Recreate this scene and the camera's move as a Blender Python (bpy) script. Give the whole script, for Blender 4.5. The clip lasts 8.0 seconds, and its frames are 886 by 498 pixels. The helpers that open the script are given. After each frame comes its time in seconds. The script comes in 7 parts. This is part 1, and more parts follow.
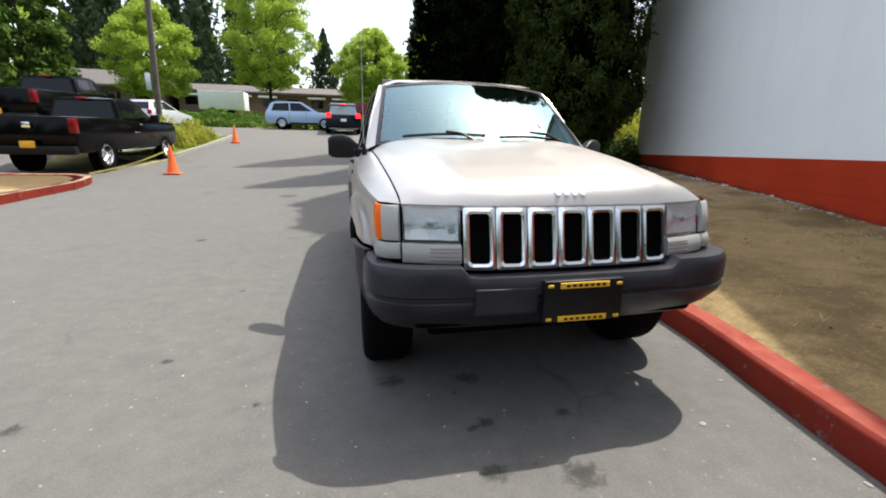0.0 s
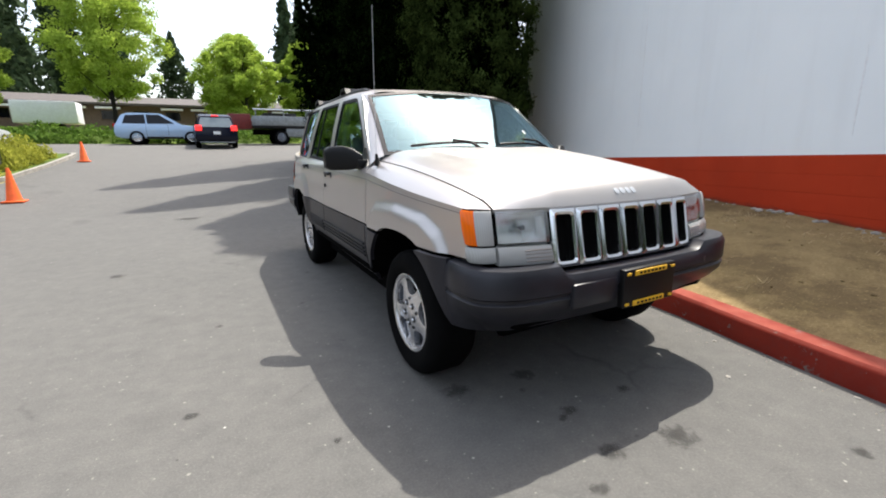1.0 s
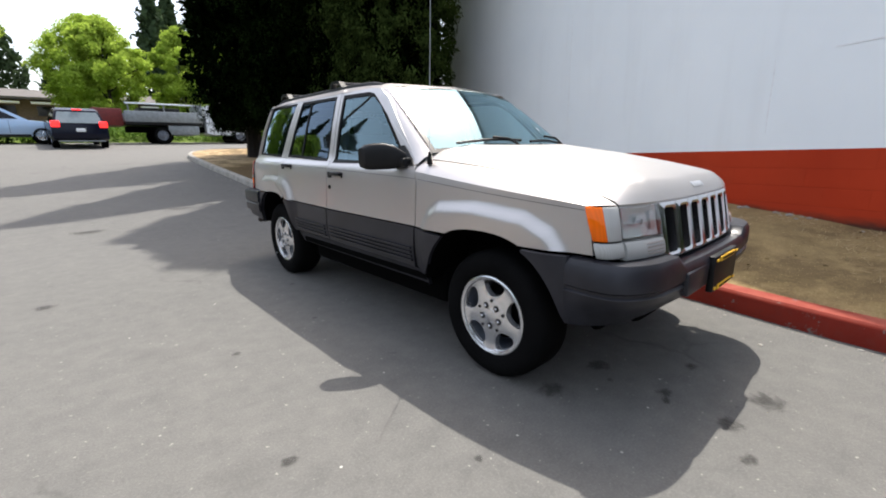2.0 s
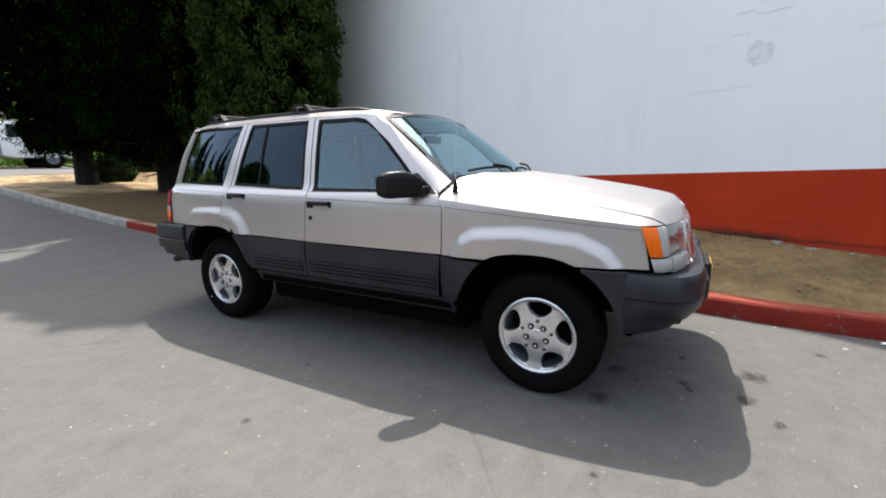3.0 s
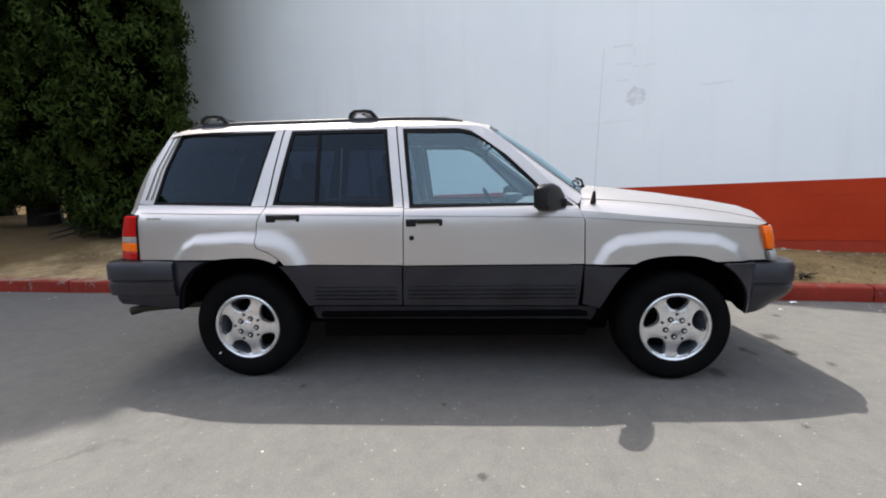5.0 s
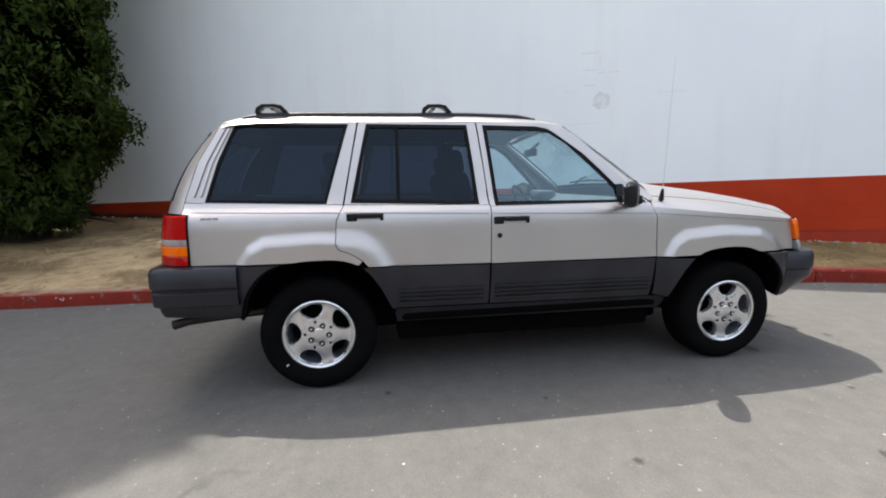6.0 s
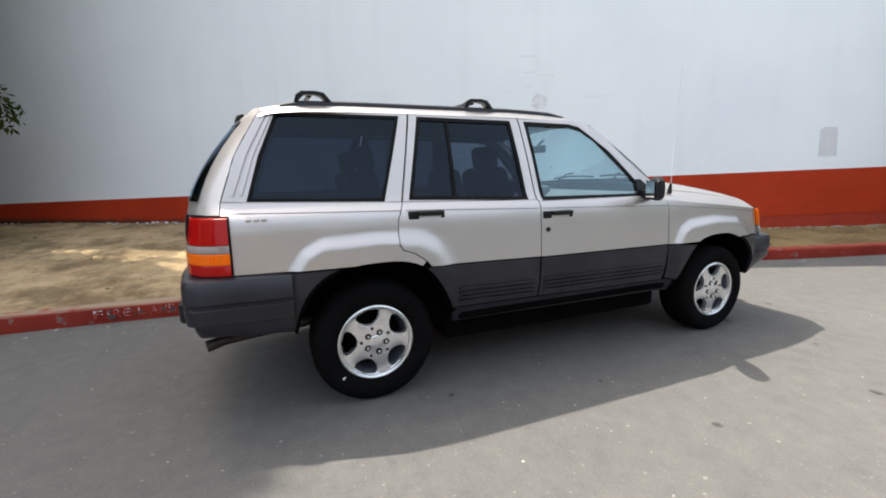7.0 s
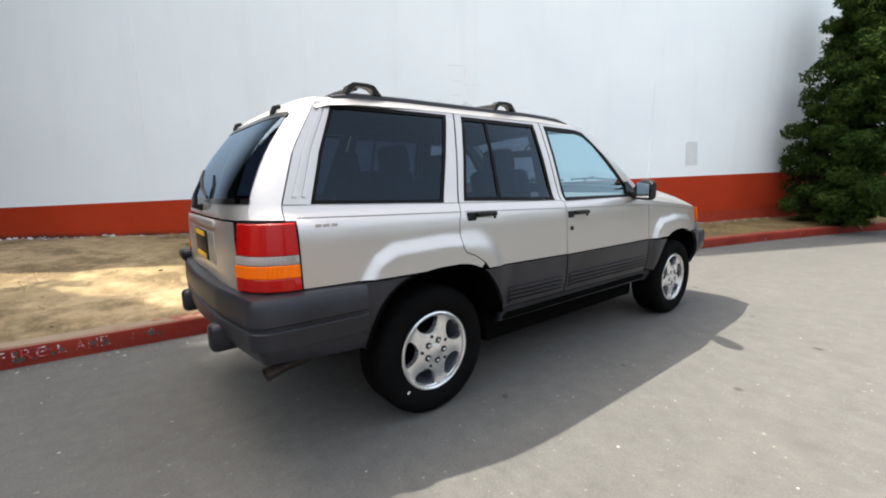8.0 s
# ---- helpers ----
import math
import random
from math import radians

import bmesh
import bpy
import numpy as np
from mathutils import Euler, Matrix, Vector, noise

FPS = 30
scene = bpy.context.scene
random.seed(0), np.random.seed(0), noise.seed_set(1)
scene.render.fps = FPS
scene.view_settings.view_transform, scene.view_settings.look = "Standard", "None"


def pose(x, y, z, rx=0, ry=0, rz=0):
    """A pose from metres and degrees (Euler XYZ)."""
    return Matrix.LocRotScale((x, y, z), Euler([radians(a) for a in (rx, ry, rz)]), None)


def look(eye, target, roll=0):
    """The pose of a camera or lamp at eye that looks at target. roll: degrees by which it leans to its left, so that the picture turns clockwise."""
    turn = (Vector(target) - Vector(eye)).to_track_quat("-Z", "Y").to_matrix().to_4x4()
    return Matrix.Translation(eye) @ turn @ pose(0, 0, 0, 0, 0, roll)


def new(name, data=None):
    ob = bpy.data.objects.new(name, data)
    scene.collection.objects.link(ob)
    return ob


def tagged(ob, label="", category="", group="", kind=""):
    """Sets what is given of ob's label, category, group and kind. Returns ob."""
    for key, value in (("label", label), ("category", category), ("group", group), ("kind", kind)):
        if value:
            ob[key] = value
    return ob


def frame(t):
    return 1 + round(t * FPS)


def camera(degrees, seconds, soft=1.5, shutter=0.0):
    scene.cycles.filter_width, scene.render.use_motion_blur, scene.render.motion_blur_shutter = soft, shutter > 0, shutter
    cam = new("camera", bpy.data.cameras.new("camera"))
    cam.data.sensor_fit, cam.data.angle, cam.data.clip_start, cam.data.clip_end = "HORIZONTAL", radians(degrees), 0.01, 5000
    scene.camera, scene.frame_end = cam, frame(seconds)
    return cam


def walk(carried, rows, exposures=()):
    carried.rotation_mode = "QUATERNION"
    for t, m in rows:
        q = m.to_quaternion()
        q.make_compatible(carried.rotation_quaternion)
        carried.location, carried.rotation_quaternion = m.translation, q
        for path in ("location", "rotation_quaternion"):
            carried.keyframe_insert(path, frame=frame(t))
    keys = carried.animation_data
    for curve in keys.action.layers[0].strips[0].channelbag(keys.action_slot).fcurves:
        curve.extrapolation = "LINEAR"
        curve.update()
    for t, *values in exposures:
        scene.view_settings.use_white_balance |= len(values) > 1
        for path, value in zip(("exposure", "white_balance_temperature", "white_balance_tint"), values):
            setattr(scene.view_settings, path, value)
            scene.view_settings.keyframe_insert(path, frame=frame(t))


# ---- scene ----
cam = camera(92.18, 8.0, soft=1.9)
PATH = [
    (0, (-0.902, -2.263, 1.201), (-0.478, -0.372, 0.704), 1.14),
    (0.5, (-1.330, -2.188, 1.194), (-0.605, -0.387, 0.711), 0.08),
    (1, (-1.702, -1.993, 1.188), (-0.773, -0.281, 0.736), -0.57),
    (1.2, (-1.835, -1.890, 1.204), (-0.851, -0.214, 0.732), -0.01),
    (2.3, (-2.594, -1.165, 1.187), (-1.133, 0.135, 0.764), -1.00),
    (2.5, (-2.696, -1.023, 1.198), (-1.138, 0.168, 0.805), -0.68),
    (3, (-2.973, -0.621, 1.229), (-1.253, 0.332, 0.860), -0.99),
    (3.5, (-3.126, -0.145, 1.250), (-1.312, 0.635, 0.930), -1.90),
    (4, (-3.288, 0.350, 1.262), (-1.367, 0.835, 0.989), -2.16),
    (4.5, (-3.372, 0.821, 1.251), (-1.411, 1.095, 0.969), -2.56),
    (4.7, (-3.401, 0.984, 1.206), (-1.431, 1.193, 0.929), -1.74),
    (5.8, (-3.383, 2.065, 1.268), (-1.419, 1.894, 0.936), -1.82),
    (6, (-3.340, 2.281, 1.240), (-1.383, 2.009, 0.929), -1.09),
    (6.5, (-3.239, 2.770, 1.258), (-1.329, 2.275, 0.930), -1.88),
    (7, (-3.052, 3.186, 1.252), (-1.225, 2.446, 0.917), -1.17),
    (7.5, (-2.843, 3.610, 1.252), (-1.168, 2.575, 0.896), -0.74),
    (8, (-2.536, 3.980, 1.234), (-0.979, 2.764, 0.921), -1.09),
]
EXPOSURES = [(0, 0.43, 6600, 8), (1.0, 0.48, 6550, 9), (3.0, 0.54, 6500, 10), (4.5, 0.60, 6500, 10), (6.5, 0.62, 6700, 9), (7.2, 0.78, 6780, 8), (7.6, 0.90, 6830, 8), (8.0, 0.92, 6880, 7)]
walk(cam, [(t, look(eye, target, roll)) for t, eye, target, roll in PATH], EXPOSURES)

# ---- light ----
SUN_WAY = Vector((0.45, 0.30, 1.0)).normalized()
world = bpy.data.worlds.new("hazy_sky")
scene.world = world
world.use_nodes = True
wn = world.node_tree.nodes
sky = wn.new("ShaderNodeTexSky")
sky.sky_type = "NISHITA"
sky.sun_disc = False
sky.sun_elevation = math.asin(SUN_WAY.z)
sky.sun_rotation = math.atan2(SUN_WAY.x, SUN_WAY.y)
sky.dust_density = 4.0
sky.air_density = 1.0
sky.ozone_density = 1.0
haze = wn.new("ShaderNodeMix")
haze.data_type, haze.blend_type = "RGBA", "ADD"
haze.inputs["Factor"].default_value = 1.0
haze.inputs[7].default_value = (2.42, 2.40, 2.28, 1)  # thin bright overcast veil
world.node_tree.links.new(sky.outputs[0], haze.inputs[6])
world.node_tree.links.new(haze.outputs[2], wn["Background"].inputs[0])
wn["Background"].inputs[1].default_value = 0.208
sun = new("sun", bpy.data.lights.new("sun", "SUN"))
sun.data.energy = 5.0
sun.data.angle = radians(0.6)
sun.data.color = (1.0, 0.958, 0.885)
sun.matrix_world = look(SUN_WAY * 60, (0, 0, 0))

# ---- materials ----
def mat_base(name):
    m = bpy.data.materials.new(name)
    m.use_nodes = True
    return m, m.node_tree.nodes, m.node_tree.links, m.node_tree.nodes["Principled BSDF"]


def coords(nodes, links, scale=(1, 1, 1)):
    tc = nodes.new("ShaderNodeNewGeometry")
    mp = nodes.new("ShaderNodeMapping")
    mp.inputs["Scale"].default_value = scale
    links.new(tc.outputs["Position"], mp.inputs["Vector"])
    return mp.outputs["Vector"]


def noise_tex(nodes, links, vec, scale, detail=4.0, rough=0.55):
    n = nodes.new("ShaderNodeTexNoise")
    n.inputs["Scale"].default_value = scale
    n.inputs["Detail"].default_value = detail
    n.inputs["Roughness"].default_value = rough
    links.new(vec, n.inputs["Vector"])
    return n.outputs["Fac"]


def ramp(nodes, links, fac, stops):
    r = nodes.new("ShaderNodeValToRGB")
    el = r.color_ramp.elements
    while len(el) < len(stops):
        el.new(0.5)
    for e, (p, c) in zip(el, stops):
        e.position = p
        e.color = c if len(c) == 4 else (*c, 1)
    links.new(fac, r.inputs["Fac"])
    return r.outputs["Color"]


def mixed(nodes, links, fac, a, b, how="MIX"):
    m = nodes.new("ShaderNodeMix")
    m.data_type = "RGBA"
    m.blend_type = how
    for sock, val in ((m.inputs["Factor"], fac), (m.inputs[6], a), (m.inputs[7], b)):
        if isinstance(val, (int, float)):
            sock.default_value = val
        elif isinstance(val, tuple):
            sock.default_value = val if len(val) == 4 else (*val, 1)
        else:
            links.new(val, sock)
    return m.outputs[2]


def bump(nodes, links, bsdf, height, strength=0.3, distance=0.01):
    b = nodes.new("ShaderNodeBump")
    b.inputs["Strength"].default_value = strength
    b.inputs["Distance"].default_value = distance
    links.new(height, b.inputs["Height"])
    links.new(b.outputs["Normal"], bsdf.inputs["Normal"])


def plain(name, color, rough=0.5, metal=0.0, vary=0.12, scale=6.0, grain=60.0, relief=0.05, coat=0.0, spec=0.5):
    """A surface with two scales of variation in tone and a fine relief."""
    m, n, l, p = mat_base(name)
    v = coords(n, l)
    big = noise_tex(n, l, v, scale, 3)
    small = noise_tex(n, l, v, grain, 2)
    c = tuple(color)
    lo, hi = tuple(x * (1 - vary) for x in c), tuple(min(1, x * (1 + vary)) for x in c)
    col = ramp(n, l, big, [(0.35, lo), (0.65, hi)])
    col = mixed(n, l, 0.25, col, ramp(n, l, small, [(0.3, lo), (0.7, hi)]))
    l.new(col, p.inputs["Base Color"])
    p.inputs["Roughness"].default_value = rough
    p.inputs["Metallic"].default_value = metal
    p.inputs["Coat Weight"].default_value = coat
    p.inputs["Coat Roughness"].default_value = 0.06
    p.inputs["Specular IOR Level"].default_value = spec
    if relief:
        bump(n, l, p, small, relief, 0.002)
    return m


def glass(name, tint, gloss_rough=0.02, base=0.07, sheen=(1, 1, 1)):
    """A thin pane: clear, and glossier towards a glancing view."""
    m, n, l, p = mat_base(name)
    n.remove(p)
    t = n.new("ShaderNodeBsdfTransparent")
    t.inputs["Color"].default_value = (*tint, 1)
    g = n.new("ShaderNodeBsdfGlossy")
    g.inputs["Roughness"].default_value = gloss_rough
    g.inputs["Color"].default_value = (*sheen, 1)
    w = n.new("ShaderNodeLayerWeight")
    w.inputs["Blend"].default_value = 0.5
    pw = n.new("ShaderNodeMath")
    pw.operation = "POWER"
    pw.inputs[1].default_value = 4.0
    l.new(w.outputs["Facing"], pw.inputs[0])
    ma = n.new("ShaderNodeMath")
    ma.operation = "MULTIPLY_ADD"
    ma.inputs[1].default_value = 1.0 - base
    ma.inputs[2].default_value = base
    l.new(pw.outputs[0], ma.inputs[0])
    mx = n.new("ShaderNodeMixShader")
    l.new(ma.outputs[0], mx.inputs[0])
    l.new(t.outputs[0], mx.inputs[1])
    l.new(g.outputs[0], mx.inputs[2])
    l.new(mx.outputs[0], n["Material Output"].inputs["Surface"])
    return m


def noise_vec(nodes, links, vec, scale):
    n = nodes.new("ShaderNodeTexNoise")
    n.inputs["Scale"].default_value = scale
    n.inputs["Detail"].default_value = 4.0
    links.new(vec, n.inputs["Vector"])
    return n.outputs["Color"]


def soft_stain(name, color, most=0.8):
    """A stain that thins out towards its ragged edge."""
    m, n, l, p = mat_base(name)
    tc = n.new("ShaderNodeTexCoord")
    mp = n.new("ShaderNodeMapping")
    mp.inputs["Location"].default_value = (-1.0, -1.0, 0)
    mp.inputs["Scale"].default_value = (2.0, 2.0, 0)
    l.new(tc.outputs["Generated"], mp.inputs["Vector"])
    ln = n.new("ShaderNodeVectorMath")
    ln.operation = "LENGTH"
    l.new(mp.outputs["Vector"], ln.inputs[0])
    wob = noise_tex(n, l, coords(n, l), 26.0, 4, 0.65)
    ad = n.new("ShaderNodeMath")
    ad.operation = "MULTIPLY_ADD"
    ad.inputs[1].default_value = 1.5
    l.new(wob, ad.inputs[0])
    l.new(ln.outputs["Value"], ad.inputs[2])
    sh = n.new("ShaderNodeMath")
    sh.operation = "MULTIPLY_ADD"
    sh.inputs[1].default_value = -2.2
    sh.inputs[2].default_value = 3.2
    sh.use_clamp = True
    l.new(ad.outputs[0], sh.inputs[0])
    mu = n.new("ShaderNodeMath")
    mu.operation = "MULTIPLY"
    mu.inputs[1].default_value = most
    l.new(sh.outputs[0], mu.inputs[0])
    p.inputs["Base Color"].default_value = (*color, 1)
    p.inputs["Roughness"].default_value = 0.8
    p.inputs["Specular IOR Level"].default_value = 0.15
    l.new(mu.outputs[0], p.inputs["Alpha"])
    return m


def asphalt():
    m, n, l, p = mat_base("worn_asphalt")
    v = coords(n, l)
    big = noise_tex(n, l, v, 0.55, 6, 0.62)
    mid = noise_tex(n, l, v, 2.2, 5, 0.6)
    fine = noise_tex(n, l, v, 95.0, 3, 0.7)
    vor = n.new("ShaderNodeTexVoronoi")
    vor.inputs["Scale"].default_value = 42.0
    l.new(v, vor.inputs["Vector"])
    col = ramp(n, l, big, [(0.3, (0.075, 0.073, 0.069)), (0.7, (0.124, 0.120, 0.111))])
    col = mixed(n, l, 0.5, col, ramp(n, l, mid, [(0.3, (0.085, 0.083, 0.079)), (0.72, (0.126, 0.121, 0.112))]))
    col = mixed(n, l, 0.45, col, ramp(n, l, fine, [(0.3, (0.050, 0.050, 0.049)), (0.55, (0.104, 0.101, 0.097)), (0.75, (0.205, 0.198, 0.186))]))
    mot = noise_tex(n, l, v, 8.5, 6, 0.72)
    col = mixed(n, l, 0.36, col, ramp(n, l, mot, [(0.34, (0.070, 0.068, 0.063)), (0.5, (0.102, 0.098, 0.090)), (0.66, (0.136, 0.130, 0.118))]))
    pale = ramp(n, l, noise_tex(n, l, v, 34.0, 2, 0.5), [(0.70, (0, 0, 0)), (0.76, (0.6, 0.6, 0.6))])
    col = mixed(n, l, pale, col, (0.30, 0.285, 0.25))
    # pale pebbles
    peb = ramp(n, l, vor.outputs["Distance"], [(0.0, (1, 1, 1)), (0.09, (1, 1, 1)), (0.16, (0, 0, 0))])
    sel = ramp(n, l, vor.outputs["Color"], [(0.88, (0, 0, 0)), (0.93, (1, 1, 1))])
    pm = mixed(n, l, 1.0, peb, sel, "MULTIPLY")
    col = mixed(n, l, pm, col, (0.190, 0.184, 0.166))
    # hairline cracks that wander, and scattered pale grit
    bent = mixed(n, l, 0.55, v, noise_vec(n, l, v, 1.9), "ADD")
    cr = n.new("ShaderNodeTexVoronoi")
    cr.feature = "DISTANCE_TO_EDGE"
    cr.inputs["Scale"].default_value = 0.55
    l.new(bent, cr.inputs["Vector"])
    line_ = ramp(n, l, cr.outputs["Distance"], [(0.0, (1, 1, 1)), (0.004, (0.8, 0.8, 0.8)), (0.010, (0, 0, 0))])
    gap = ramp(n, l, noise_tex(n, l, v, 0.8, 3), [(0.55, (0, 0, 0)), (0.66, (0.38, 0.38, 0.38))])
    col = mixed(n, l, mixed(n, l, 1.0, line_, gap, "MULTIPLY"), col, (0.026, 0.025, 0.024))
    grit = n.new("ShaderNodeTexVoronoi")
    grit.inputs["Scale"].default_value = 17.0
    l.new(v, grit.inputs["Vector"])
    gm = mixed(n, l, 1.0, ramp(n, l, grit.outputs["Distance"], [(0.0, (1, 1, 1)), (0.07, (1, 1, 1)), (0.13, (0, 0, 0))]), ramp(n, l, grit.outputs["Color"], [(0.84, (0, 0, 0)), (0.94, (1, 1, 1))]), "MULTIPLY")
    col = mixed(n, l, gm, col, (0.52, 0.50, 0.45))
    pit = n.new("ShaderNodeTexVoronoi")
    pit.inputs["Scale"].default_value = 12.0
    l.new(bent, pit.inputs["Vector"])
    pm2 = mixed(n, l, 1.0, ramp(n, l, pit.outputs["Distance"], [(0.0, (1, 1, 1)), (0.08, (1, 1, 1)), (0.15, (0, 0, 0))]), ramp(n, l, pit.outputs["Color"], [(0.84, (0, 0, 0)), (0.95, (0.8, 0.8, 0.8))]), "MULTIPLY")
    col = mixed(n, l, pm2, col, (0.030, 0.029, 0.027))
    # oil spots and old dark stains
    st = noise_tex(n, l, v, 1.15, 2, 0.4)
    stm = ramp(n, l, st, [(0.66, (0, 0, 0)), (0.76, (0.326, 0.326, 0.326))])
    col = mixed(n, l, stm, col, (0.032, 0.031, 0.030))
    l.new(col, p.inputs["Base Color"])
    p.inputs["Roughness"].default_value = 0.82
    p.inputs["Specular IOR Level"].default_value = 0.35
    bump(n, l, p, fine, 0.35, 0.004)
    return m


def earth():
    m, n, l, p = mat_base("dry_earth")
    v = coords(n, l)
    big = noise_tex(n, l, v, 0.9, 5, 0.6)
    mid = noise_tex(n, l, v, 5.0, 5, 0.65)
    fine = noise_tex(n, l, v, 60.0, 3, 0.7)
    col = ramp(n, l, big, [(0.33, (0.110, 0.079, 0.042)), (0.5, (0.180, 0.131, 0.070)), (0.68, (0.235, 0.172, 0.092))])
    col = mixed(n, l, 0.5, col, ramp(n, l, mid, [(0.32, (0.095, 0.070, 0.038)), (0.5, (0.180, 0.133, 0.072)), (0.7, (0.260, 0.195, 0.108))]))
    col = mixed(n, l, 0.3, col, ramp(n, l, fine, [(0.3, (0.099, 0.070, 0.035)), (0.7, (0.378, 0.282, 0.145))]))
    # pale bands and a dark brown band along y, their edges broken by noise
    sp = n.new("ShaderNodeSeparateXYZ")
    l.new(v, sp.inputs[0])
    wob = noise_tex(n, l, v, 0.8, 5, 0.65)
    sm = n.new("ShaderNodeMath")
    sm.operation = "MULTIPLY_ADD"
    sm.inputs[1].default_value = 0.05
    l.new(sp.outputs["Y"], sm.inputs[0])
    wv = n.new("ShaderNodeMath")
    wv.operation = "MULTIPLY"
    wv.inputs[1].default_value = 0.22
    l.new(wob, wv.inputs[0])
    l.new(wv.outputs[0], sm.inputs[2])
    straw = ramp(n, l, sm.outputs[0], [(0.0, (0, 0, 0)), (0.21, (0, 0, 0)), (0.32, (0.72, 0.72, 0.72)), (0.42, (0.72, 0.72, 0.72)), (0.50, (0, 0, 0)), (0.80, (0, 0, 0)), (0.86, (0.7, 0.7, 0.7))])
    litter = ramp(n, l, sm.outputs[0], [(0.42, (0, 0, 0)), (0.52, (0.8, 0.8, 0.8)), (0.78, (0.8, 0.8, 0.8)), (0.85, (0, 0, 0))])
    col = mixed(n, l, litter, col, (0.075, 0.050, 0.028))
    col = mixed(n, l, straw, col, ramp(n, l, mid, [(0.3, (0.29, 0.210, 0.125)), (0.7, (0.50, 0.380, 0.245))]))
    grs = ramp(n, l, noise_tex(n, l, v, 1.7, 4), [(0.58, (0, 0, 0)), (0.72, (0.22, 0.22, 0.22))])
    col = mixed(n, l, grs, col, (0.128, 0.120, 0.035))
    dk = ramp(n, l, noise_tex(n, l, v, 1.5, 6, 0.68), [(0.47, (0, 0, 0)), (0.60, (0.65, 0.65, 0.65))])
    col = mixed(n, l, dk, col, (0.080, 0.057, 0.032))
    st = ramp(n, l, noise_tex(n, l, coords(n, l, (1, 4, 1)), 26.0, 4, 0.7), [(0.60, (0, 0, 0)), (0.72, (0.7, 0.7, 0.7))])
    col = mixed(n, l, st, col, (0.46, 0.36, 0.20))
    warm = n.new("ShaderNodeHueSaturation")
    warm.inputs["Saturation"].default_value = 1.06
    warm.inputs["Value"].default_value = 1.03
    l.new(col, warm.inputs["Color"])
    l.new(warm.outputs["Color"], p.inputs["Base Color"])
    p.inputs["Roughness"].default_value = 0.95
    p.inputs["Specular IOR Level"].default_value = 0.1
    bump(n, l, p, mid, 0.4, 0.03)
    return m


def meadow(name, a, b):
    m, n, l, p = mat_base(name)
    v = coords(n, l)
    big = noise_tex(n, l, v, 0.5, 4)
    fine = noise_tex(n, l, v, 14.0, 4, 0.7)
    col = ramp(n, l, big, [(0.35, a), (0.65, b)])
    col = mixed(n, l, 0.4, col, ramp(n, l, fine, [(0.3, tuple(x * 0.5 for x in a)), (0.7, tuple(x * 1.4 for x in b))]))
    l.new(col, p.inputs["Base Color"])
    p.inputs["Roughness"].default_value = 0.95
    p.inputs["Specular IOR Level"].default_value = 0.15
    bump(n, l, p, fine, 0.7, 0.05)
    return m


def car_paint(name, color, metal=0.55, dusty=0.16, rough=(0.33, 0.45), coat=0.6):
    m, n, l, p = mat_base(name)
    v = coords(n, l)
    flake = noise_tex(n, l, v, 900.0, 1)
    dust = noise_tex(n, l, v, 5.0, 5, 0.65)
    col = ramp(n, l, flake, [(0.3, tuple(x * 0.93 for x in color)), (0.7, tuple(min(1, x * 1.07) for x in color))])
    col = mixed(n, l, ramp(n, l, dust, [(0.45, (0, 0, 0)), (0.8, (dusty, dusty, dusty))]), col, (0.5, 0.46, 0.4))
    l.new(col, p.inputs["Base Color"])
    rgh = ramp(n, l, dust, [(0.3, (rough[0],) * 3), (0.75, (rough[1],) * 3)])
    l.new(rgh, p.inputs["Roughness"])
    p.inputs["Metallic"].default_value = metal
    p.inputs["Coat Weight"].default_value = coat
    p.inputs["Coat Roughness"].default_value = 0.08
    return m


def wall_white():
    m, n, l, p = mat_base("white_masonry_paint")
    v = coords(n, l)
    big = noise_tex(n, l, v, 0.5, 4)
    fine = noise_tex(n, l, v, 45.0, 3, 0.6)
    col = ramp(n, l, big, [(0.35, (0.80, 0.84, 0.865)), (0.65, (0.85, 0.885, 0.90))])
    streak = noise_tex(n, l, coords(n, l, (3.0, 3.0, 0.25)), 1.0, 4, 0.6)
    col = mixed(n, l, ramp(n, l, streak, [(0.55, (0, 0, 0)), (0.8, (0.16, 0.16, 0.16))]), col, (0.6, 0.6, 0.6))
    l.new(col, p.inputs["Base Color"])
    p.inputs["Roughness"].default_value = 0.85
    bump(n, l, p, fine, 0.25, 0.004)
    return m


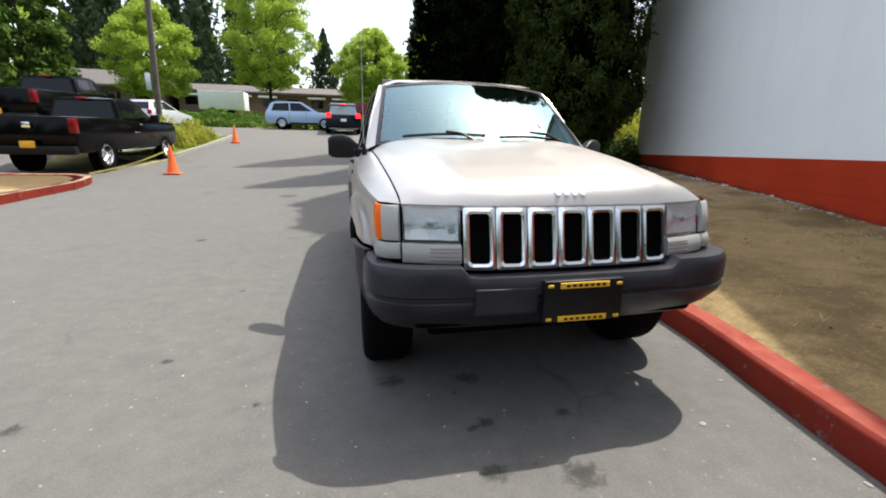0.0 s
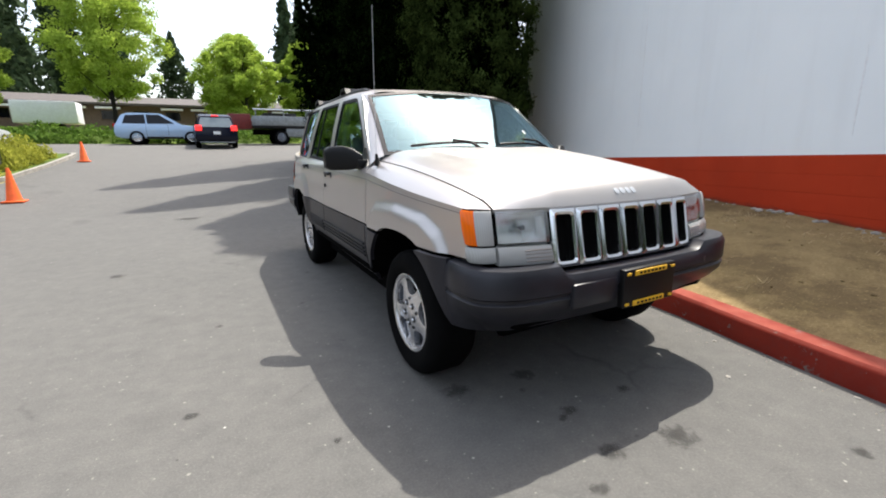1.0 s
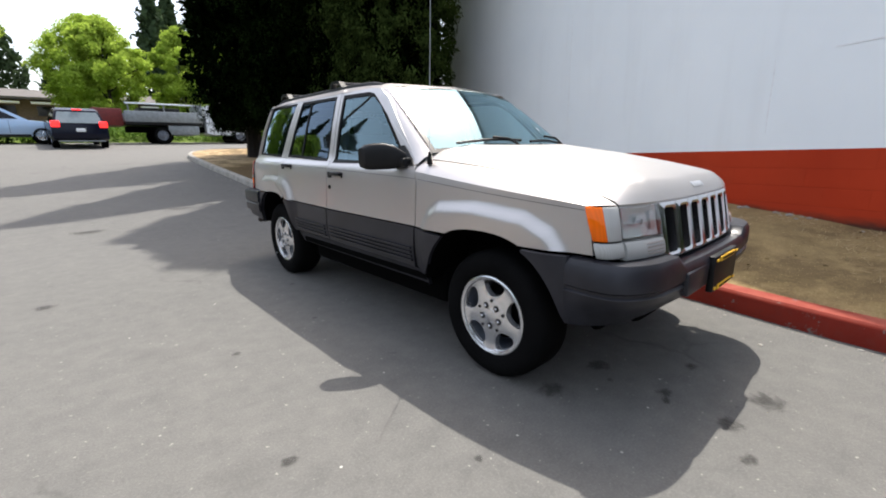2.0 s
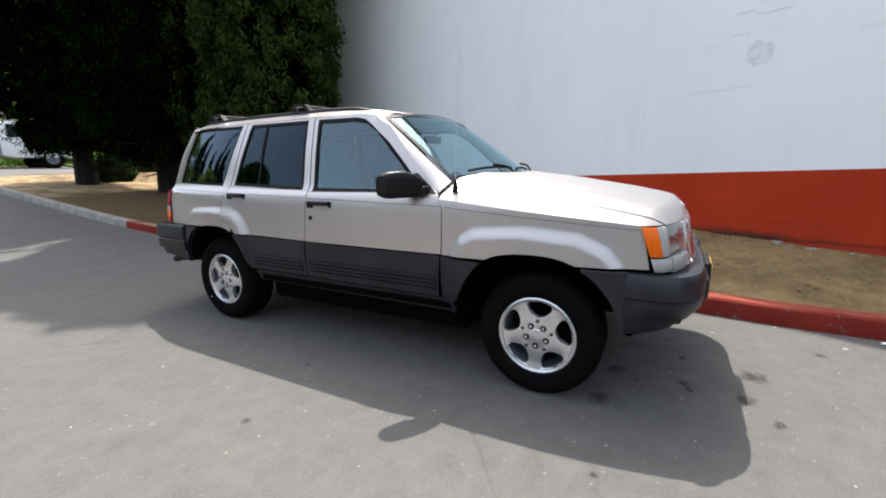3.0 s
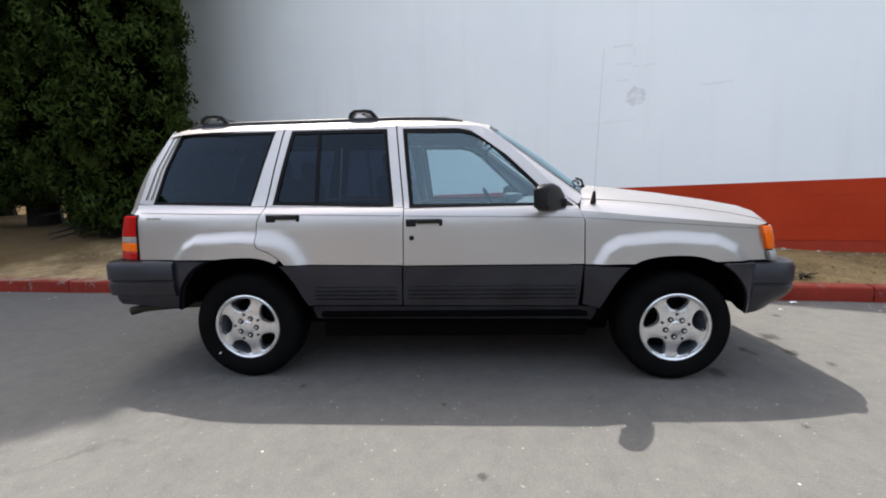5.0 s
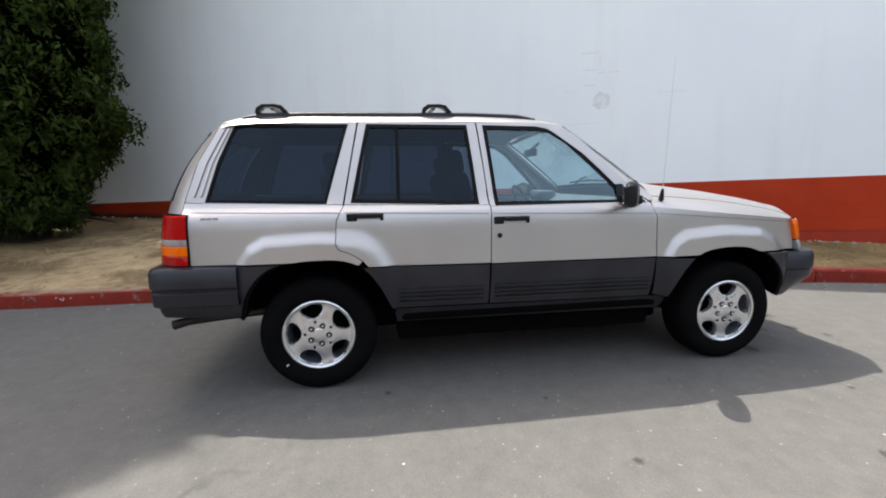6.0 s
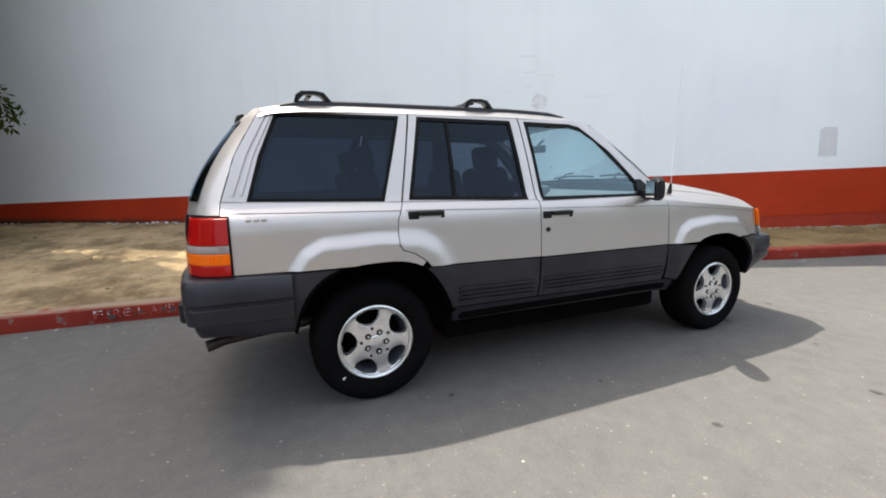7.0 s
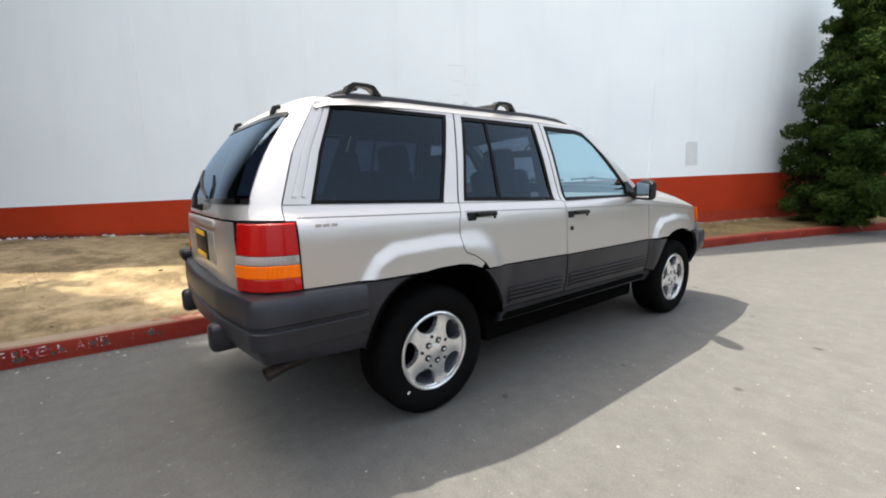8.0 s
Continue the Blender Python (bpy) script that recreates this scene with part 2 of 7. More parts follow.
def wall_red():
    m, n, l, p = mat_base("red_brown_masonry_paint")
    v = coords(n, l)
    info = n.new("ShaderNodeObjectInfo")
    big = noise_tex(n, l, v, 1.1, 4)
    fine = noise_tex(n, l, v, 55.0, 3, 0.6)
    col = ramp(n, l, big, [(0.35, (0.38, 0.034, 0.010)), (0.65, (0.45, 0.043, 0.013))])
    col = mixed(n, l, ramp(n, l, info.outputs["Random"], [(0, (0, 0, 0)), (1, (0.08, 0.08, 0.08))]), col, (0.28, 0.06, 0.025))
    chip = noise_tex(n, l, v, 9.0, 5, 0.7)
    col = mixed(n, l, ramp(n, l, chip, [(0.735, (0, 0, 0)), (0.76, (0.6, 0.6, 0.6))]), col, (0.42, 0.30, 0.25))
    # soil splashed up from the ragged foot of the wall
    sp = n.new("ShaderNodeSeparateXYZ")
    l.new(v, sp.inputs[0])
    slope = n.new("ShaderNodeMath")
    slope.operation = "MULTIPLY_ADD"
    slope.inputs[1].default_value = -0.030
    l.new(sp.outputs["Y"], slope.inputs[0])
    l.new(sp.outputs["Z"], slope.inputs[2])
    rag = n.new("ShaderNodeMath")
    rag.operation = "MULTIPLY_ADD"
    rag.inputs[1].default_value = 0.16
    l.new(noise_tex(n, l, coords(n, l, (1.0, 1.0, 2.5)), 2.4, 6, 0.7), rag.inputs[0])
    l.new(slope.outputs[0], rag.inputs[2])
    col = mixed(n, l, ramp(n, l, rag.outputs[0], [(0.47, (0.9, 0.9, 0.9)), (0.55, (0, 0, 0))]), col, (0.045, 0.028, 0.020))
    l.new(col, p.inputs["Base Color"])
    p.inputs["Roughness"].default_value = 0.8
    p.inputs["Specular IOR Level"].default_value = 0.15
    bump(n, l, p, fine, 0.35, 0.005)
    return m


def kerb_red():
    m, n, l, p = mat_base("chipped_red_kerb_paint")
    v = coords(n, l)
    chip = noise_tex(n, l, v, 6.0, 6, 0.72)
    mid = noise_tex(n, l, v, 2.5, 4)
    col = ramp(n, l, mid, [(0.3, (0.145, 0.014, 0.008)), (0.7, (0.215, 0.025, 0.014))])
    col = mixed(n, l, ramp(n, l, chip, [(0.60, (0, 0, 0)), (0.63, (0.85, 0.85, 0.85))]), col, (0.15, 0.13, 0.115))
    grime = ramp(n, l, noise_tex(n, l, v, 21.0, 5, 0.7), [(0.47, (0, 0, 0)), (0.7, (0.55, 0.55, 0.55))])
    col = mixed(n, l, grime, col, (0.15, 0.03, 0.022))
    # soil washed over the top of the kerb beside the dry bank
    up = n.new("ShaderNodeNewGeometry")
    sep, pos = n.new("ShaderNodeSeparateXYZ"), n.new("ShaderNodeSeparateXYZ")
    l.new(up.outputs["True Normal"], sep.inputs[0])
    l.new(up.outputs["Position"], pos.inputs[0])
    flat = ramp(n, l, sep.outputs["Z"], [(0.6, (0, 0, 0)), (0.9, (1, 1, 1))])
    # paler upward faces: the lit kerb top is put in, along with patchy wear
    worn = ramp(n, l, noise_tex(n, l, v, 7.0, 4, 0.6), [(0.35, (0.25, 0.25, 0.25)), (0.65, (0.75, 0.75, 0.75))])
    col = mixed(n, l, mixed(n, l, 1.0, flat, worn, "MULTIPLY"), col, (0.30, 0.085, 0.06))
    along = n.new("ShaderNodeMapRange")
    along.inputs["From Min"].default_value, along.inputs["From Max"].default_value = 1.5, 3.6
    l.new(pos.outputs["Y"], along.inputs["Value"])
    wash = n.new("ShaderNodeMath")
    wash.operation = "MULTIPLY"
    l.new(flat, wash.inputs[0])
    l.new(along.outputs[0], wash.inputs[1])
    spread = n.new("ShaderNodeMath")
    spread.operation = "MULTIPLY"
    l.new(wash.outputs[0], spread.inputs[0])
    l.new(ramp(n, l, noise_tex(n, l, v, 3.4, 5, 0.65), [(0.38, (0, 0, 0)), (0.52, (0.9, 0.9, 0.9))]), spread.inputs[1])
    col = mixed(n, l, spread.outputs[0], col, (0.27, 0.215, 0.15))
    l.new(col, p.inputs["Base Color"])
    p.inputs["Roughness"].default_value = 0.8
    p.inputs["Specular IOR Level"].default_value = 0.15
    bump(n, l, p, chip, 0.4, 0.008)
    return m


def foliage(name, dark, light, lucid=0.35, patchy=0.5, patch_scale=0.9, spec=0.1):
    m, n, l, p = mat_base(name)
    v = coords(n, l)
    isl = n.new("ShaderNodeNewGeometry")
    patch = noise_tex(n, l, v, patch_scale, 3)
    col = ramp(n, l, isl.outputs["Random Per Island"], [(0.0, dark), (1.0, light)])
    col = mixed(n, l, patchy, col, ramp(n, l, patch, [(0.35, dark), (0.65, light)]))
    l.new(col, p.inputs["Base Color"])
    p.inputs["Roughness"].default_value = 0.85
    p.inputs["Specular IOR Level"].default_value = spec
    tr = n.new("ShaderNodeBsdfTranslucent")
    l.new(col, tr.inputs["Color"])
    mx = n.new("ShaderNodeMixShader")
    mx.inputs[0].default_value = lucid
    l.new(p.outputs[0], mx.inputs[1])
    l.new(tr.outputs[0], mx.inputs[2])
    l.new(mx.outputs[0], n["Material Output"].inputs["Surface"])
    return m


def bark():
    m, n, l, p = mat_base("bark")
    v = coords(n, l, (6, 6, 1.2))
    a = noise_tex(n, l, v, 3.0, 5, 0.7)
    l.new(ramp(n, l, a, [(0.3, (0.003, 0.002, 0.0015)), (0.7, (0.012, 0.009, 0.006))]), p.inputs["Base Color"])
    p.inputs["Roughness"].default_value = 0.95
    bump(n, l, p, a, 0.9, 0.03)
    return m


def worn_stencil():
    m, n, l, p = mat_base("worn_white_stencil_paint")
    v = coords(n, l)
    wear = noise_tex(n, l, v, 34.0, 4, 0.62)
    l.new(mixed(n, l, ramp(n, l, wear, [(0.50, (0, 0, 0)), (0.57, (1, 1, 1))]), (0.30, 0.024, 0.018), (0.46, 0.47, 0.46)), p.inputs["Base Color"])
    p.inputs["Roughness"].default_value = 0.8
    return m


def lens(name, color, rough=0.12):
    m, n, l, p = mat_base(name)
    v = coords(n, l)
    w = n.new("ShaderNodeTexWave")
    w.inputs["Scale"].default_value = 40.0
    w.inputs["Distortion"].default_value = 0.4
    l.new(v, w.inputs["Vector"])
    c = ramp(n, l, w.outputs["Fac"], [(0.2, tuple(x * 0.92 for x in color)), (0.8, color)])
    l.new(c, p.inputs["Base Color"])
    p.inputs["Roughness"].default_value = rough
    p.inputs["Coat Weight"].default_value = 0.06
    p.inputs["Coat Roughness"].default_value = 0.05
    p.inputs["Specular IOR Level"].default_value = 0.2
    bump(n, l, p, w.outputs["Fac"], 0.08, 0.002)
    return m


M_ASPHALT, M_EARTH = asphalt(), earth()
M_GRASS = meadow("bank_grass", (0.05, 0.085, 0.016), (0.12, 0.17, 0.03))
M_DRY = meadow("dry_field", (0.16, 0.14, 0.06), (0.26, 0.22, 0.11))
M_WHITE_WALL, M_RED_WALL, M_KERB_RED = wall_white(), wall_red(), kerb_red()
M_SAND = plain("gutter_sand", (0.28, 0.25, 0.20), 0.95, 0, 0.3, 20, 80, 0.1)
M_CONCRETE = plain("weathered_concrete", (0.27, 0.255, 0.225), 0.9, 0, 0.25, 4, 70, 0.4)
M_MORTAR = plain("joint_paint", (0.34, 0.031, 0.010), 0.9)
M_CHIP = plain("bare_chipped_concrete", (0.060, 0.042, 0.036), 0.9, 0, 0.5, 30, 120, 0.4)
M_STENCIL = worn_stencil()
M_PATCH = plain("grey_patch_paint", (0.66, 0.665, 0.68), 0.85, 0, 0.06)
M_LINE = plain("thin_paint_line", (0.785, 0.80, 0.815), 0.9, 0, 0.08, 14, 90, 0.3)
M_SCAR = plain("scuffed_plaster", (0.735, 0.75, 0.765), 0.9, 0, 0.12, 14, 90, 0.5)
M_PAINT = car_paint("champagne_silver_paint", (0.480, 0.454, 0.441), 0.72, 0.08, (0.34, 0.40), 0.45)
M_PLASTIC = plain("dark_grey_moulded_plastic", (0.0165, 0.0166, 0.0215), 0.36, 0, 0.35, 5, 220, 0.12, spec=0.34)
M_BLACK = plain("black_plastic", (0.0045, 0.0045, 0.005), 0.42, 0, 0.2, 8, 200, 0.08, spec=0.25)
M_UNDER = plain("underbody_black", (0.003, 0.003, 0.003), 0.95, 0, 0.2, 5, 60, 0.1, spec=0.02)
M_RUBBER = plain("tyre_rubber", (0.0045, 0.0045, 0.0046), 0.85, 0, 0.25, 7, 150, 0.2, spec=0.04)
M_SEAL = plain("window_seal", (0.004, 0.004, 0.0045), 0.6, 0, 0.1, spec=0.12)
M_CHROME = plain("chrome", (0.80, 0.80, 0.82), 0.15, 1.0, 0.03, 6, 60, 0.0)
M_ALLOY = plain("machined_alloy", (0.72, 0.72, 0.73), 0.27, 0.85, 0.06, 12, 140, 0.06)
M_ALLOY_DARK = plain("alloy_barrel", (0.17, 0.19, 0.23), 0.35, 0.6, 0.15, 12, 140, 0.06)
M_OIL = soft_stain("oil_stain", (0.024, 0.023, 0.022), 0.42)
M_STRIPE = plain("pinstripe_grey", (0.20, 0.19, 0.19), 0.4)
M_HEADLENS = glass("cloudy_headlamp_cover", (0.88, 0.90, 0.89), 0.16, 0.17)
M_GLASS = glass("clear_glass", (0.62, 0.74, 0.78), 0.01, 0.11, (0.66, 0.90, 1.0))
M_PRIVACY = glass("privacy_glass", (0.110, 0.130, 0.180), 0.01, 0.025, (0.62, 0.80, 1.0))
M_SCREEN = glass("windscreen_glass", (0.70, 0.84, 0.86), 0.015, 0.19, (0.60, 0.89, 1.0))
M_FRIT = plain("glass_border", (0.006, 0.006, 0.007), 0.2, 0, 0.1)
M_AMBER = lens("amber_lens", (0.84, 0.142, 0.004))
M_REDLENS = lens("red_lens", (0.36, 0.006, 0.006))
M_DARKRED = lens("dark_red_lens", (0.16, 0.004, 0.005))
M_CLEARLENS = lens("clear_lens", (0.40, 0.40, 0.39))
M_SMOKE = lens("dusty_clear_lens", (0.35, 0.35, 0.335))
M_PINKLENS = lens("pink_clear_lens", (0.27, 0.23, 0.215))
M_REFLECT = lens("lamp_reflector", (0.62, 0.64, 0.65), 0.25)
M_REFLECT.node_tree.nodes["Principled BSDF"].inputs["Metallic"].default_value = 0.75
M_YELLOW = plain("yellow_plastic", (0.75, 0.42, 0.02), 0.5, 0, 0.1)
M_TRIM = plain("grey_cabin_cloth", (0.085, 0.09, 0.10), 0.9, 0, 0.2, 8, 300, 0.2)
M_DASH = plain("grey_dashboard", (0.11, 0.115, 0.125), 0.6, 0, 0.12)
M_ORANGE = plain("orange_cone_plastic", (0.80, 0.115, 0.012), 0.55, 0, 0.12, 9)
M_VAN = plain("white_van_panel", (0.74, 0.76, 0.82), 0.45, 0, 0.06)
M_BARK = bark()
# crown gloom and lit tufts are put into these two greens
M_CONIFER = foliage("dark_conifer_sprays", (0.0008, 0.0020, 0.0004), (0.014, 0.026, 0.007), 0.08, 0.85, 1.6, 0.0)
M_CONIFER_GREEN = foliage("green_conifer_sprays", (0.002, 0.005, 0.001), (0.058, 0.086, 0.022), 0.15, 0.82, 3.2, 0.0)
# near-black copy of the sprays: inner crown shade as colour
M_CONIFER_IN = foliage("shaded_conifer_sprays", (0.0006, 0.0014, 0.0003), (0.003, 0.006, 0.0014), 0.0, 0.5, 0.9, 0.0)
M_MAPLE = foliage("bright_maple_leaves", (0.20, 0.30, 0.035), (0.42, 0.53, 0.09), 0.5, 0.35, 0.5)
M_WOODS = foliage("far_woods", (0.020, 0.038, 0.018), (0.060, 0.092, 0.042), 0.25)
M_SHRUB = foliage("shrub_leaves", (0.17, 0.19, 0.02), (0.38, 0.38, 0.06), 0.4)
M_HEDGE = foliage("hedge_leaves", (0.04, 0.085, 0.012), (0.12, 0.2, 0.028), 0.35)
M_BLADE = foliage("dry_grass_blades", (0.30, 0.235, 0.14), (0.48, 0.39, 0.24), 0.5)
M_SHINGLE = plain("brown_roof_shingles", (0.090, 0.080, 0.075), 0.9, 0, 0.2, 3, 25, 0.4)
M_SIDING = plain("brown_siding", (0.12, 0.09, 0.07), 0.8, 0, 0.2)
M_TRUCKBLACK = plain("black_paint", (0.002, 0.002, 0.0024), 0.12, 0, 0.1, 6, 90, 0.0, spec=0.12)
M_NAVY = car_paint("navy_paint", (0.006, 0.008, 0.018), 0.0, 0.002, (0.2, 0.25), 0.0)
M_NAVY.node_tree.nodes["Principled BSDF"].inputs["Specular IOR Level"].default_value = 0.2
M_BLUE = car_paint("pale_blue_paint", (0.30, 0.42, 0.58), 0.4)
M_WHITE = car_paint("white_paint", (0.74, 0.77, 0.80), 0.0, 0.05)
M_SILVER = car_paint("silver_paint", (0.6, 0.62, 0.65), 0.5)
M_DARKGLASS = plain("dark_window", (0.004, 0.005, 0.008), 0.05, 0, 0.1, relief=0, spec=0.25)
M_POLE = plain("weathered_timber_pole", (0.085, 0.072, 0.062), 0.9, 0, 0.25, 3, 40, 0.5)
M_PINE = foliage("pine_needles", (0.008, 0.022, 0.005), (0.050, 0.085, 0.016), 0.22, 0.55, 2.2)
M_DEEP = foliage("mid_green_leaves", (0.03, 0.065, 0.012), (0.09, 0.15, 0.025), 0.35)
# leaf green for shaded growth, with that shade put into the colour
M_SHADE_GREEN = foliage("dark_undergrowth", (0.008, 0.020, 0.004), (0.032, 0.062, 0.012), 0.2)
M_TAPE = plain("yellow_tape", (0.72, 0.62, 0.12), 0.5, 0, 0.2, 12)
M_MAROON = plain("dull_red_paint", (0.13, 0.010, 0.008), 0.5, 0, 0.2)
M_RAIL = plain("grey_steel_sides", (0.22, 0.24, 0.25), 0.5, 0.4, 0.2)
# the sky's reflection in the rear glass is put into this pale colour
M_SKYGLASS = plain("pale_rear_glass", (0.16, 0.20, 0.22), 0.06, 0, 0.1, relief=0)


def glowing(name, color, power):
    m, n, l, p = mat_base(name)
    p.inputs["Base Color"].default_value = (*color, 1)
    p.inputs["Roughness"].default_value = 0.2
    p.inputs["Emission Color"].default_value = (*color, 1)
    p.inputs["Emission Strength"].default_value = power
    return m


M_BRAKE = glowing("lit_brake_lamp", (0.9, 0.03, 0.03), 1.2)

# ---- building helpers ----
def obj_from(name, bm, mat, parent=None, label="", smooth=35):
    me = bpy.data.meshes.new(name)
    bm.normal_update()
    bm.to_mesh(me)
    bm.free()
    return place_mesh(name, me, mat, parent, label, smooth)


def place_mesh(name, me, mat, parent=None, label="", smooth=35):
    if smooth:
        me.polygons.foreach_set("use_smooth", [True] * len(me.polygons))
        me.set_sharp_from_angle(angle=radians(smooth))
    me.materials.append(mat)
    ob = new(name, me)
    if parent is not None:
        ob.parent = parent
        base = parent
        off = Vector((0, 0, 0))
        while base is not None:
            off += base.location
            base = base.parent
        me.transform(Matrix.Translation(-off))
    if label:
        tagged(ob, label)
    return ob


def part(name, bm, mat, parent, label="", smooth=35):
    """One mesh, given in world places, under a thing or a part."""
    return obj_from(name, bm, mat, parent, label, smooth)


def thing(name, at, label, category, group="", kind=""):
    e = new(name)
    e.empty_display_size = 0.2
    e.location = at
    return tagged(e, label, category, group, kind)


def quads(bm, rows, closed=False):
    """A sheet through rows of points of one length."""
    vs = [[bm.verts.new(p) for p in r] for r in rows]
    for a, b in zip(vs, vs[1:]):
        n = len(a)
        for i in range(n if closed else n - 1):
            j = (i + 1) % n
            try:
                bm.faces.new((a[i], a[j], b[j], b[i]))
            except ValueError:
                pass
    return vs


def box(bm, lo, hi, bevel=0.0, seg=2):
    m = Matrix.Translation([(a + b) / 2 for a, b in zip(lo, hi)]) @ Matrix.Diagonal([b - a for a, b in zip(lo, hi)] + [1])
    r = bmesh.ops.create_cube(bm, size=1, matrix=m)
    if bevel:
        es = list({e for v in r["verts"] for e in v.link_edges})
        bmesh.ops.bevel(bm, geom=es, offset=bevel, segments=seg, affect="EDGES", profile=0.5)
    return r


def tube(bm, pts, radius, n=8, caps=True):
    """A round bar through points; radius may be one value or one for each point."""
    pts = [Vector(p) for p in pts]
    rs = radius if isinstance(radius, (list, tuple)) else [radius] * len(pts)
    rings = []
    side = None
    for i, p in enumerate(pts):
        d = (pts[min(i + 1, len(pts) - 1)] - pts[max(i - 1, 0)]).normalized()
        ref = side if side is not None else (Vector((0, 0, 1)) if abs(d.z) < 0.9 else Vector((1, 0, 0)))
        u = (ref - d * ref.dot(d)).normalized()
        w = d.cross(u)
        side = u
        rings.append([p + (u * math.cos(a) + w * math.sin(a)) * rs[i] for a in (2 * math.pi * k / n for k in range(n))])
    vs = quads(bm, rings, closed=True)
    if caps:
        bm.faces.new(list(reversed(vs[0])))
        bm.faces.new(vs[-1])


def lathe(bm, profile, centre, axis_sign=1.0, n=40):
    """Turns (radius, depth) pairs about the x axis through centre; depth goes outward along axis_sign."""
    cx, cy, cz = centre
    rows = []
    for r, d in profile:
        rows.append([(cx + axis_sign * d, cy + r * math.cos(a), cz + r * math.sin(a)) for a in (2 * math.pi * k / n for k in range(n))])
    quads(bm, rows, closed=True)


def face_out(bm):
    bmesh.ops.recalc_face_normals(bm, faces=bm.faces)


def lerp(x, table):
    if x <= table[0][0]:
        return table[0][1]
    for (a, p), (b, q) in zip(table, table[1:]):
        if x <= b:
            return p + (q - p) * (x - a) / (b - a)
    return table[-1][1]


def smoothed(x, table):
    """Like lerp, rounded over a hand's width."""
    return sum(lerp(x + d, table) for d in (-0.05, -0.025, 0, 0.025, 0.05)) / 5


def rounded(pts, r, n=4, closed=True):
    """The outline with its corners rounded by r (a length or one for each corner)."""
    out, m = [], len(pts)
    for i, p in enumerate(pts):
        rr = r[i] if isinstance(r, (list, tuple)) else r
        p = Vector(p)
        if rr <= 0 or (not closed and i in (0, m - 1)):
            out.append(tuple(p))
            continue
        a, b = Vector(pts[i - 1]), Vector(pts[(i + 1) % m])
        da, db = a - p, b - p
        la, lb = min(rr, da.length * 0.45), min(rr, db.length * 0.45)
        s, e = p + da.normalized() * la, p + db.normalized() * lb
        for k in range(n + 1):
            t = k / n
            out.append(tuple((1 - t) ** 2 * s + 2 * t * (1 - t) * p + t * t * e))
    return out

# ---- ground, kerbs, building ----
RISE = [(-400, 0.0), (6, 0.0), (8, 0.06), (10, 0.2), (14, 0.55), (18, 0.9), (22, 1.25), (25, 1.5), (30, 1.75), (40, 2.7), (60, 3.9), (120, 5.0), (500, 6.0)]
KERB = [(-6.5, -19.0), (-3.6, -14.0), (-1.2, -9.3), (-0.21, -6.5), (0.46, -4.0), (0.87, -2.6), (0.98, -1.35), (1.1, -0.6), (1.2, 0.08), (1.44, 3.44), (1.54, 4.69), (1.57, 6.0), (1.5, 9.3), (1.55, 12.3), (1.66, 16.3), (1.9, 18.6), (2.6, 20.0), (4.0, 20.7), (9.0, 21.0), (16.0, 21.0)]


LOT = [(-400, 0.0), (8, 0.03), (10, 0.12), (12, 0.22), (15, 0.34), (18, 0.62), (22, 1.1), (25, 1.5), (30, 1.75), (40, 2.7), (60, 3.9), (120, 5.0), (500, 6.0)]


def ground_z(x, y):
    a = smoothed(y, RISE)
    if x > -5.8 or y < 5 or y > 32:
        return a
    t = min(1.0, (-5.8 - x) / 1.4)
    p = max(0.0, min(1.0, (-9.3 - x) / 1.2))
    q = max(0.0, min(1.0, (y - 10.0) / 3.0)) * max(0.0, min(1.0, (21.5 - y) / 3.0))
    terrace = 0.75 * p * p * (3 - 2 * p) * q * q * (3 - 2 * q)
    return a + (smoothed(y, LOT) - a) * t * t * (3 - 2 * t) + terrace


def bend(pts, step):
    """Even points along a softly bent line."""
    fine = []
    P = [Vector((*p, 0)) for p in pts]
    P = [P[0] * 2 - P[1]] + P + [P[-1] * 2 - P[-2]]
    for a, b, c, d in zip(P, P[1:], P[2:], P[3:]):
        for k in range(16):
            t = k / 16
            fine.append(0.5 * (2 * b + (c - a) * t + (2 * a - 5 * b + 4 * c - d) * t * t + (3 * b - a - 3 * c + d) * t ** 3))
    fine.append(P[-2])
    out, need = [fine[0]], step
    for a, b in zip(fine, fine[1:]):
        length = (b - a).length
        while need <= length:
            out.append(a + (b - a) * need / length)
            need += step
        need -= length
    return out


def sheet(name, mat, xs, ys, height, label, category, kind="structure"):
    bm = bmesh.new()
    quads(bm, [[(x, y, height(x, y)) for x in xs] for y in ys])
    face_out(bm)
    for f in bm.faces:
        if f.normal.z < 0:
            f.normal_flip()
    return tagged(obj_from(name, bm, mat, smooth=60), label, category, "", kind)


def spread(lo, hi, step, far=()):
    n = max(1, round((hi - lo) / step))
    return sorted([lo + (hi - lo) * i / n for i in range(n + 1)] + list(far))


YS = spread(-36, 60, 1.0, (-300, -150, -80, -55, 75, 100, 140, 200, 300))
ground = sheet("ground", M_DRY, spread(-40, 40, 4, (-300, -180, -110, -70, 70, 110, 180, 300)), YS, lambda x, y: ground_z(x, y) - 0.035, "dry grassy ground reaching to the horizon", "ground")
road = sheet("road", M_ASPHALT, spread(-34, 24, 1.0), spread(-36, 29.5, 0.5), lambda x, y: ground_z(x, y), "worn grey asphalt lane with pale grit and oil spots", "road")


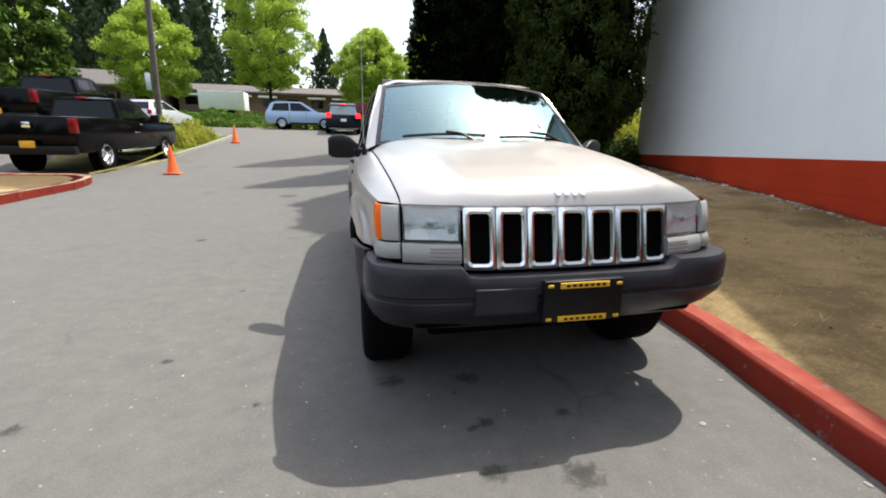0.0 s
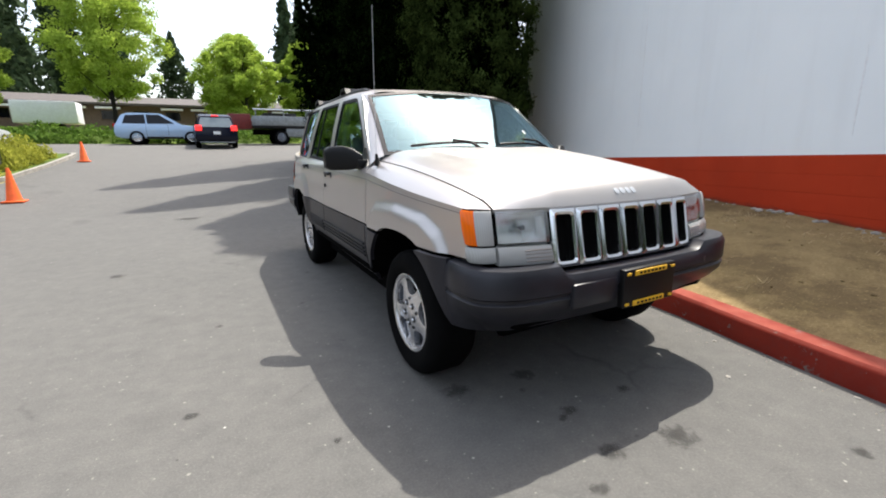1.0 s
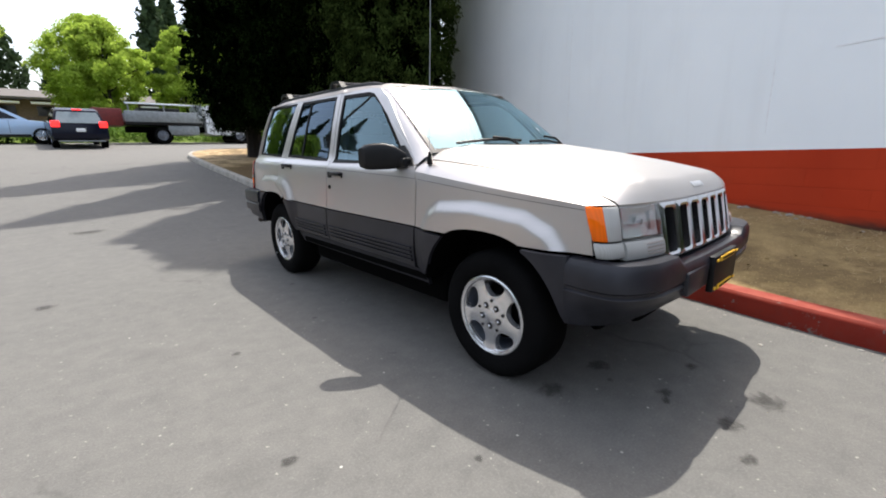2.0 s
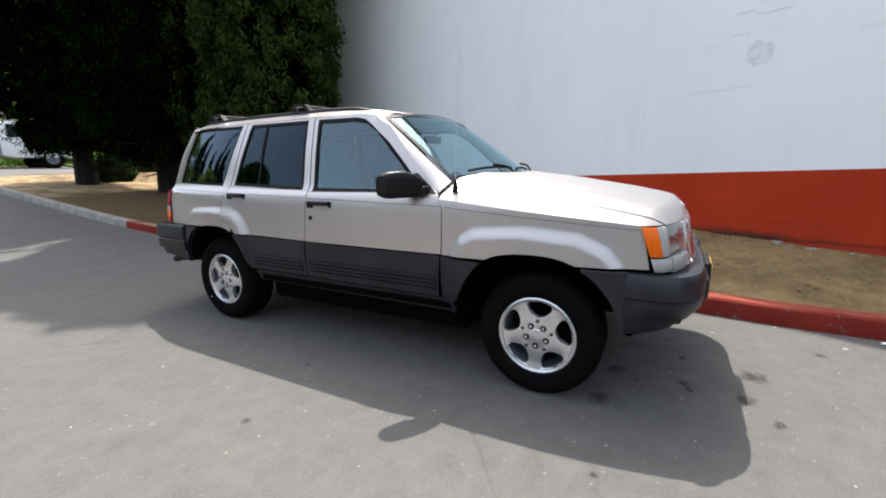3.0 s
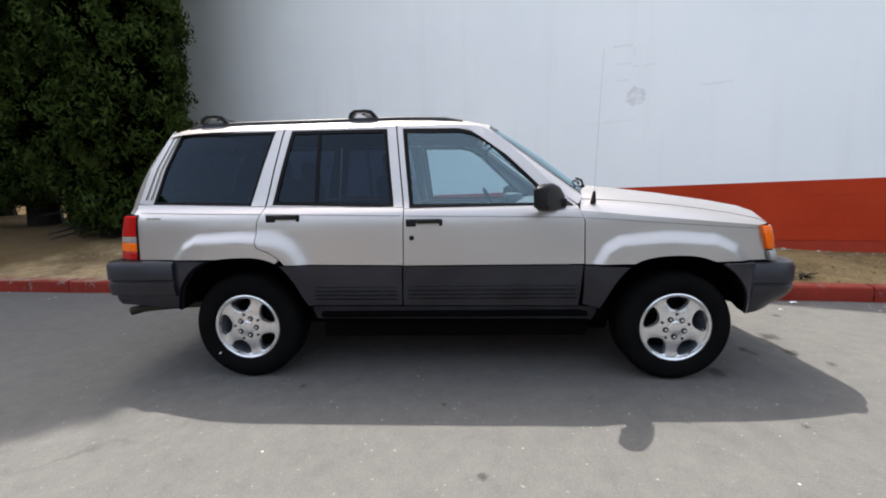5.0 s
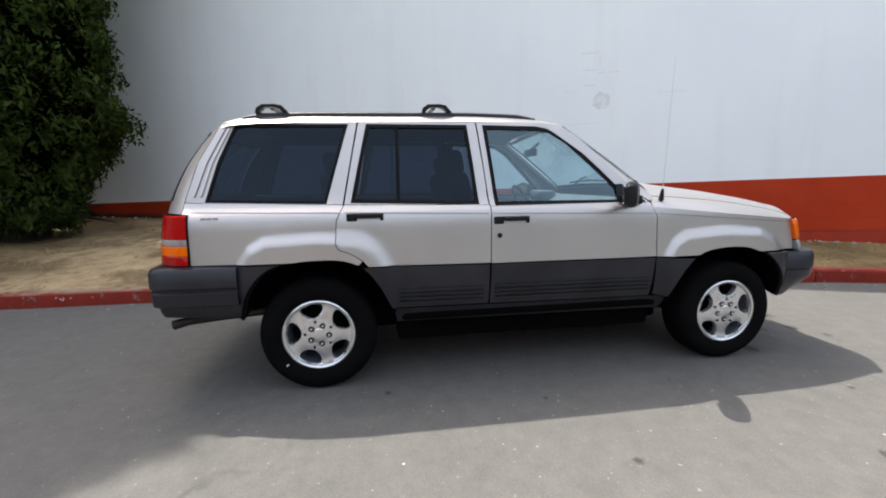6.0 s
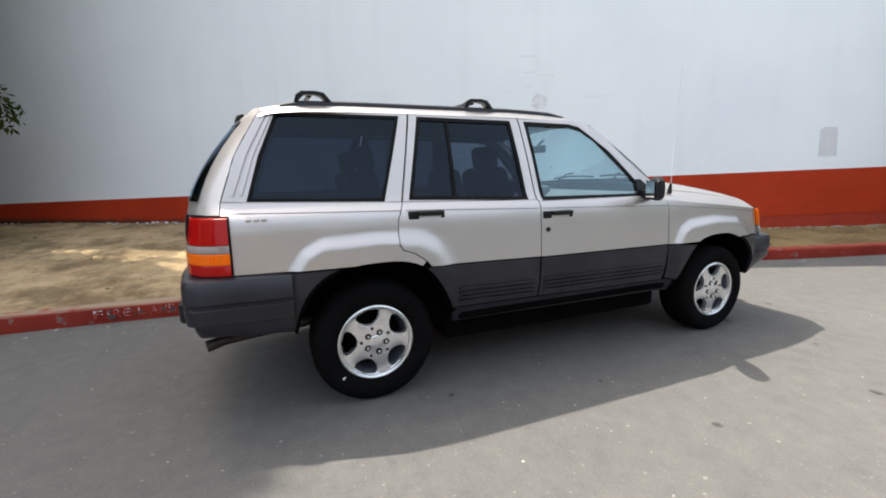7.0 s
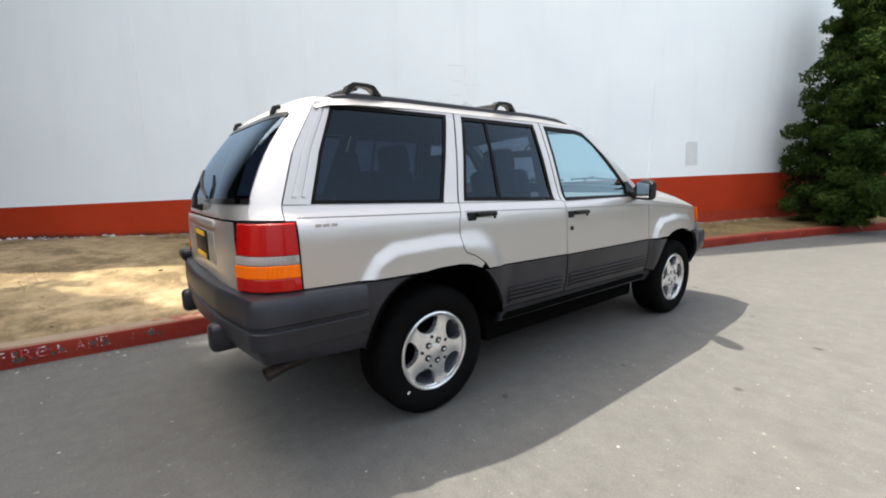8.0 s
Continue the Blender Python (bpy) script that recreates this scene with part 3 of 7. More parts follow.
def kerb_line(name, pts, block, mats, label, h=0.15, w=0.16):
    """A kerb of cast blocks with open joints; mats(mid) gives each block's paint."""
    root = thing(name, (0, 0, 0), label, "kerb", kind="structure")
    line = bend(pts, 0.25)
    per = round(block / 0.25)
    for i in range(0, len(line) - per, per):
        seg = line[i:i + per + 1]
        bm = bmesh.new()
        rows = []
        for k, p in enumerate(seg):
            d = (seg[min(k + 1, per)] - seg[max(k - 1, 0)]).normalized()
            nrm = Vector((d.y, -d.x, 0))
            q = p + (d * 0.006 if k == 0 else -d * 0.006 if k == per else Vector())
            g = ground_z(q.x, q.y)
            jig = noise.noise(q * 3.1) * 0.006
            prof = [(0.0, -0.06), (0.012 + jig, h - 0.03), (0.02, h - 0.014), (0.036, h + jig), (w, h + 0.004), (w, -0.06)]
            rows.append([(q.x + nrm.x * o, q.y + nrm.y * o, g + z) for o, z in prof])
        vs = quads(bm, rows)
        bm.faces.new(vs[0])
        bm.faces.new(list(reversed(vs[-1])))
        face_out(bm)
        part("kerb_block", bm, mats(seg[per // 2]), root)
    return root


kerb_line("kerb", KERB, 3.0, lambda p: M_KERB_RED if p.y < 8.4 else M_CONCRETE, "cast kerb with chipped red paint, bare grey concrete further on")

# worn white stencilled words on the red kerb face
KLINE = bend(KERB, 0.05)


def kerb_face(y, z, off=0.0):
    i = min(range(1, len(KLINE) - 1), key=lambda q: abs(KLINE[q].y - y))
    dd = (KLINE[i + 1] - KLINE[i - 1]).normalized()
    nrm = Vector((dd.y, -dd.x, 0))
    p = KLINE[i] + dd * ((y - KLINE[i].y) / dd.y) + nrm * (0.1 * z - 0.004 - off)
    return (p.x, p.y, z)


def kerb_letter(char, y0, y1, z0, z1):
    """One letter of the built-in font, laid on the kerb's face and read towards the car's front."""
    curve = bpy.data.curves.new("letter", "FONT")
    curve.body, curve.extrude = char, 0.02
    shape = bpy.data.objects.new("letter", curve)
    me = bpy.data.meshes.new_from_object(shape)
    bpy.data.objects.remove(shape)
    co = [v.co.copy() for v in me.vertices]
    lo, hi = [min(c[k] for c in co) for k in (0, 1)], [max(c[k] for c in co) for k in (0, 1)]
    for v, c in zip(me.vertices, co):
        u, w = (c.x - lo[0]) / (hi[0] - lo[0]), (c.y - lo[1]) / (hi[1] - lo[1])
        v.co = kerb_face(y0 + (y1 - y0) * u, z0 + (z1 - z0) * w, 0.0006 if c.z > 0 else -0.001)
    bm = bmesh.new()
    bm.from_mesh(me)
    bpy.data.meshes.remove(me)
    face_out(bm)
    tagged(obj_from("kerb_letter", bm, M_STENCIL, smooth=0), "worn white stencilled letter on the red kerb", "lettering", "kerb lettering", "structure")


for char, y0, y1 in (("F", 4.722, 4.652), ("I", 4.618, 4.598), ("R", 4.575, 4.515), ("E", 4.492, 4.432), ("L", 4.378, 4.330), ("A", 4.280, 4.222), ("N", 4.208, 4.150), ("E", 4.132, 4.078)):
    kerb_letter(char, y0, y1, 0.052, 0.122)
rk = random.Random(4)
for y, z, r, mat in ((4.592, 0.058, 0.040, M_CHIP), (4.60, 0.105, 0.020, M_CHIP), (4.40, 0.06, 0.018, M_CHIP), (4.355, 0.075, 0.022, M_CHIP), (4.175, 0.085, 0.028, M_CHIP), (4.10, 0.075, 0.034, M_CHIP), (3.82, 0.085, 0.030, M_CHIP), (3.76, 0.075, 0.022, M_CHIP), (4.50, 0.048, 0.016, M_CHIP), (5.40, 0.09, 0.022, M_STENCIL), (5.60, 0.10, 0.018, M_STENCIL), (5.69, 0.085, 0.026, M_STENCIL), (5.74, 0.10, 0.016, M_STENCIL)):
    bm = bmesh.new()
    bm.faces.new([bm.verts.new(kerb_face(y + r * math.cos(t) * q, max(0.012, min(0.118, z + 0.8 * r * math.sin(t) * q)), 0.0012)) for t, q in ((6.283 * k / 13, rk.uniform(0.5, 1.1)) for k in range(13))])
    tagged(obj_from("kerb_chip", bm, mat, smooth=0), "chipped patch in the red kerb paint", "marking", "kerb marks", "structure")

# the building: a long block wall, red-brown at the foot, white above
WALL_O, WALL_D = Vector((3.992, 0, 1.1027)), Vector((0.3926, 1.0, -0.0232))
FLAT = Vector((0.3926, 1.0, 0)).normalized()
OUT = Vector((-FLAT.y, FLAT.x, 0))
STRETCH = FLAT.dot(Vector((0.3926, 1.0, 0)))


def on_wall(u, n, w):
    """A place u metres along the wall, n metres out of it, w metres above the paint line."""
    return WALL_O + WALL_D * (u / STRETCH) + OUT * n + Vector((0, 0, w))


U0, U1, TOP, RAKE = -14.5, 10.3, 6.1, -0.09


def wall_block(name, u0, u1, n0, n1, w0, w1, mat, parent=None, label=""):
    bm = bmesh.new()
    c = [[on_wall(u, n, w + (RAKE * u if w >= TOP else 0)) for u, w in ((u0, w0), (u1, w0), (u1, w1), (u0, w1))] for n in (n0, n1)]
    a, b = [[bm.verts.new(p) for p in r] for r in c]
    bm.faces.new(a), bm.faces.new(list(reversed(b)))
    for i in range(4):
        j = (i + 1) % 4
        bm.faces.new((a[i], b[i], b[j], a[j]))
    face_out(bm)
    return obj_from(name, bm, mat, parent, label, smooth=0)


building = thing("building", on_wall(0, 0, -1), "plain block building, white above a red-brown base", "building", kind="structure")
wall_block("wall", U0, U1, -0.25, 0.0, 0.0, TOP, M_WHITE_WALL, building, "white painted block wall")
wall_block("wall_base", U0, U1, -0.25, -0.004, -1.3, 0.0, M_MORTAR, building, "red-brown painted base of the wall")
wall_block("end_wall", U0, U0 + 0.25, -14.0, -0.25, -1.3, TOP, M_WHITE_WALL, building)
wall_block("end_wall", U1 - 0.25, U1, -14.0, -0.25, -1.3, TOP, M_WHITE_WALL, building)
wall_block("back_wall", U0, U1, -14.25, -14.0, -1.3, TOP, M_WHITE_WALL, building)
wall_block("roof", U0 - 0.05, U1 + 0.05, -14.3, 0.04, TOP, TOP + 0.25, M_CONCRETE, building)


def wall_mark(name, u, w, outline, mat, label, depth=0.004):
    bm = bmesh.new()
    f = bm.faces.new([bm.verts.new(on_wall(u + a, depth, w + b)) for a, b in outline])
    r = bmesh.ops.extrude_face_region(bm, geom=[f])
    for v in r["geom"]:
        if isinstance(v, bmesh.types.BMVert):
            v.co -= OUT * (depth + 0.001)
    face_out(bm)
    return tagged(obj_from(name, bm, mat, smooth=0), label, "wall mark", "", "structure")


def ragged(rx, ry, n, seed):
    rnd = random.Random(seed)
    return [(rx * math.cos(a) * rnd.uniform(0.7, 1.1), ry * math.sin(a) * rnd.uniform(0.7, 1.1)) for a in (2 * math.pi * k / n for k in range(n))]


wall_mark("wall_patch", -6.6, 0.48, [(-0.18, -0.25), (0.15, -0.25), (0.17, 0.22), (0.1, 0.26), (-0.14, 0.25)], M_PATCH, "grey repainted patch on the white wall")
wall_mark("wall_scuff", -1.41, 1.36, ragged(0.15, 0.16, 14, 3), M_SCAR, "round scuffed scar on the white wall")
for du, dw, a, b in ((-1.22, 2.12, 0.14, 0.014), (-1.22, 1.86, 0.12, 0.012), (-1.38, 1.99, 0.012, 0.10), (-1.2, 1.62, 0.10, 0.012), (-1.52, 1.80, 0.16, 0.010), (-2.45, 1.42, 0.2, 0.009), (-1.05, 1.02, 0.38, 0.008), (-0.1, 0.6, 0.008, 0.42), (-0.9, 1.55, 0.1, 0.01), (3.68, 1.6, 0.006, 1.05)):
    wall_mark("wall_crack", du, dw, [(-a, -b), (a, -b * 0.6), (a * 0.96, b), (-a * 0.98, b * 0.7)], M_LINE, "thin line in the wall paint")


# bare soil between kerb and wall, rising to the wall
def wall_x(y):
    return WALL_O.x + 0.3926 * y


FOOT = [(-14, 0.3), (-9, 0.25), (-6.4, 0.21), (-4, 0.22), (-2, 0.28), (-0.5, 0.40), (1, 0.45), (3, 0.51), (5.3, 0.54), (9, 0.6), (14, 0.75), (20, 1.2)]


def soil_z(x, y):
    i = min(range(0, len(KLINE), 4), key=lambda k: (KLINE[k].x - x) ** 2 + (KLINE[k].y - y) ** 2)
    kx = KLINE[i].x
    span = max(1.2, wall_x(y) - kx)
    t = min(1.0, max(0.0, (x - kx - 0.14) / (span - 0.14)))
    lo = ground_z(kx, KLINE[i].y) + 0.135
    hi = max(lerp(y, FOOT), lo)
    return lo + (hi - lo) * (t ** 0.8) + (0.025 * noise.noise(Vector((x * 1.3, y * 1.3, 0))) + 0.012 * noise.noise(Vector((x * 5, y * 5, 1)))) * min(1, t * 5)


bm = bmesh.new()
rows = []
line = [p for p in bend(KERB, 0.22)]
for k, p in enumerate(line):
    if p.y > 20.5:
        break
    d = (line[min(k + 1, len(line) - 1)] - line[max(k - 1, 0)]).normalized()
    x0 = p.x + 0.15 * d.y
    x1 = max(x0 + 0.3, min(wall_x(p.y) + 0.1, 16.0))
    row = []
    for j in range(27):
        t = (j / 26) ** 1.2
        x = x0 + (x1 - x0) * t
        y = p.y - 0.15 * d.x * (1 - t)
        row.append((x, y, soil_z(x, y)))
    rows.append(row)
quads(bm, rows)
for f in bm.faces:
    f.normal_update()
    if f.normal.z < 0:
        f.normal_flip()
soil = tagged(obj_from("soil_bank", bm, M_EARTH, smooth=80), "bare dry soil bank with thin straw grass", "soil", "", "structure")

# oil drips and patches on the asphalt
for i, (x, y, r) in enumerate(((-0.40, -1.01, 0.075), (-0.09, -1.07, 0.11), (-0.60, -1.12, 0.05), (-0.72, -0.32, 0.10), (-0.33, -0.36, 0.09), (-0.43, -0.48, 0.03), (-0.42, -0.75, 0.035), (-0.94, 2.30, 0.035), (-1.9, 0.1, 0.05), (0.02, -0.72, 0.05), (-0.35, -0.72, 0.06), (-1.35, -0.4, 0.03), (-1.75, 1.2, 0.04), (-2.1, 6.9, 0.28), (-0.6, 8.4, 0.3), (-2.6, 3.1, 0.10), (-1.15, 1.4, 0.03), (0.45, -1.5, 0.05), (-2.3, -0.4, 0.06))):
    bm = bmesh.new()
    bm.faces.new([bm.verts.new((x + 1.1 * r * math.cos(t) * q, y + 0.95 * r * math.sin(t) * q, ground_z(x, y) + 0.003)) for t, q in ((6.283 * k / 20, 1 + 0.12 * math.sin(3 * k + i)) for k in range(20))])
    tagged(obj_from("oil_spot", bm, M_OIL, smooth=0), "dark oil drip on the asphalt", "stain", "oil spots", "structure")

# ---- the silver estate car at the kerb ----
HALF = [(0.30, 0.76), (0.40, 0.815), (0.48, 0.848), (0.60, 0.868), (0.74, 0.870), (0.85, 0.862), (1.0, 0.852), (1.06, 0.842), (1.085, 0.826), (1.10, 0.806), (1.13, 0.786), (1.36, 0.727), (1.56, 0.662), (1.61, 0.638), (1.70, 0.60)]
FLARE_F = [(0.52, 0.70), (0.44, 0.835), (0.36, 0.885), (0.09, 0.905), (-0.20, 0.88), (-0.33, 0.82), (-0.41, 0.72), (-0.42, 0.3), (0.52, 0.3)]
FLARE_R = [(3.13, 0.76), (3.04, 0.885), (2.95, 0.933), (2.66, 0.945), (2.42, 0.93), (2.33, 0.88), (2.24, 0.74), (2.24, 0.3), (3.13, 0.3)]
ARCH_F = rounded([(0.475, 0.44), (0.40, 0.62), (0.28, 0.755), (0.12, 0.79), (-0.10, 0.785), (-0.27, 0.712), (-0.38, 0.58), (-0.415, 0.42)], 0.1, 4, False)
ARCH_R = rounded([(2.235, 0.47), (2.30, 0.63), (2.40, 0.765), (2.54, 0.815), (2.80, 0.81), (2.965, 0.745), (3.06, 0.62), (3.10, 0.47)], 0.1, 4, False)


def inside_by(y, z, poly):
    """Signed distance into the outline: positive within."""
    best, odd = 9.0, False
    n = len(poly)
    for i in range(n):
        (ay, az), (by, bz) = poly[i], poly[(i + 1) % n]
        dy, dz = by - ay, bz - az
        t = max(0, min(1, ((y - ay) * dy + (z - az) * dz) / (dy * dy + dz * dz)))
        best = min(best, math.hypot(y - ay - t * dy, z - az - t * dz))
        if (az > z) != (bz > z) and y < ay + (z - az) / (bz - az) * dy:
            odd = not odd
    return best if odd else -best


def half_width(y, z):
    w = smoothed_z(z)
    if y < 0.25:
        w -= 0.078 * ((0.25 - y) / 0.75) ** 2
    if y > 2.5:
        w -= 0.075 * ((y - 2.5) / 0.9) ** 2
    if z < 1.0:
        for poly in (FLARE_F, FLARE_R):
            s = inside_by(y, z, poly)
            t = max(0.0, min(1.0, (s + 0.018) / 0.048))
            w += 0.027 * (0.7 * t + 0.3 * t * t * (3 - 2 * t))
    return w


def smoothed_z(z):
    return sum(lerp(z + d, HALF) for d in (-0.012, 0, 0.012)) / 3


def slice_mesh(bm, ys, zs):
    for axis, cuts in ((1, ys), (2, zs)):
        for c in cuts:
            no = [0, 0, 0]
            no[axis] = 1
            co = [0, 0, 0]
            co[axis] = c
            bmesh.ops.bisect_plane(bm, geom=bm.verts[:] + bm.edges[:] + bm.faces[:], plane_co=co, plane_no=no, dist=1e-5)


def skin(poly, sign, off=0.0, thick=0.025, step=0.05, hole=None):
    """A panel of the car's side: an outline in (y, z) laid on the body's curve, with folded-in edges."""
    bm = bmesh.new()
    if hole:
        a = [bm.verts.new((0, y, z)) for y, z in poly]
        b = [bm.verts.new((0, y, z)) for y, z in hole]
        n = len(a)
        for i in range(n):
            j = (i + 1) % n
            bm.faces.new((a[i], a[j], b[j], b[i]))
    else:
        bm.faces.new([bm.verts.new((0, y, z)) for y, z in poly])
    y0, y1 = min(p[0] for p in poly), max(p[0] for p in poly)
    z0, z1 = min(p[1] for p in poly), max(p[1] for p in poly)
    zs = [z0 + k * step for k in range(1, int((z1 - z0) / step) + 1)]
    zs += [z for z in (1.06, 1.075, 1.085, 1.095, 1.115) if z0 < z < z1]
    slice_mesh(bm, [y0 + k * step for k in range(1, int((y1 - y0) / step) + 1)], zs)
    for v in bm.verts:
        v.co.x = sign * (half_width(v.co.y, v.co.z) + off)
    for f in bm.faces:
        f.normal_update()
        if f.normal.x * sign < 0:
            f.normal_flip()
    edges = [e for e in bm.edges if e.is_boundary]
    twin = {}
    for e in edges:
        for v in e.verts:
            if v not in twin:
                twin[v] = bm.verts.new(v.co - Vector((sign * thick, 0, 0)))
    for e in edges:
        a, b = e.verts
        fl = e.link_loops[0]
        if fl.vert is not a:
            a, b = b, a
        bm.faces.new((b, a, twin[a], twin[b]))
    return bm


jeep = thing("estate_car", (0, 1.345, 0), "champagne silver off-road estate car with dark grey lower cladding", "car")
JF, JR = 0.336, 0.345  # hub heights


def dense(pts, step=0.04):
    out = []
    for a, b in zip(pts, pts[1:] + pts[:1]):
        n = max(1, int(math.dist(a, b) / step))
        out += [(a[0] + (b[0] - a[0]) * k / n, a[1] + (b[1] - a[1]) * k / n) for k in range(n)]
    return out


def ring_loop(outer, inner):
    """Two outlines with corner for corner the same count, both made denser."""
    o2, i2 = [], []
    m = len(outer)
    for k in range(m):
        a, b, c, d = outer[k], outer[(k + 1) % m], inner[k], inner[(k + 1) % m]
        n = max(1, int(max(math.dist(a, b), math.dist(c, d)) / 0.05))
        for s in range(n):
            t = s / n
            o2.append((a[0] + (b[0] - a[0]) * t, a[1] + (b[1] - a[1]) * t))
            i2.append((c[0] + (d[0] - c[0]) * t, c[1] + (d[1] - c[1]) * t))
    return o2, i2


def grown(pts, d):
    """The outline grown outward by d."""
    n = len(pts)
    area = sum(pts[i][0] * pts[(i + 1) % n][1] - pts[(i + 1) % n][0] * pts[i][1] for i in range(n))
    s = 1 if area > 0 else -1
    out = []
    for i in range(n):
        p, a, b = Vector(pts[i]), Vector(pts[i - 1]), Vector(pts[(i + 1) % n])
        e, f = (p - a).normalized(), (b - p).normalized()
        m = Vector((e.y + f.y, -e.x - f.x))
        m = m / max(0.3, m.length) * s
        k = 1 / max(0.5, Vector((e.y, -e.x)).dot(m) * s)
        out.append(tuple(p + m * d * k))
    return out


HOODLINE = [(0.62, 1.062), (0.13, 1.012), (-0.484, 0.948)]
G_FRONT = [(0.715, 1.098), (0.90, 1.285), (1.10, 1.478), (1.205, 1.545), (1.30, 1.566), (1.635, 1.574), (1.592, 1.103)]
O_FRONT = [(0.60, 1.092), (0.83, 1.315), (1.035, 1.515), (1.16, 1.588), (1.29, 1.603), (1.683, 1.606), (1.634, 1.092)]
G_REAR = [(1.712, 1.112), (1.757, 1.576), (2.352, 1.582), (2.452, 1.138)]
O_REAR = [(1.644, 1.100), (1.692, 1.606), (2.405, 1.610), (2.502, 1.121)]
G_QUART = [(2.612, 1.136), (2.482, 1.582), (3.112, 1.584), (3.205, 1.37), (3.272, 1.156)]
O_QUART = [(2.512, 1.122), (2.415, 1.610), (3.190, 1.608), (3.322, 1.38), (3.400, 1.150)]
for s, where in ((-1, "kerbless side"), (1, "kerb side")):
    fender = [(0.555, 0.742), (0.556, 1.0), (0.585, 1.06)] + HOODLINE[1:] + [(-0.522, 0.742)] + [p for p in reversed(ARCH_F) if p[1] > 0.742] + []
    part("front_wing", skin(fender, s, step=0.016), M_PAINT, jeep)
    fd = part("front_door", skin([(0.562, 0.745), (0.562, 1.0), (0.596, 1.088), (1.632, 1.088), (1.641, 0.75)], s), M_PAINT, jeep)
    fd_frame = skin(*[ring_loop(O_FRONT, grown(G_FRONT, 0.012))[0]], s, hole=ring_loop(O_FRONT, grown(G_FRONT, 0.012))[1], step=0.08)
    part("door_frame", fd_frame, M_PAINT, fd)
    o, i = ring_loop(grown(G_FRONT, 0.011), grown(G_FRONT, -0.013))
    part("window_seal", skin(o, s, off=-0.001, thick=0.012, step=0.2, hole=i), M_SEAL, fd)
    part("door_window", skin(grown(G_FRONT, 0.004), s, off=-0.009, thick=0.004, step=0.09), M_GLASS, fd, "lightly tinted clear glass")
    rd_low = [(1.647, 0.752), (1.638, 1.096), (2.503, 1.117), (2.545, 1.03), (2.553, 0.90), (2.535, 0.868), (2.47, 0.845), (2.405, 0.80), (2.375, 0.765)]
    rd = part("rear_door", skin(rd_low, s, step=0.04), M_PAINT, jeep)
    o, i = ring_loop(O_REAR, grown(G_REAR, 0.012))
    part("door_frame", skin(o, s, hole=i, step=0.08), M_PAINT, rd)
    o, i = ring_loop(grown(G_REAR, 0.011), grown(G_REAR, -0.010))
    part("window_seal", skin(o, s, off=-0.001, thick=0.012, step=0.2, hole=i), M_SEAL, rd)
    part("door_window", skin(grown(G_REAR, 0.004), s, off=-0.009, thick=0.004, step=0.09), M_PRIVACY, rd, "dark privacy glass")
    part("window_divider", skin([(2.175, 1.125), (2.17, 1.582), (2.19, 1.582), (2.198, 1.125)], s, off=-0.003, thick=0.01), M_SEAL, rd)
    quarter = [(2.508, 1.118), (3.402, 1.146), (3.407, 1.084), (3.378, 1.082), (3.378, 0.797)] + [p for p in reversed(ARCH_R) if p[1] > (0.797 if p[0] > 2.6 else 0.772)] + [(2.4095, 0.7965), (2.473, 0.8405), (2.538, 0.8635), (2.5575, 0.898), (2.550, 1.03)]
    qp = part("quarter_panel", skin(quarter, s, step=0.016), M_PAINT, jeep)
    o, i = ring_loop(O_QUART, grown(G_QUART, 0.012))
    part("window_frame", skin(o, s, hole=i, step=0.08), M_PAINT, qp)
    o, i = ring_loop(grown(G_QUART, 0.011), grown(G_QUART, -0.006))
    part("window_seal", skin(o, s, off=-0.004, thick=0.012, step=0.2, hole=i), M_SEAL, qp)
    part("quarter_window", skin(grown(G_QUART, 0.004), s, off=-0.009, thick=0.004, step=0.09), M_PRIVACY, qp, "dark privacy glass")
    for a, b in ((3.150, 3.312), (3.176, 3.352)):
        part("pillar_rib", skin([(a - 0.007, 1.572), (a + 0.007, 1.572), ((a + b) / 2 + 0.022, 1.38), (b + 0.009, 1.18), (b - 0.009, 1.18), ((a + b) / 2 + 0.006, 1.38)], s, off=0.009, thick=0.012), M_PAINT, qp)
    # grey cladding below the paint line
    clad = [("cladding", [(0.560, 0.734), (0.562, 0.495), (0.468, 0.475)] + [p for p in ARCH_F if 0.47 < p[1] < 0.734 and p[0] > 0.1]),
            ("cladding", [(0.568, 0.736), (1.641, 0.742), (1.65, 0.497), (0.59, 0.487)]),
            ("cladding", [(1.653, 0.743), (2.365, 0.757)] + [p for p in reversed(ARCH_R) if 0.5 < p[1] < 0.757 and p[0] < 2.6] + [(2.245, 0.502), (1.662, 0.499)])]
    for nm, poly in clad:
        part(nm, skin(poly, s, off=0.004, step=0.05), M_PLASTIC, jeep, "dark grey ribbed plastic")
    for y0, y1 in ((0.60, 1.62), (1.69, 2.20)):
        for k in range(4):
            z = 0.523 + 0.026 * k
            part("cladding_rib", skin([(y0, z), (y1, z + 0.006), (y1, z + 0.016), (y0, z + 0.010)], s, off=0.017, thick=0.016, step=0.2), M_PLASTIC, jeep)
    part("sill", skin([(0.47, 0.475), (2.235, 0.49), (2.22, 0.40), (0.50, 0.385)], s, off=-0.012, step=0.06), M_PLASTIC, jeep)
    # pillar beside the windscreen
    bm = bmesh.new()
    rows = []
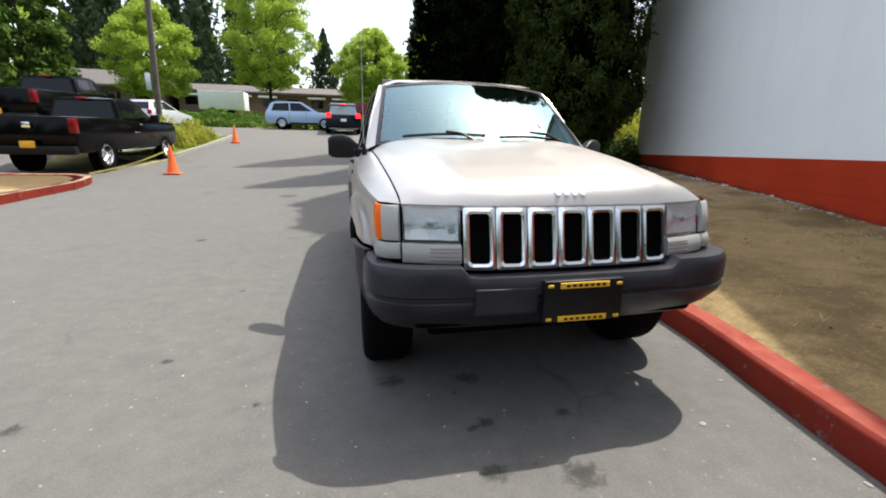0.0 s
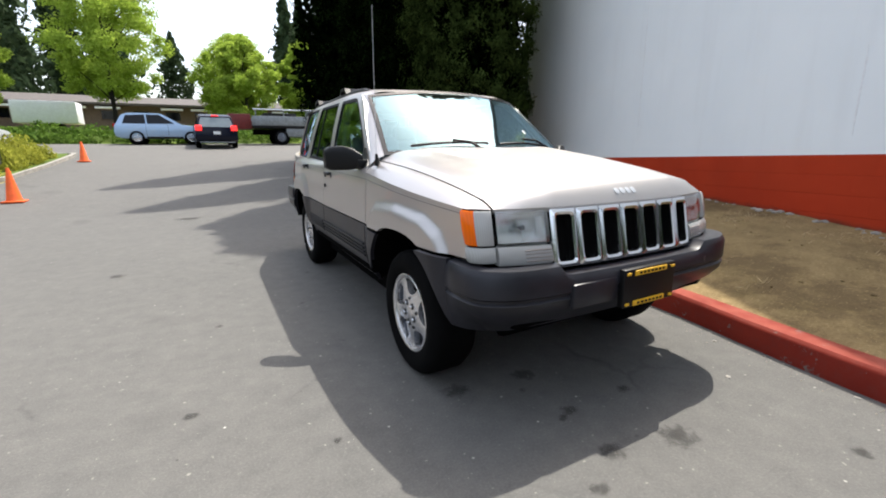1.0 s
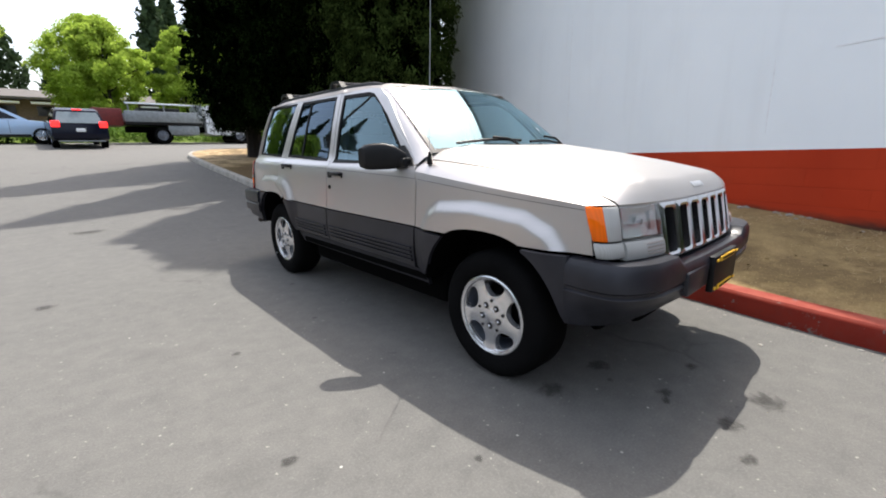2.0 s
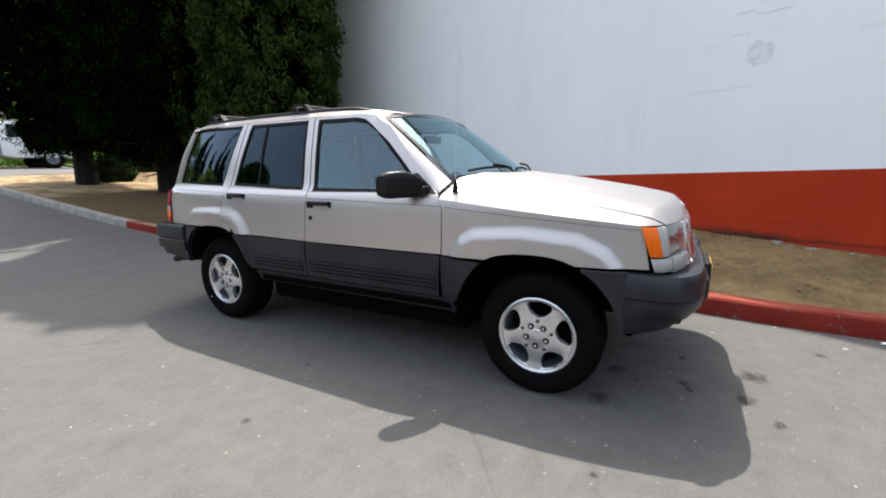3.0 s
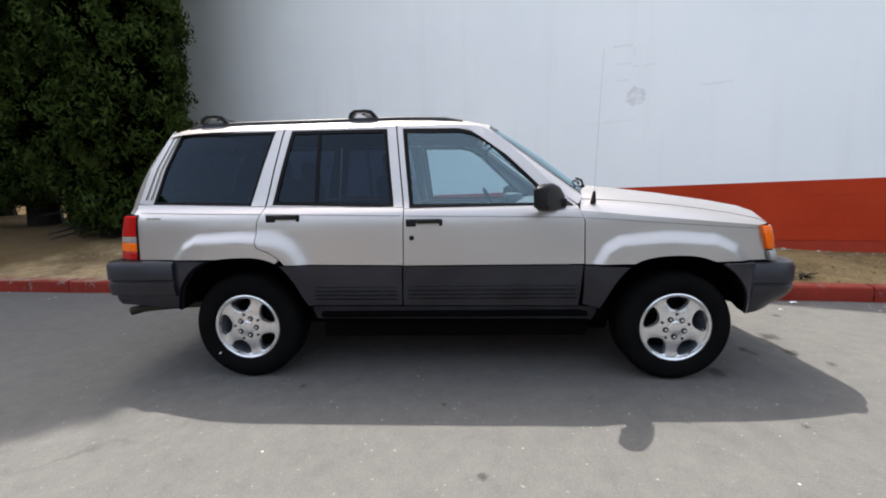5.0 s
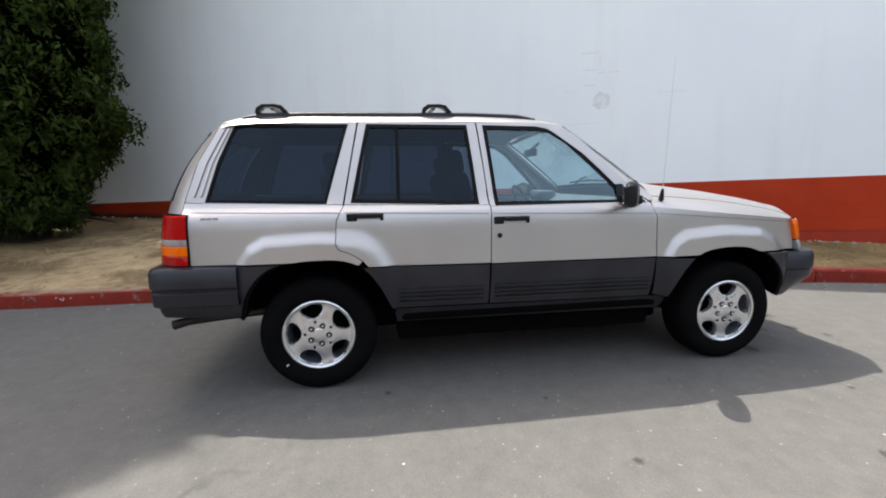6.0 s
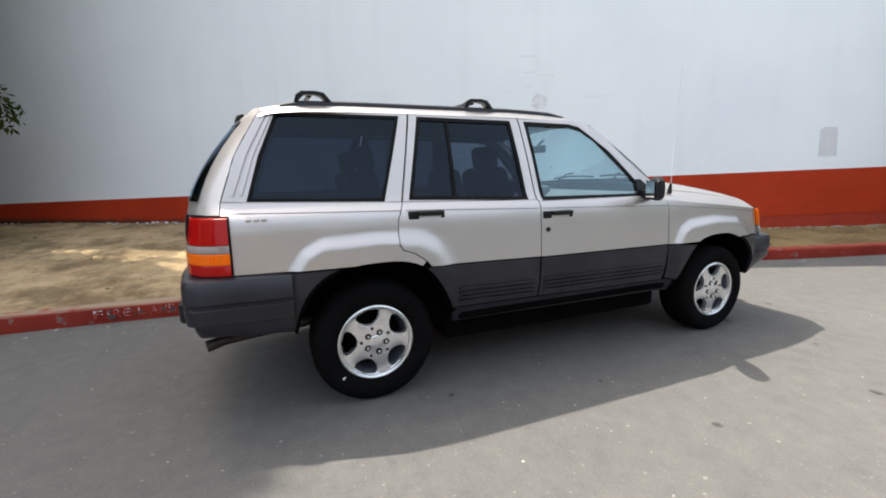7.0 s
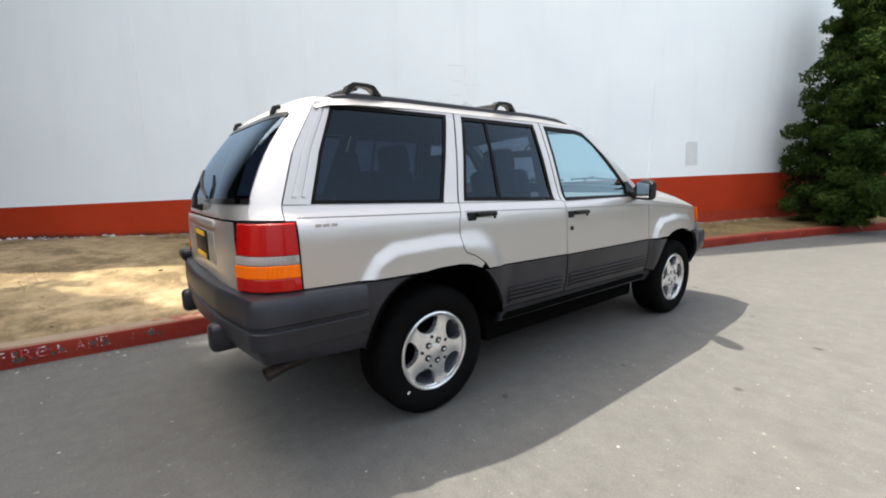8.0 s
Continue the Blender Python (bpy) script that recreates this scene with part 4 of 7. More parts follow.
    for k in range(13):
        t = k / 12
        y, z = 0.598 + (1.285 - 0.598) * t, 1.092 + (1.604 - 1.092) * t
        if t > 0.86:
            z -= 0.012 * ((t - 0.86) / 0.14)
        outer = Vector((s * half_width(y - 0.006, z), y - 0.006, z + 0.004))
        inner = Vector((s * (0.725 - 0.097 * t), 0.56 + 0.545 * t, 1.158 + 0.418 * t))
        mid = (outer + inner) / 2 + Vector((s * 0.012, -0.012, 0.006))
        rows.append([outer - Vector((s * 0.02, 0, 0)), outer, mid, inner, inner - Vector((0, -0.02, 0.02))])
    quads(bm, rows)
    face_out(bm)
    part("windscreen_pillar", bm, M_PAINT, jeep, "", 75)
    # outer handles
    for y0, y1, z, door in ((1.40, 1.622, 1.006, fd), (2.278, 2.49, 1.047, rd)):
        bm = bmesh.new()
        w = half_width((y0 + y1) / 2, z)
        xs = sorted((s * (w - 0.01), s * (w + 0.006)))
        box(bm, (xs[0], y1 - 0.062, z - 0.024), (xs[1], y1, z + 0.022), 0.006)
        box(bm, (xs[0], y0, z - 0.022), (xs[1], y0 + 0.022, z + 0.020), 0.005)
        box(bm, (xs[0], y0 + 0.012, z - 0.004), (xs[1], y1 - 0.05, z + 0.022), 0.005)
        h = part("door_handle", bm, M_BLACK, door, "black plastic pull handle")
        bm = bmesh.new()
        xs = sorted((s * (w + 0.004), s * (w + 0.026)))
        box(bm, (xs[0], y0 + 0.01, z - 0.004), (xs[1], y0 + 0.155, z + 0.02), 0.007)
        part("grip", bm, M_BLACK, h)
    bm = bmesh.new()
    lathe(bm, [(0.0, 0.01), (0.011, 0.01), (0.015, 0.006), (0.015, -0.01)], (s * half_width(1.588, 0.915), 1.588, 0.915), s, 16)
    part("door_lock", bm, M_BLACK, fd)
    # dark pinstripe along the flank
    for y0, y1 in ((-0.47, 0.548), (0.572, 1.625), (1.652, 2.50), (2.525, 3.36)):
        n = 8
        ys = [y0 + (y1 - y0) * k / n for k in range(n + 1)]
        zz = [lerp(y, [(-0.48, 0.925), (0.5, 1.010), (0.6, 1.018), (1.6, 1.045), (2.5, 1.073), (3.4, 1.092)]) for y in ys]
        part("pinstripe", skin([(y, z) for y, z in zip(ys, zz)] + [(y, z + 0.0045) for y, z in reversed(list(zip(ys, zz)))], s, off=0.002, thick=0.003, step=0.3), M_STRIPE, jeep)
    # mirror
    bm = bmesh.new()
    rows = []
    for k in range(9):
        t = k / 8
        x = 0.826 + 0.200 * t
        y0, y1 = 0.672 + 0.140 * t ** 1.1, 0.772 + 0.112 * t ** 0.9
        zb, zt = lerp(t, [(0, 1.082), (0.3, 1.068), (0.85, 1.066), (1, 1.082)]), lerp(t, [(0, 1.168), (0.25, 1.208), (0.5, 1.222), (0.85, 1.218), (1, 1.196)])
        cy, cz, hy, hz = (y0 + y1) / 2, (zb + zt) / 2, (y1 - y0) / 2, (zt - zb) / 2
        rows.append([(s * x, cy + hy * math.copysign(abs(math.cos(a)) ** 0.5, math.cos(a)), cz + hz * math.copysign(abs(math.sin(a)) ** 0.6, math.sin(a))) for a in (2 * math.pi * j / 24 for j in range(24))])
    vs = quads(bm, rows, True)
    bm.faces.new(vs[0]), bm.faces.new(vs[-1])
    face_out(bm)
    mi = part("wing_mirror", bm, M_BLACK, jeep, "black plastic mirror housing", 50)
    bm = bmesh.new()
    box(bm, (min(s * 0.79, s * 0.86), 0.665, 1.078), (max(s * 0.79, s * 0.86), 0.795, 1.135), 0.012)
    part("mirror_arm", bm, M_BLACK, mi)
    part("mirror_sail", skin([(0.62, 1.094), (0.805, 1.094), (0.805, 1.205), (0.765, 1.208)], s, off=0.008, thick=0.014, step=0.06), M_BLACK, mi)
    bm = bmesh.new()
    quads(bm, [[(s * x, y + o, z) for x, y, z in ((0.884, 0.820, 1.088), (1.006, 0.879, 1.090), (1.006, 0.879, 1.192), (0.884, 0.820, 1.200))] for o in (-0.01, 0.004)], True)
    bm.faces.new([bm.verts.new((s * x, y + 0.004, z)) for x, y, z in ((0.884, 0.820, 1.088), (1.006, 0.879, 1.090), (1.006, 0.879, 1.192), (0.884, 0.820, 1.200))])
    face_out(bm)
    part("mirror_glass", bm, M_CHROME, mi)


# bonnet
def front_y(x):
    a = abs(x)
    return lerp(a, [(0, -0.668), (0.30, -0.660), (0.46, -0.640), (0.60, -0.612), (0.70, -0.574), (0.75, -0.535), (0.79, -0.484), (0.9, -0.40)])


def cowl_y(x):
    return 0.375 + 0.21 * (x / 0.75) ** 2


def hood_z(x, y):
    mid = lerp(y, [(-0.72, 1.0), (-0.668, 1.010), (-0.60, 1.032), (-0.54, 1.050), (-0.34, 1.092), (0.0, 1.150), (0.45, 1.212), (0.62, 1.225)])
    edge = lerp(y, [(-0.484, 0.949), (0.13, 1.013), (0.62, 1.063)]) - 0.002
    w = half_width(y, edge) - 0.003
    u = min(1.0, abs(x) / w)
    fall = max(0.0, (u - 0.62) / 0.38)
    dome = 0.010 * (1 if u < 0.58 else max(0, 1 - (u - 0.58) / 0.06))
    return edge + (mid - edge) * (1 - 0.25 * u * u * 0.6 - (1 - 0.15) * fall ** 2.3) * 1.0 + dome - 0.010 if u < 1 else edge


def bonnet_z(x, y, t):
    """The bonnet's skin, with its rounded front lip."""
    z = hood_z(x, y)
    return 0.950 + (z - 0.950) * math.sqrt(t / 0.06) if t < 0.06 else z


def hood_half(y):
    return lerp(y, [(-0.58, 0.698), (0.0, 0.728), (0.6, 0.748)])


bm = bmesh.new()
rows = []
for k in range(37):
    t = (k / 36) ** 1.15
    row = []
    for j in range(45):
        u = -1 + 2 * j / 44
        u = math.copysign(abs(u) ** 0.85, u)
        x = u * 0.70
        y0 = front_y(x)
        y = y0 + (cowl_y(u * 0.748) - y0) * t
        x = u * hood_half(y)
        row.append((x, y, bonnet_z(x, y, t)))
    rows.append(row)
vs = quads(bm, rows)
for f in bm.faces:
    f.normal_update()
    if f.normal.z < 0:
        f.normal_flip()
for ring, way in ((vs[0], Vector((0, 0.012, -0.02))), ([r_[0] for r_ in vs], Vector((0.008, 0, -0.02))), ([r_[-1] for r_ in vs], Vector((-0.008, 0, -0.02)))):
    low = [bm.verts.new(v.co + way) for v in ring]
    for a, b, c, d in zip(ring, ring[1:], low[1:], low):
        bm.faces.new((a, b, c, d))
bonnet = part("bonnet", bm, M_PAINT, jeep, "sun-faded silver bonnet", 50)
for s in (-1, 1):
    bm = bmesh.new()
    rows = []
    for k in range(25):
        t = k / 24
        yo, yi = -0.484 + 1.069 * t, -0.568 + 1.13 * t
        zo = lerp(yo, HOODLINE[::-1])
        xo, xi = half_width(yo, zo), hood_half(yi) + 0.007
        row = [(s * (xi - 0.006), yi, hood_z(xi, yi) - 0.022)]
        for j in range(6):
            f = j / 5
            x, y = xi + (xo - xi) * f, yi + (yo - yi) * f
            zi = hood_z(xi, yi)
            z = zi + (zo - zi) * (f ** 1.6)
            if t < 0.06:
                z = 0.949 + (z - 0.949) * math.sqrt(t / 0.06) if f < 0.99 else z
            row.append((s * x, y, z))
        rows.append(row)
    quads(bm, rows)
    for f in bm.faces:
        f.normal_update()
        if f.normal.z < 0:
            f.normal_flip()
    part("wing_top", bm, M_PAINT, jeep, "", 60)
for k in range(4):
    xc = -0.055 + 0.037 * k
    ring = rounded([(-0.014, -0.012), (0.014, -0.012), (0.014, 0.012), (-0.014, 0.012)], 0.012, 3)
    hollow = [(0.7 * a, 0.7 * b) for a, b in ring]
    bm = bmesh.new()
    vs = quads(bm, [[Vector((xc + a, -0.640 + b - up, bonnet_z(xc + a, -0.640 + b, (0.028 + b) / 1.043) + up)) for a, b in lp] for lp, up in ((ring, -0.002), (ring, 0.002), (hollow, 0.003))], True)
    bm.faces.new(vs[-1])
    face_out(bm)
    part("badge_piece", bm, M_SILVER, bonnet, "small raised silver badge piece")

# cowl under the windscreen
bm = bmesh.new()
quads(bm, [[(x, cowl_y(x) + o, z + 0.035 * (1 - (x / 0.74) ** 2)) for x in [-0.74 + 1.48 * j / 20 for j in range(21)]] for o, z in ((-0.01, 1.150), (0.03, 1.150), (0.10, 1.143))])
face_out(bm)
part("cowl_grille", bm, M_BLACK, jeep)


def screen_point(u, v):
    """Windscreen: u across (-1..1), v up (0..1)."""
    b = Vector((0.726 * u, 0.415 + 0.145 * u * u, 1.178 - 0.02 * u * u))
    t = Vector((0.628 * u, 1.040 + 0.065 * u * u, 1.622 - 0.046 * u * u))
    p = b.lerp(t, v)
    return p + Vector((0, -0.0135, 0.0135)) * math.sin(math.pi * v) * (1 - 0.5 * u * u)


def screen_sheet(u0, u1, v0, v1, lift, nu=24, nv=10):
    bm = bmesh.new()
    quads(bm, [[screen_point(u0 + (u1 - u0) * j / nu, v0 + (v1 - v0) * k / nv) + Vector((0, -lift, lift)) for j in range(nu + 1)] for k in range(nv + 1)])
    for f in bm.faces:
        f.normal_update()
        if f.normal.y > 0:
            f.normal_flip()
    return bm


ws = part("windscreen", screen_sheet(-0.985, 0.985, 0.015, 0.985, 0.0), M_SCREEN, jeep, "clear raked windscreen")
for u0, u1, v0, v1 in ((-1, 1, 0.0, 0.05), (-1, 1, 0.955, 1.0), (-1, -0.962, 0.05, 0.955), (0.962, 1, 0.05, 0.955)):
    part("screen_border", screen_sheet(u0, u1, v0, v1, 0.003, 16, 6), M_FRIT, ws)
bm = bmesh.new()
quads(bm, [[screen_point(0.60 + 0.025 * j, 0.27 + 0.06 * k) + Vector((0, -0.004, 0.004)) for j in range(2)] for k in range(2)])
part("sticker", bm, M_WHITE, ws)
for x0, x1, h0, h1 in ((-0.03, -0.54, 0.10, 0.075), (0.52, 0.06, 0.115, 0.06)):
    bm = bmesh.new()
    a, b = screen_point(x0 / 0.72, 0.02), screen_point((x0 + x1) / 2 / 0.72, h0)
    if x0 < 0:
        a = screen_point(-0.14, -0.02)
    tube(bm, [a + Vector((0, -0.03, 0.02)), (a + b) / 2 + Vector((0, -0.035, 0.045)), b + Vector((0, -0.02, 0.03))], 0.008, 6)
    wp = part("wiper_arm", bm, M_BLACK, jeep)
    bm = bmesh.new()
    tube(bm, [screen_point((x0 + (x1 - x0) * k / 8) / 0.70, h1 + 0.02 * math.sin(math.pi * k / 8)) + Vector((0, -0.014, 0.016)) for k in range(9)], 0.0085, 6)
    part("wiper_blade", bm, M_BLACK, wp)


# roof
def roof_point(x, y):
    fall = lerp(y, [(1.0, -0.085), (1.10, -0.05), (1.25, -0.022), (1.45, -0.008), (1.7, 0), (2.7, 0.0), (3.0, -0.006), (3.14, -0.018), (3.22, -0.042), (3.28, -0.08)])
    u = abs(x) / 0.645
    z = 1.676 - 0.022 * u * u - 0.048 * max(0, (u - 0.78) / 0.22) ** 2
    return z + fall


bm = bmesh.new()
rows = []
for k in range(41):
    t = k / 40
    row = []
    for j in range(33):
        u = -1 + 2 * j / 32
        u = math.copysign(abs(u) ** 0.8, u)
        y0, y1 = 1.042 + 0.065 * u * u, 3.245 - 0.05 * u ** 4
        y = y0 + (y1 - y0) * t
        w = lerp(y, [(1.0, 0.630), (1.12, 0.634), (1.3, 0.642), (1.6, 0.645), (2.9, 0.642), (3.2, 0.625)])
        x = u * w
        row.append((x, y, roof_point(x * 0.645 / w, y)))
    rows.append(row)
quads(bm, rows)
for f in bm.faces:
    f.normal_update()
    if f.normal.z < 0:
        f.normal_flip()
part("roof", bm, M_PAINT, jeep, "", 60)

# roof rack
for s in (-1, 1):
    bm = bmesh.new()
    pts = [(s * 0.545, 1.27 + (3.09 - 1.27) * k / 16, roof_point(0.545, 1.27 + (3.09 - 1.27) * k / 16) + 0.009 - (0.014 if k in (0, 16) else 0)) for k in range(17)]
    rows = [[(x + dx, y, z + dz) for dx, dz in ((-0.02, -0.02), (-0.018, 0.004), (-0.008, 0.010), (0.008, 0.010), (0.018, 0.004), (0.02, -0.02))] for x, y, z in pts]
    vs = quads(bm, rows)
    bm.faces.new(vs[0]), bm.faces.new(list(reversed(vs[-1])))
    face_out(bm)
    part("rack_rail", bm, M_PLASTIC, jeep, "dark grey roof rail")
for yc in (1.93, 2.93):
    zb = roof_point(0.5, yc) + 0.018
    bm = bmesh.new()
    tube(bm, [(-0.50, yc, zb + 0.030), (-0.25, yc, zb + 0.040), (0.25, yc, zb + 0.040), (0.50, yc, zb + 0.030)], 0.013, 8)
    cb = part("rack_crossbar", bm, M_PLASTIC, jeep, "dark roof crossbar on looped feet")
    for s in (-1, 1):
        bm = bmesh.new()
        loop = [(-0.11, 0.0), (-0.07, 0.045), (-0.03, 0.052), (0.045, 0.05), (0.075, 0.03), (0.085, 0.0)]
        rows = []
        for a, (dy, dz) in enumerate(loop):
            w = 0.024
            rows.append([(s * 0.545 - w, yc + dy, zb - 0.008 + dz), (s * 0.545 + w, yc + dy, zb - 0.008 + dz), (s * 0.545 + w, yc + dy * 0.72, zb - 0.008 + max(0, dz - 0.018)), (s * 0.545 - w, yc + dy * 0.72, zb - 0.008 + max(0, dz - 0.018))])
        quads(bm, rows, True)
        face_out(bm)
        part("foot", bm, M_BLACK, cb)

# nose: grille, lamps
def nose(x, z, off=0.0):
    """The nose's plane: leans forward towards its foot."""
    return Vector((x, front_y(x) + 0.012 - 0.052 * (0.95 - z) / 0.25 - off, z))


SEG = 0.928 / 7
for k in range(7):
    x0 = -0.464 + SEG * k
    x1 = x0 + SEG
    bm = bmesh.new()
    out = rounded([(x0 + 0.002, 0.698), (x1 - 0.002, 0.698), (x1 - 0.002, 0.942), (x0 + 0.002, 0.942)], 0.008, 3)
    mid = rounded([(x0 + 0.016, 0.712), (x1 - 0.016, 0.712), (x1 - 0.016, 0.930), (x0 + 0.016, 0.930)], 0.02, 3)
    inn = rounded([(x0 + 0.026, 0.722), (x1 - 0.026, 0.722), (x1 - 0.026, 0.919), (x0 + 0.026, 0.919)], 0.016, 3)
    quads(bm, [[nose(x, z, o) for x, z in lp] for lp, o in ((out, 0.0), (out, 0.014), (mid, 0.024), (inn, 0.018), (inn, -0.04))], True)
    face_out(bm)
    seg = part("grille_bar", bm, M_CHROME, jeep, "chrome surround of a grille slot")
    # black sheet close behind: the slot's dark depth is put into its colour
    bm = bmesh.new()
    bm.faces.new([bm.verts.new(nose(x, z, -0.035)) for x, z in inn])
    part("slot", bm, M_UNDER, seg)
for s in (-1, 1):
    def lamp(name, mat, x0, x1, z0, z1, off, parent, label="", n=8, r=0.008, curve=nose):
        bm = bmesh.new()
        lo = [(x0 + (x1 - x0) * j / n) for j in range(n + 1)]
        rows = []
        for z, o in ((z0, -0.03), (z0, off - 0.006), (z0 + r, off), ((z0 + z1) / 2, off + 0.004), (z1 - r, off), (z1, off - 0.006), (z1, -0.03)):
            rows.append([curve(s * x, z, o) for x in lo])
        vs = quads(bm, rows)
        bm.faces.new([r_[0] for r_ in vs]), bm.faces.new([r_[-1] for r_ in reversed(vs)])
        face_out(bm)
        return part(name, bm, mat, parent, label)

    hl = lamp("headlamp", M_HEADLENS, 0.472, 0.694, 0.803, 0.944, 0.012, jeep, "cloudy clear headlamp")
    bm = bmesh.new()
    rows = []
    for k in range(9):
        row = []
        for j in range(13):
            u, v = -1 + j / 6, -1 + k / 4
            dip = 0.022 * (1 - min(1, abs(u) ** 2.2 * 0.9 + abs(v) ** 2.2 * 0.6))
            row.append(nose(s * (0.583 + 0.104 * u), 0.8735 + 0.064 * v, 0.002 - dip))
        rows.append(row)
    quads(bm, rows)
    part("reflector", bm, M_REFLECT, hl, "bright reflector bowl")
    for u0, u1, v0, v1 in ((-0.35, 0.25, 0.05, 0.4), (-0.5, 0.4, -0.25, -0.05), (-0.9, -0.6, -0.6, 0.6)):
        bm = bmesh.new()
        quads(bm, [[nose(s * (0.583 + 0.104 * u), 0.8735 + 0.064 * v, 0.001) for u in (u0, u1)] for v in (v0, v1)])
        part("reflector_facet", bm, M_REFLECT, hl)
    bm = bmesh.new()
    tube(bm, [nose(s * 0.583, 0.872, -0.016), nose(s * 0.583, 0.872, 0.004)], [0.016, 0.011], 12)
    part("bulb_shield", bm, M_ALLOY_DARK, hl)
    tl = lamp("turn_lamp", M_SMOKE, 0.472, 0.700, 0.722, 0.797, 0.022, jeep, "dusty ribbed clear turn lamp")
    for k in range(4):
        bm = bmesh.new()
        z = 0.736 + 0.0145 * k
        quads(bm, [[nose(s * (0.475 + 0.012 * j), z + dz, 0.0275 + do) for j in range(11)] for dz, do in ((0, -0.004), (0.003, 0.001), (0.006, -0.004))])
        part("lens_rib", bm, M_PINKLENS, tl)

    def corner(xq, z, o):
        """Round the wing's corner: xq runs from the headlamp's edge to the wing."""
        t = max(0.0, min(1.0, (abs(xq) - 0.70) / 0.1))
        x = 0.700 + 0.098 * (1 - (1 - t) ** 1.9)
        y = -0.574 - 0.052 * (0.95 - z) / 0.25 + 0.098 * t ** 1.6 * (1 - 0.3 * (0.95 - z) / 0.25)
        nx, ny = 0.45 + 0.5 * t, -0.88 + 0.75 * t
        return Vector((math.copysign(x + nx * (o - 0.006), xq), y + ny * (o - 0.006), z))

    bm = bmesh.new()
    quads(bm, [[corner(s * (0.70 + 0.0125 * j), z, -0.006) for j in range(9)] for z in (0.728, 0.80, 0.95)])
    part("lamp_backing", bm, M_UNDER, jeep)
    cl = lamp("corner_lamp", M_CLEARLENS, 0.7055, 0.7515, 0.805, 0.944, 0.010, jeep, "clear corner lamp lens", curve=corner, n=6)
    lamp("side_marker", M_AMBER, 0.752, 0.80, 0.805, 0.944, 0.010, jeep, "amber side marker lens", curve=corner, n=6)
    lamp("corner_reflector", M_SMOKE, 0.704, 0.80, 0.735, 0.797, 0.012, jeep, "dusty clear lower corner lens", curve=corner, n=5)


# bumpers
def sweep(path, prof, name, mat, label=""):
    """Carries an (outward, height) outline along a level path, which runs from the right-hand end to the left-hand one."""
    bm = bmesh.new()
    rows = []
    for k, p in enumerate(path):
        a, b = Vector(path[max(k - 1, 0)]), Vector(path[min(k + 1, len(path) - 1)])
        d = (b - a).normalized()
        nrm = Vector((d.y, -d.x))
        pr = prof(p)
        rows.append([(p[0] + nrm.x * o, p[1] + nrm.y * o, z) for o, z in pr])
    vs = quads(bm, rows)
    bm.faces.new(vs[0]), bm.faces.new(list(reversed(vs[-1])))
    face_out(bm)
    return part(name, bm, mat, jeep, label, 40)


def mirrored(half):
    return half + [(-x, y) for x, y in reversed(half[:-1])]


FP = mirrored(rounded([(-0.840, -0.425), (-0.852, -0.53), (-0.830, -0.665), (-0.69, -0.752), (-0.40, -0.776), (-0.20, -0.783), (0.0, -0.784)], 0.09, 5, False))


def front_prof(p):
    a = abs(p[0])
    t = max(0.0, min(1.0, (p[1] + 0.62) / 0.25))      # 0 at the front, 1 at the arch
    top = 0.728 if a > 0.49 else lerp(a, [(0.0, 0.686), (0.45, 0.686), (0.49, 0.728)])
    low = 0.402 + 0.03 * (1 - t)
    back = -0.09 * (1 - t) - 0.03
    return [(-0.10, top - 0.01), (-0.05, top), (-0.012, top - 0.004), (0.004, top - 0.03), (0.006, 0.612), (-0.006, 0.602), (-0.006, 0.592), (0.004, 0.584), (-0.006 * (1 - t), 0.548), (-0.045 * (1 - t), 0.50), (back * 0.75, low + 0.03), (back, low), (back - 0.06, low), (back - 0.06, 0.6)]


for s in (-1, 1):
    end = [p for p in ARCH_F if p[0] < 0 and 0.405 < p[1] < 0.742]
    part("bumper_end", skin(end + [(-0.418, 0.412), (-0.432, 0.412), (-0.432, 0.732), (end[0][0], 0.736)], s, off=0.036, step=0.05), M_PLASTIC, jeep, "dark grey end of the front bumper")
    end = [p for p in ARCH_R if p[0] > 2.7 and 0.46 < p[1] < 0.79]
    part("bumper_end", skin(end + [(3.115, 0.475), (3.115, 0.788), (end[0][0], 0.790)], s, off=-0.006, step=0.05), M_PLASTIC, jeep, "dark grey end of the rear bumper")
front_bumper = sweep(FP, front_prof, "front_bumper", M_PLASTIC, "dark grey moulded front bumper")
for x0, x1, z0, z1 in ((-0.44, -0.175, 0.535, 0.645), (0.20, 0.50, 0.60, 0.66)):
    bm = bmesh.new()
    ym = -0.772 if x0 < 0 else -0.755
    box(bm, (x0, ym - 0.02, z0), (x1, ym + 0.05, z1), 0.012)
    part("bumper_pad", bm, M_PLASTIC, front_bumper)
bm = bmesh.new()
box(bm, (-0.165, -0.812, 0.495), (0.185, -0.78, 0.672), 0.006)
fpl = part("plate_holder", bm, M_BLACK, front_bumper, "black dealer plate holder with yellow strips")
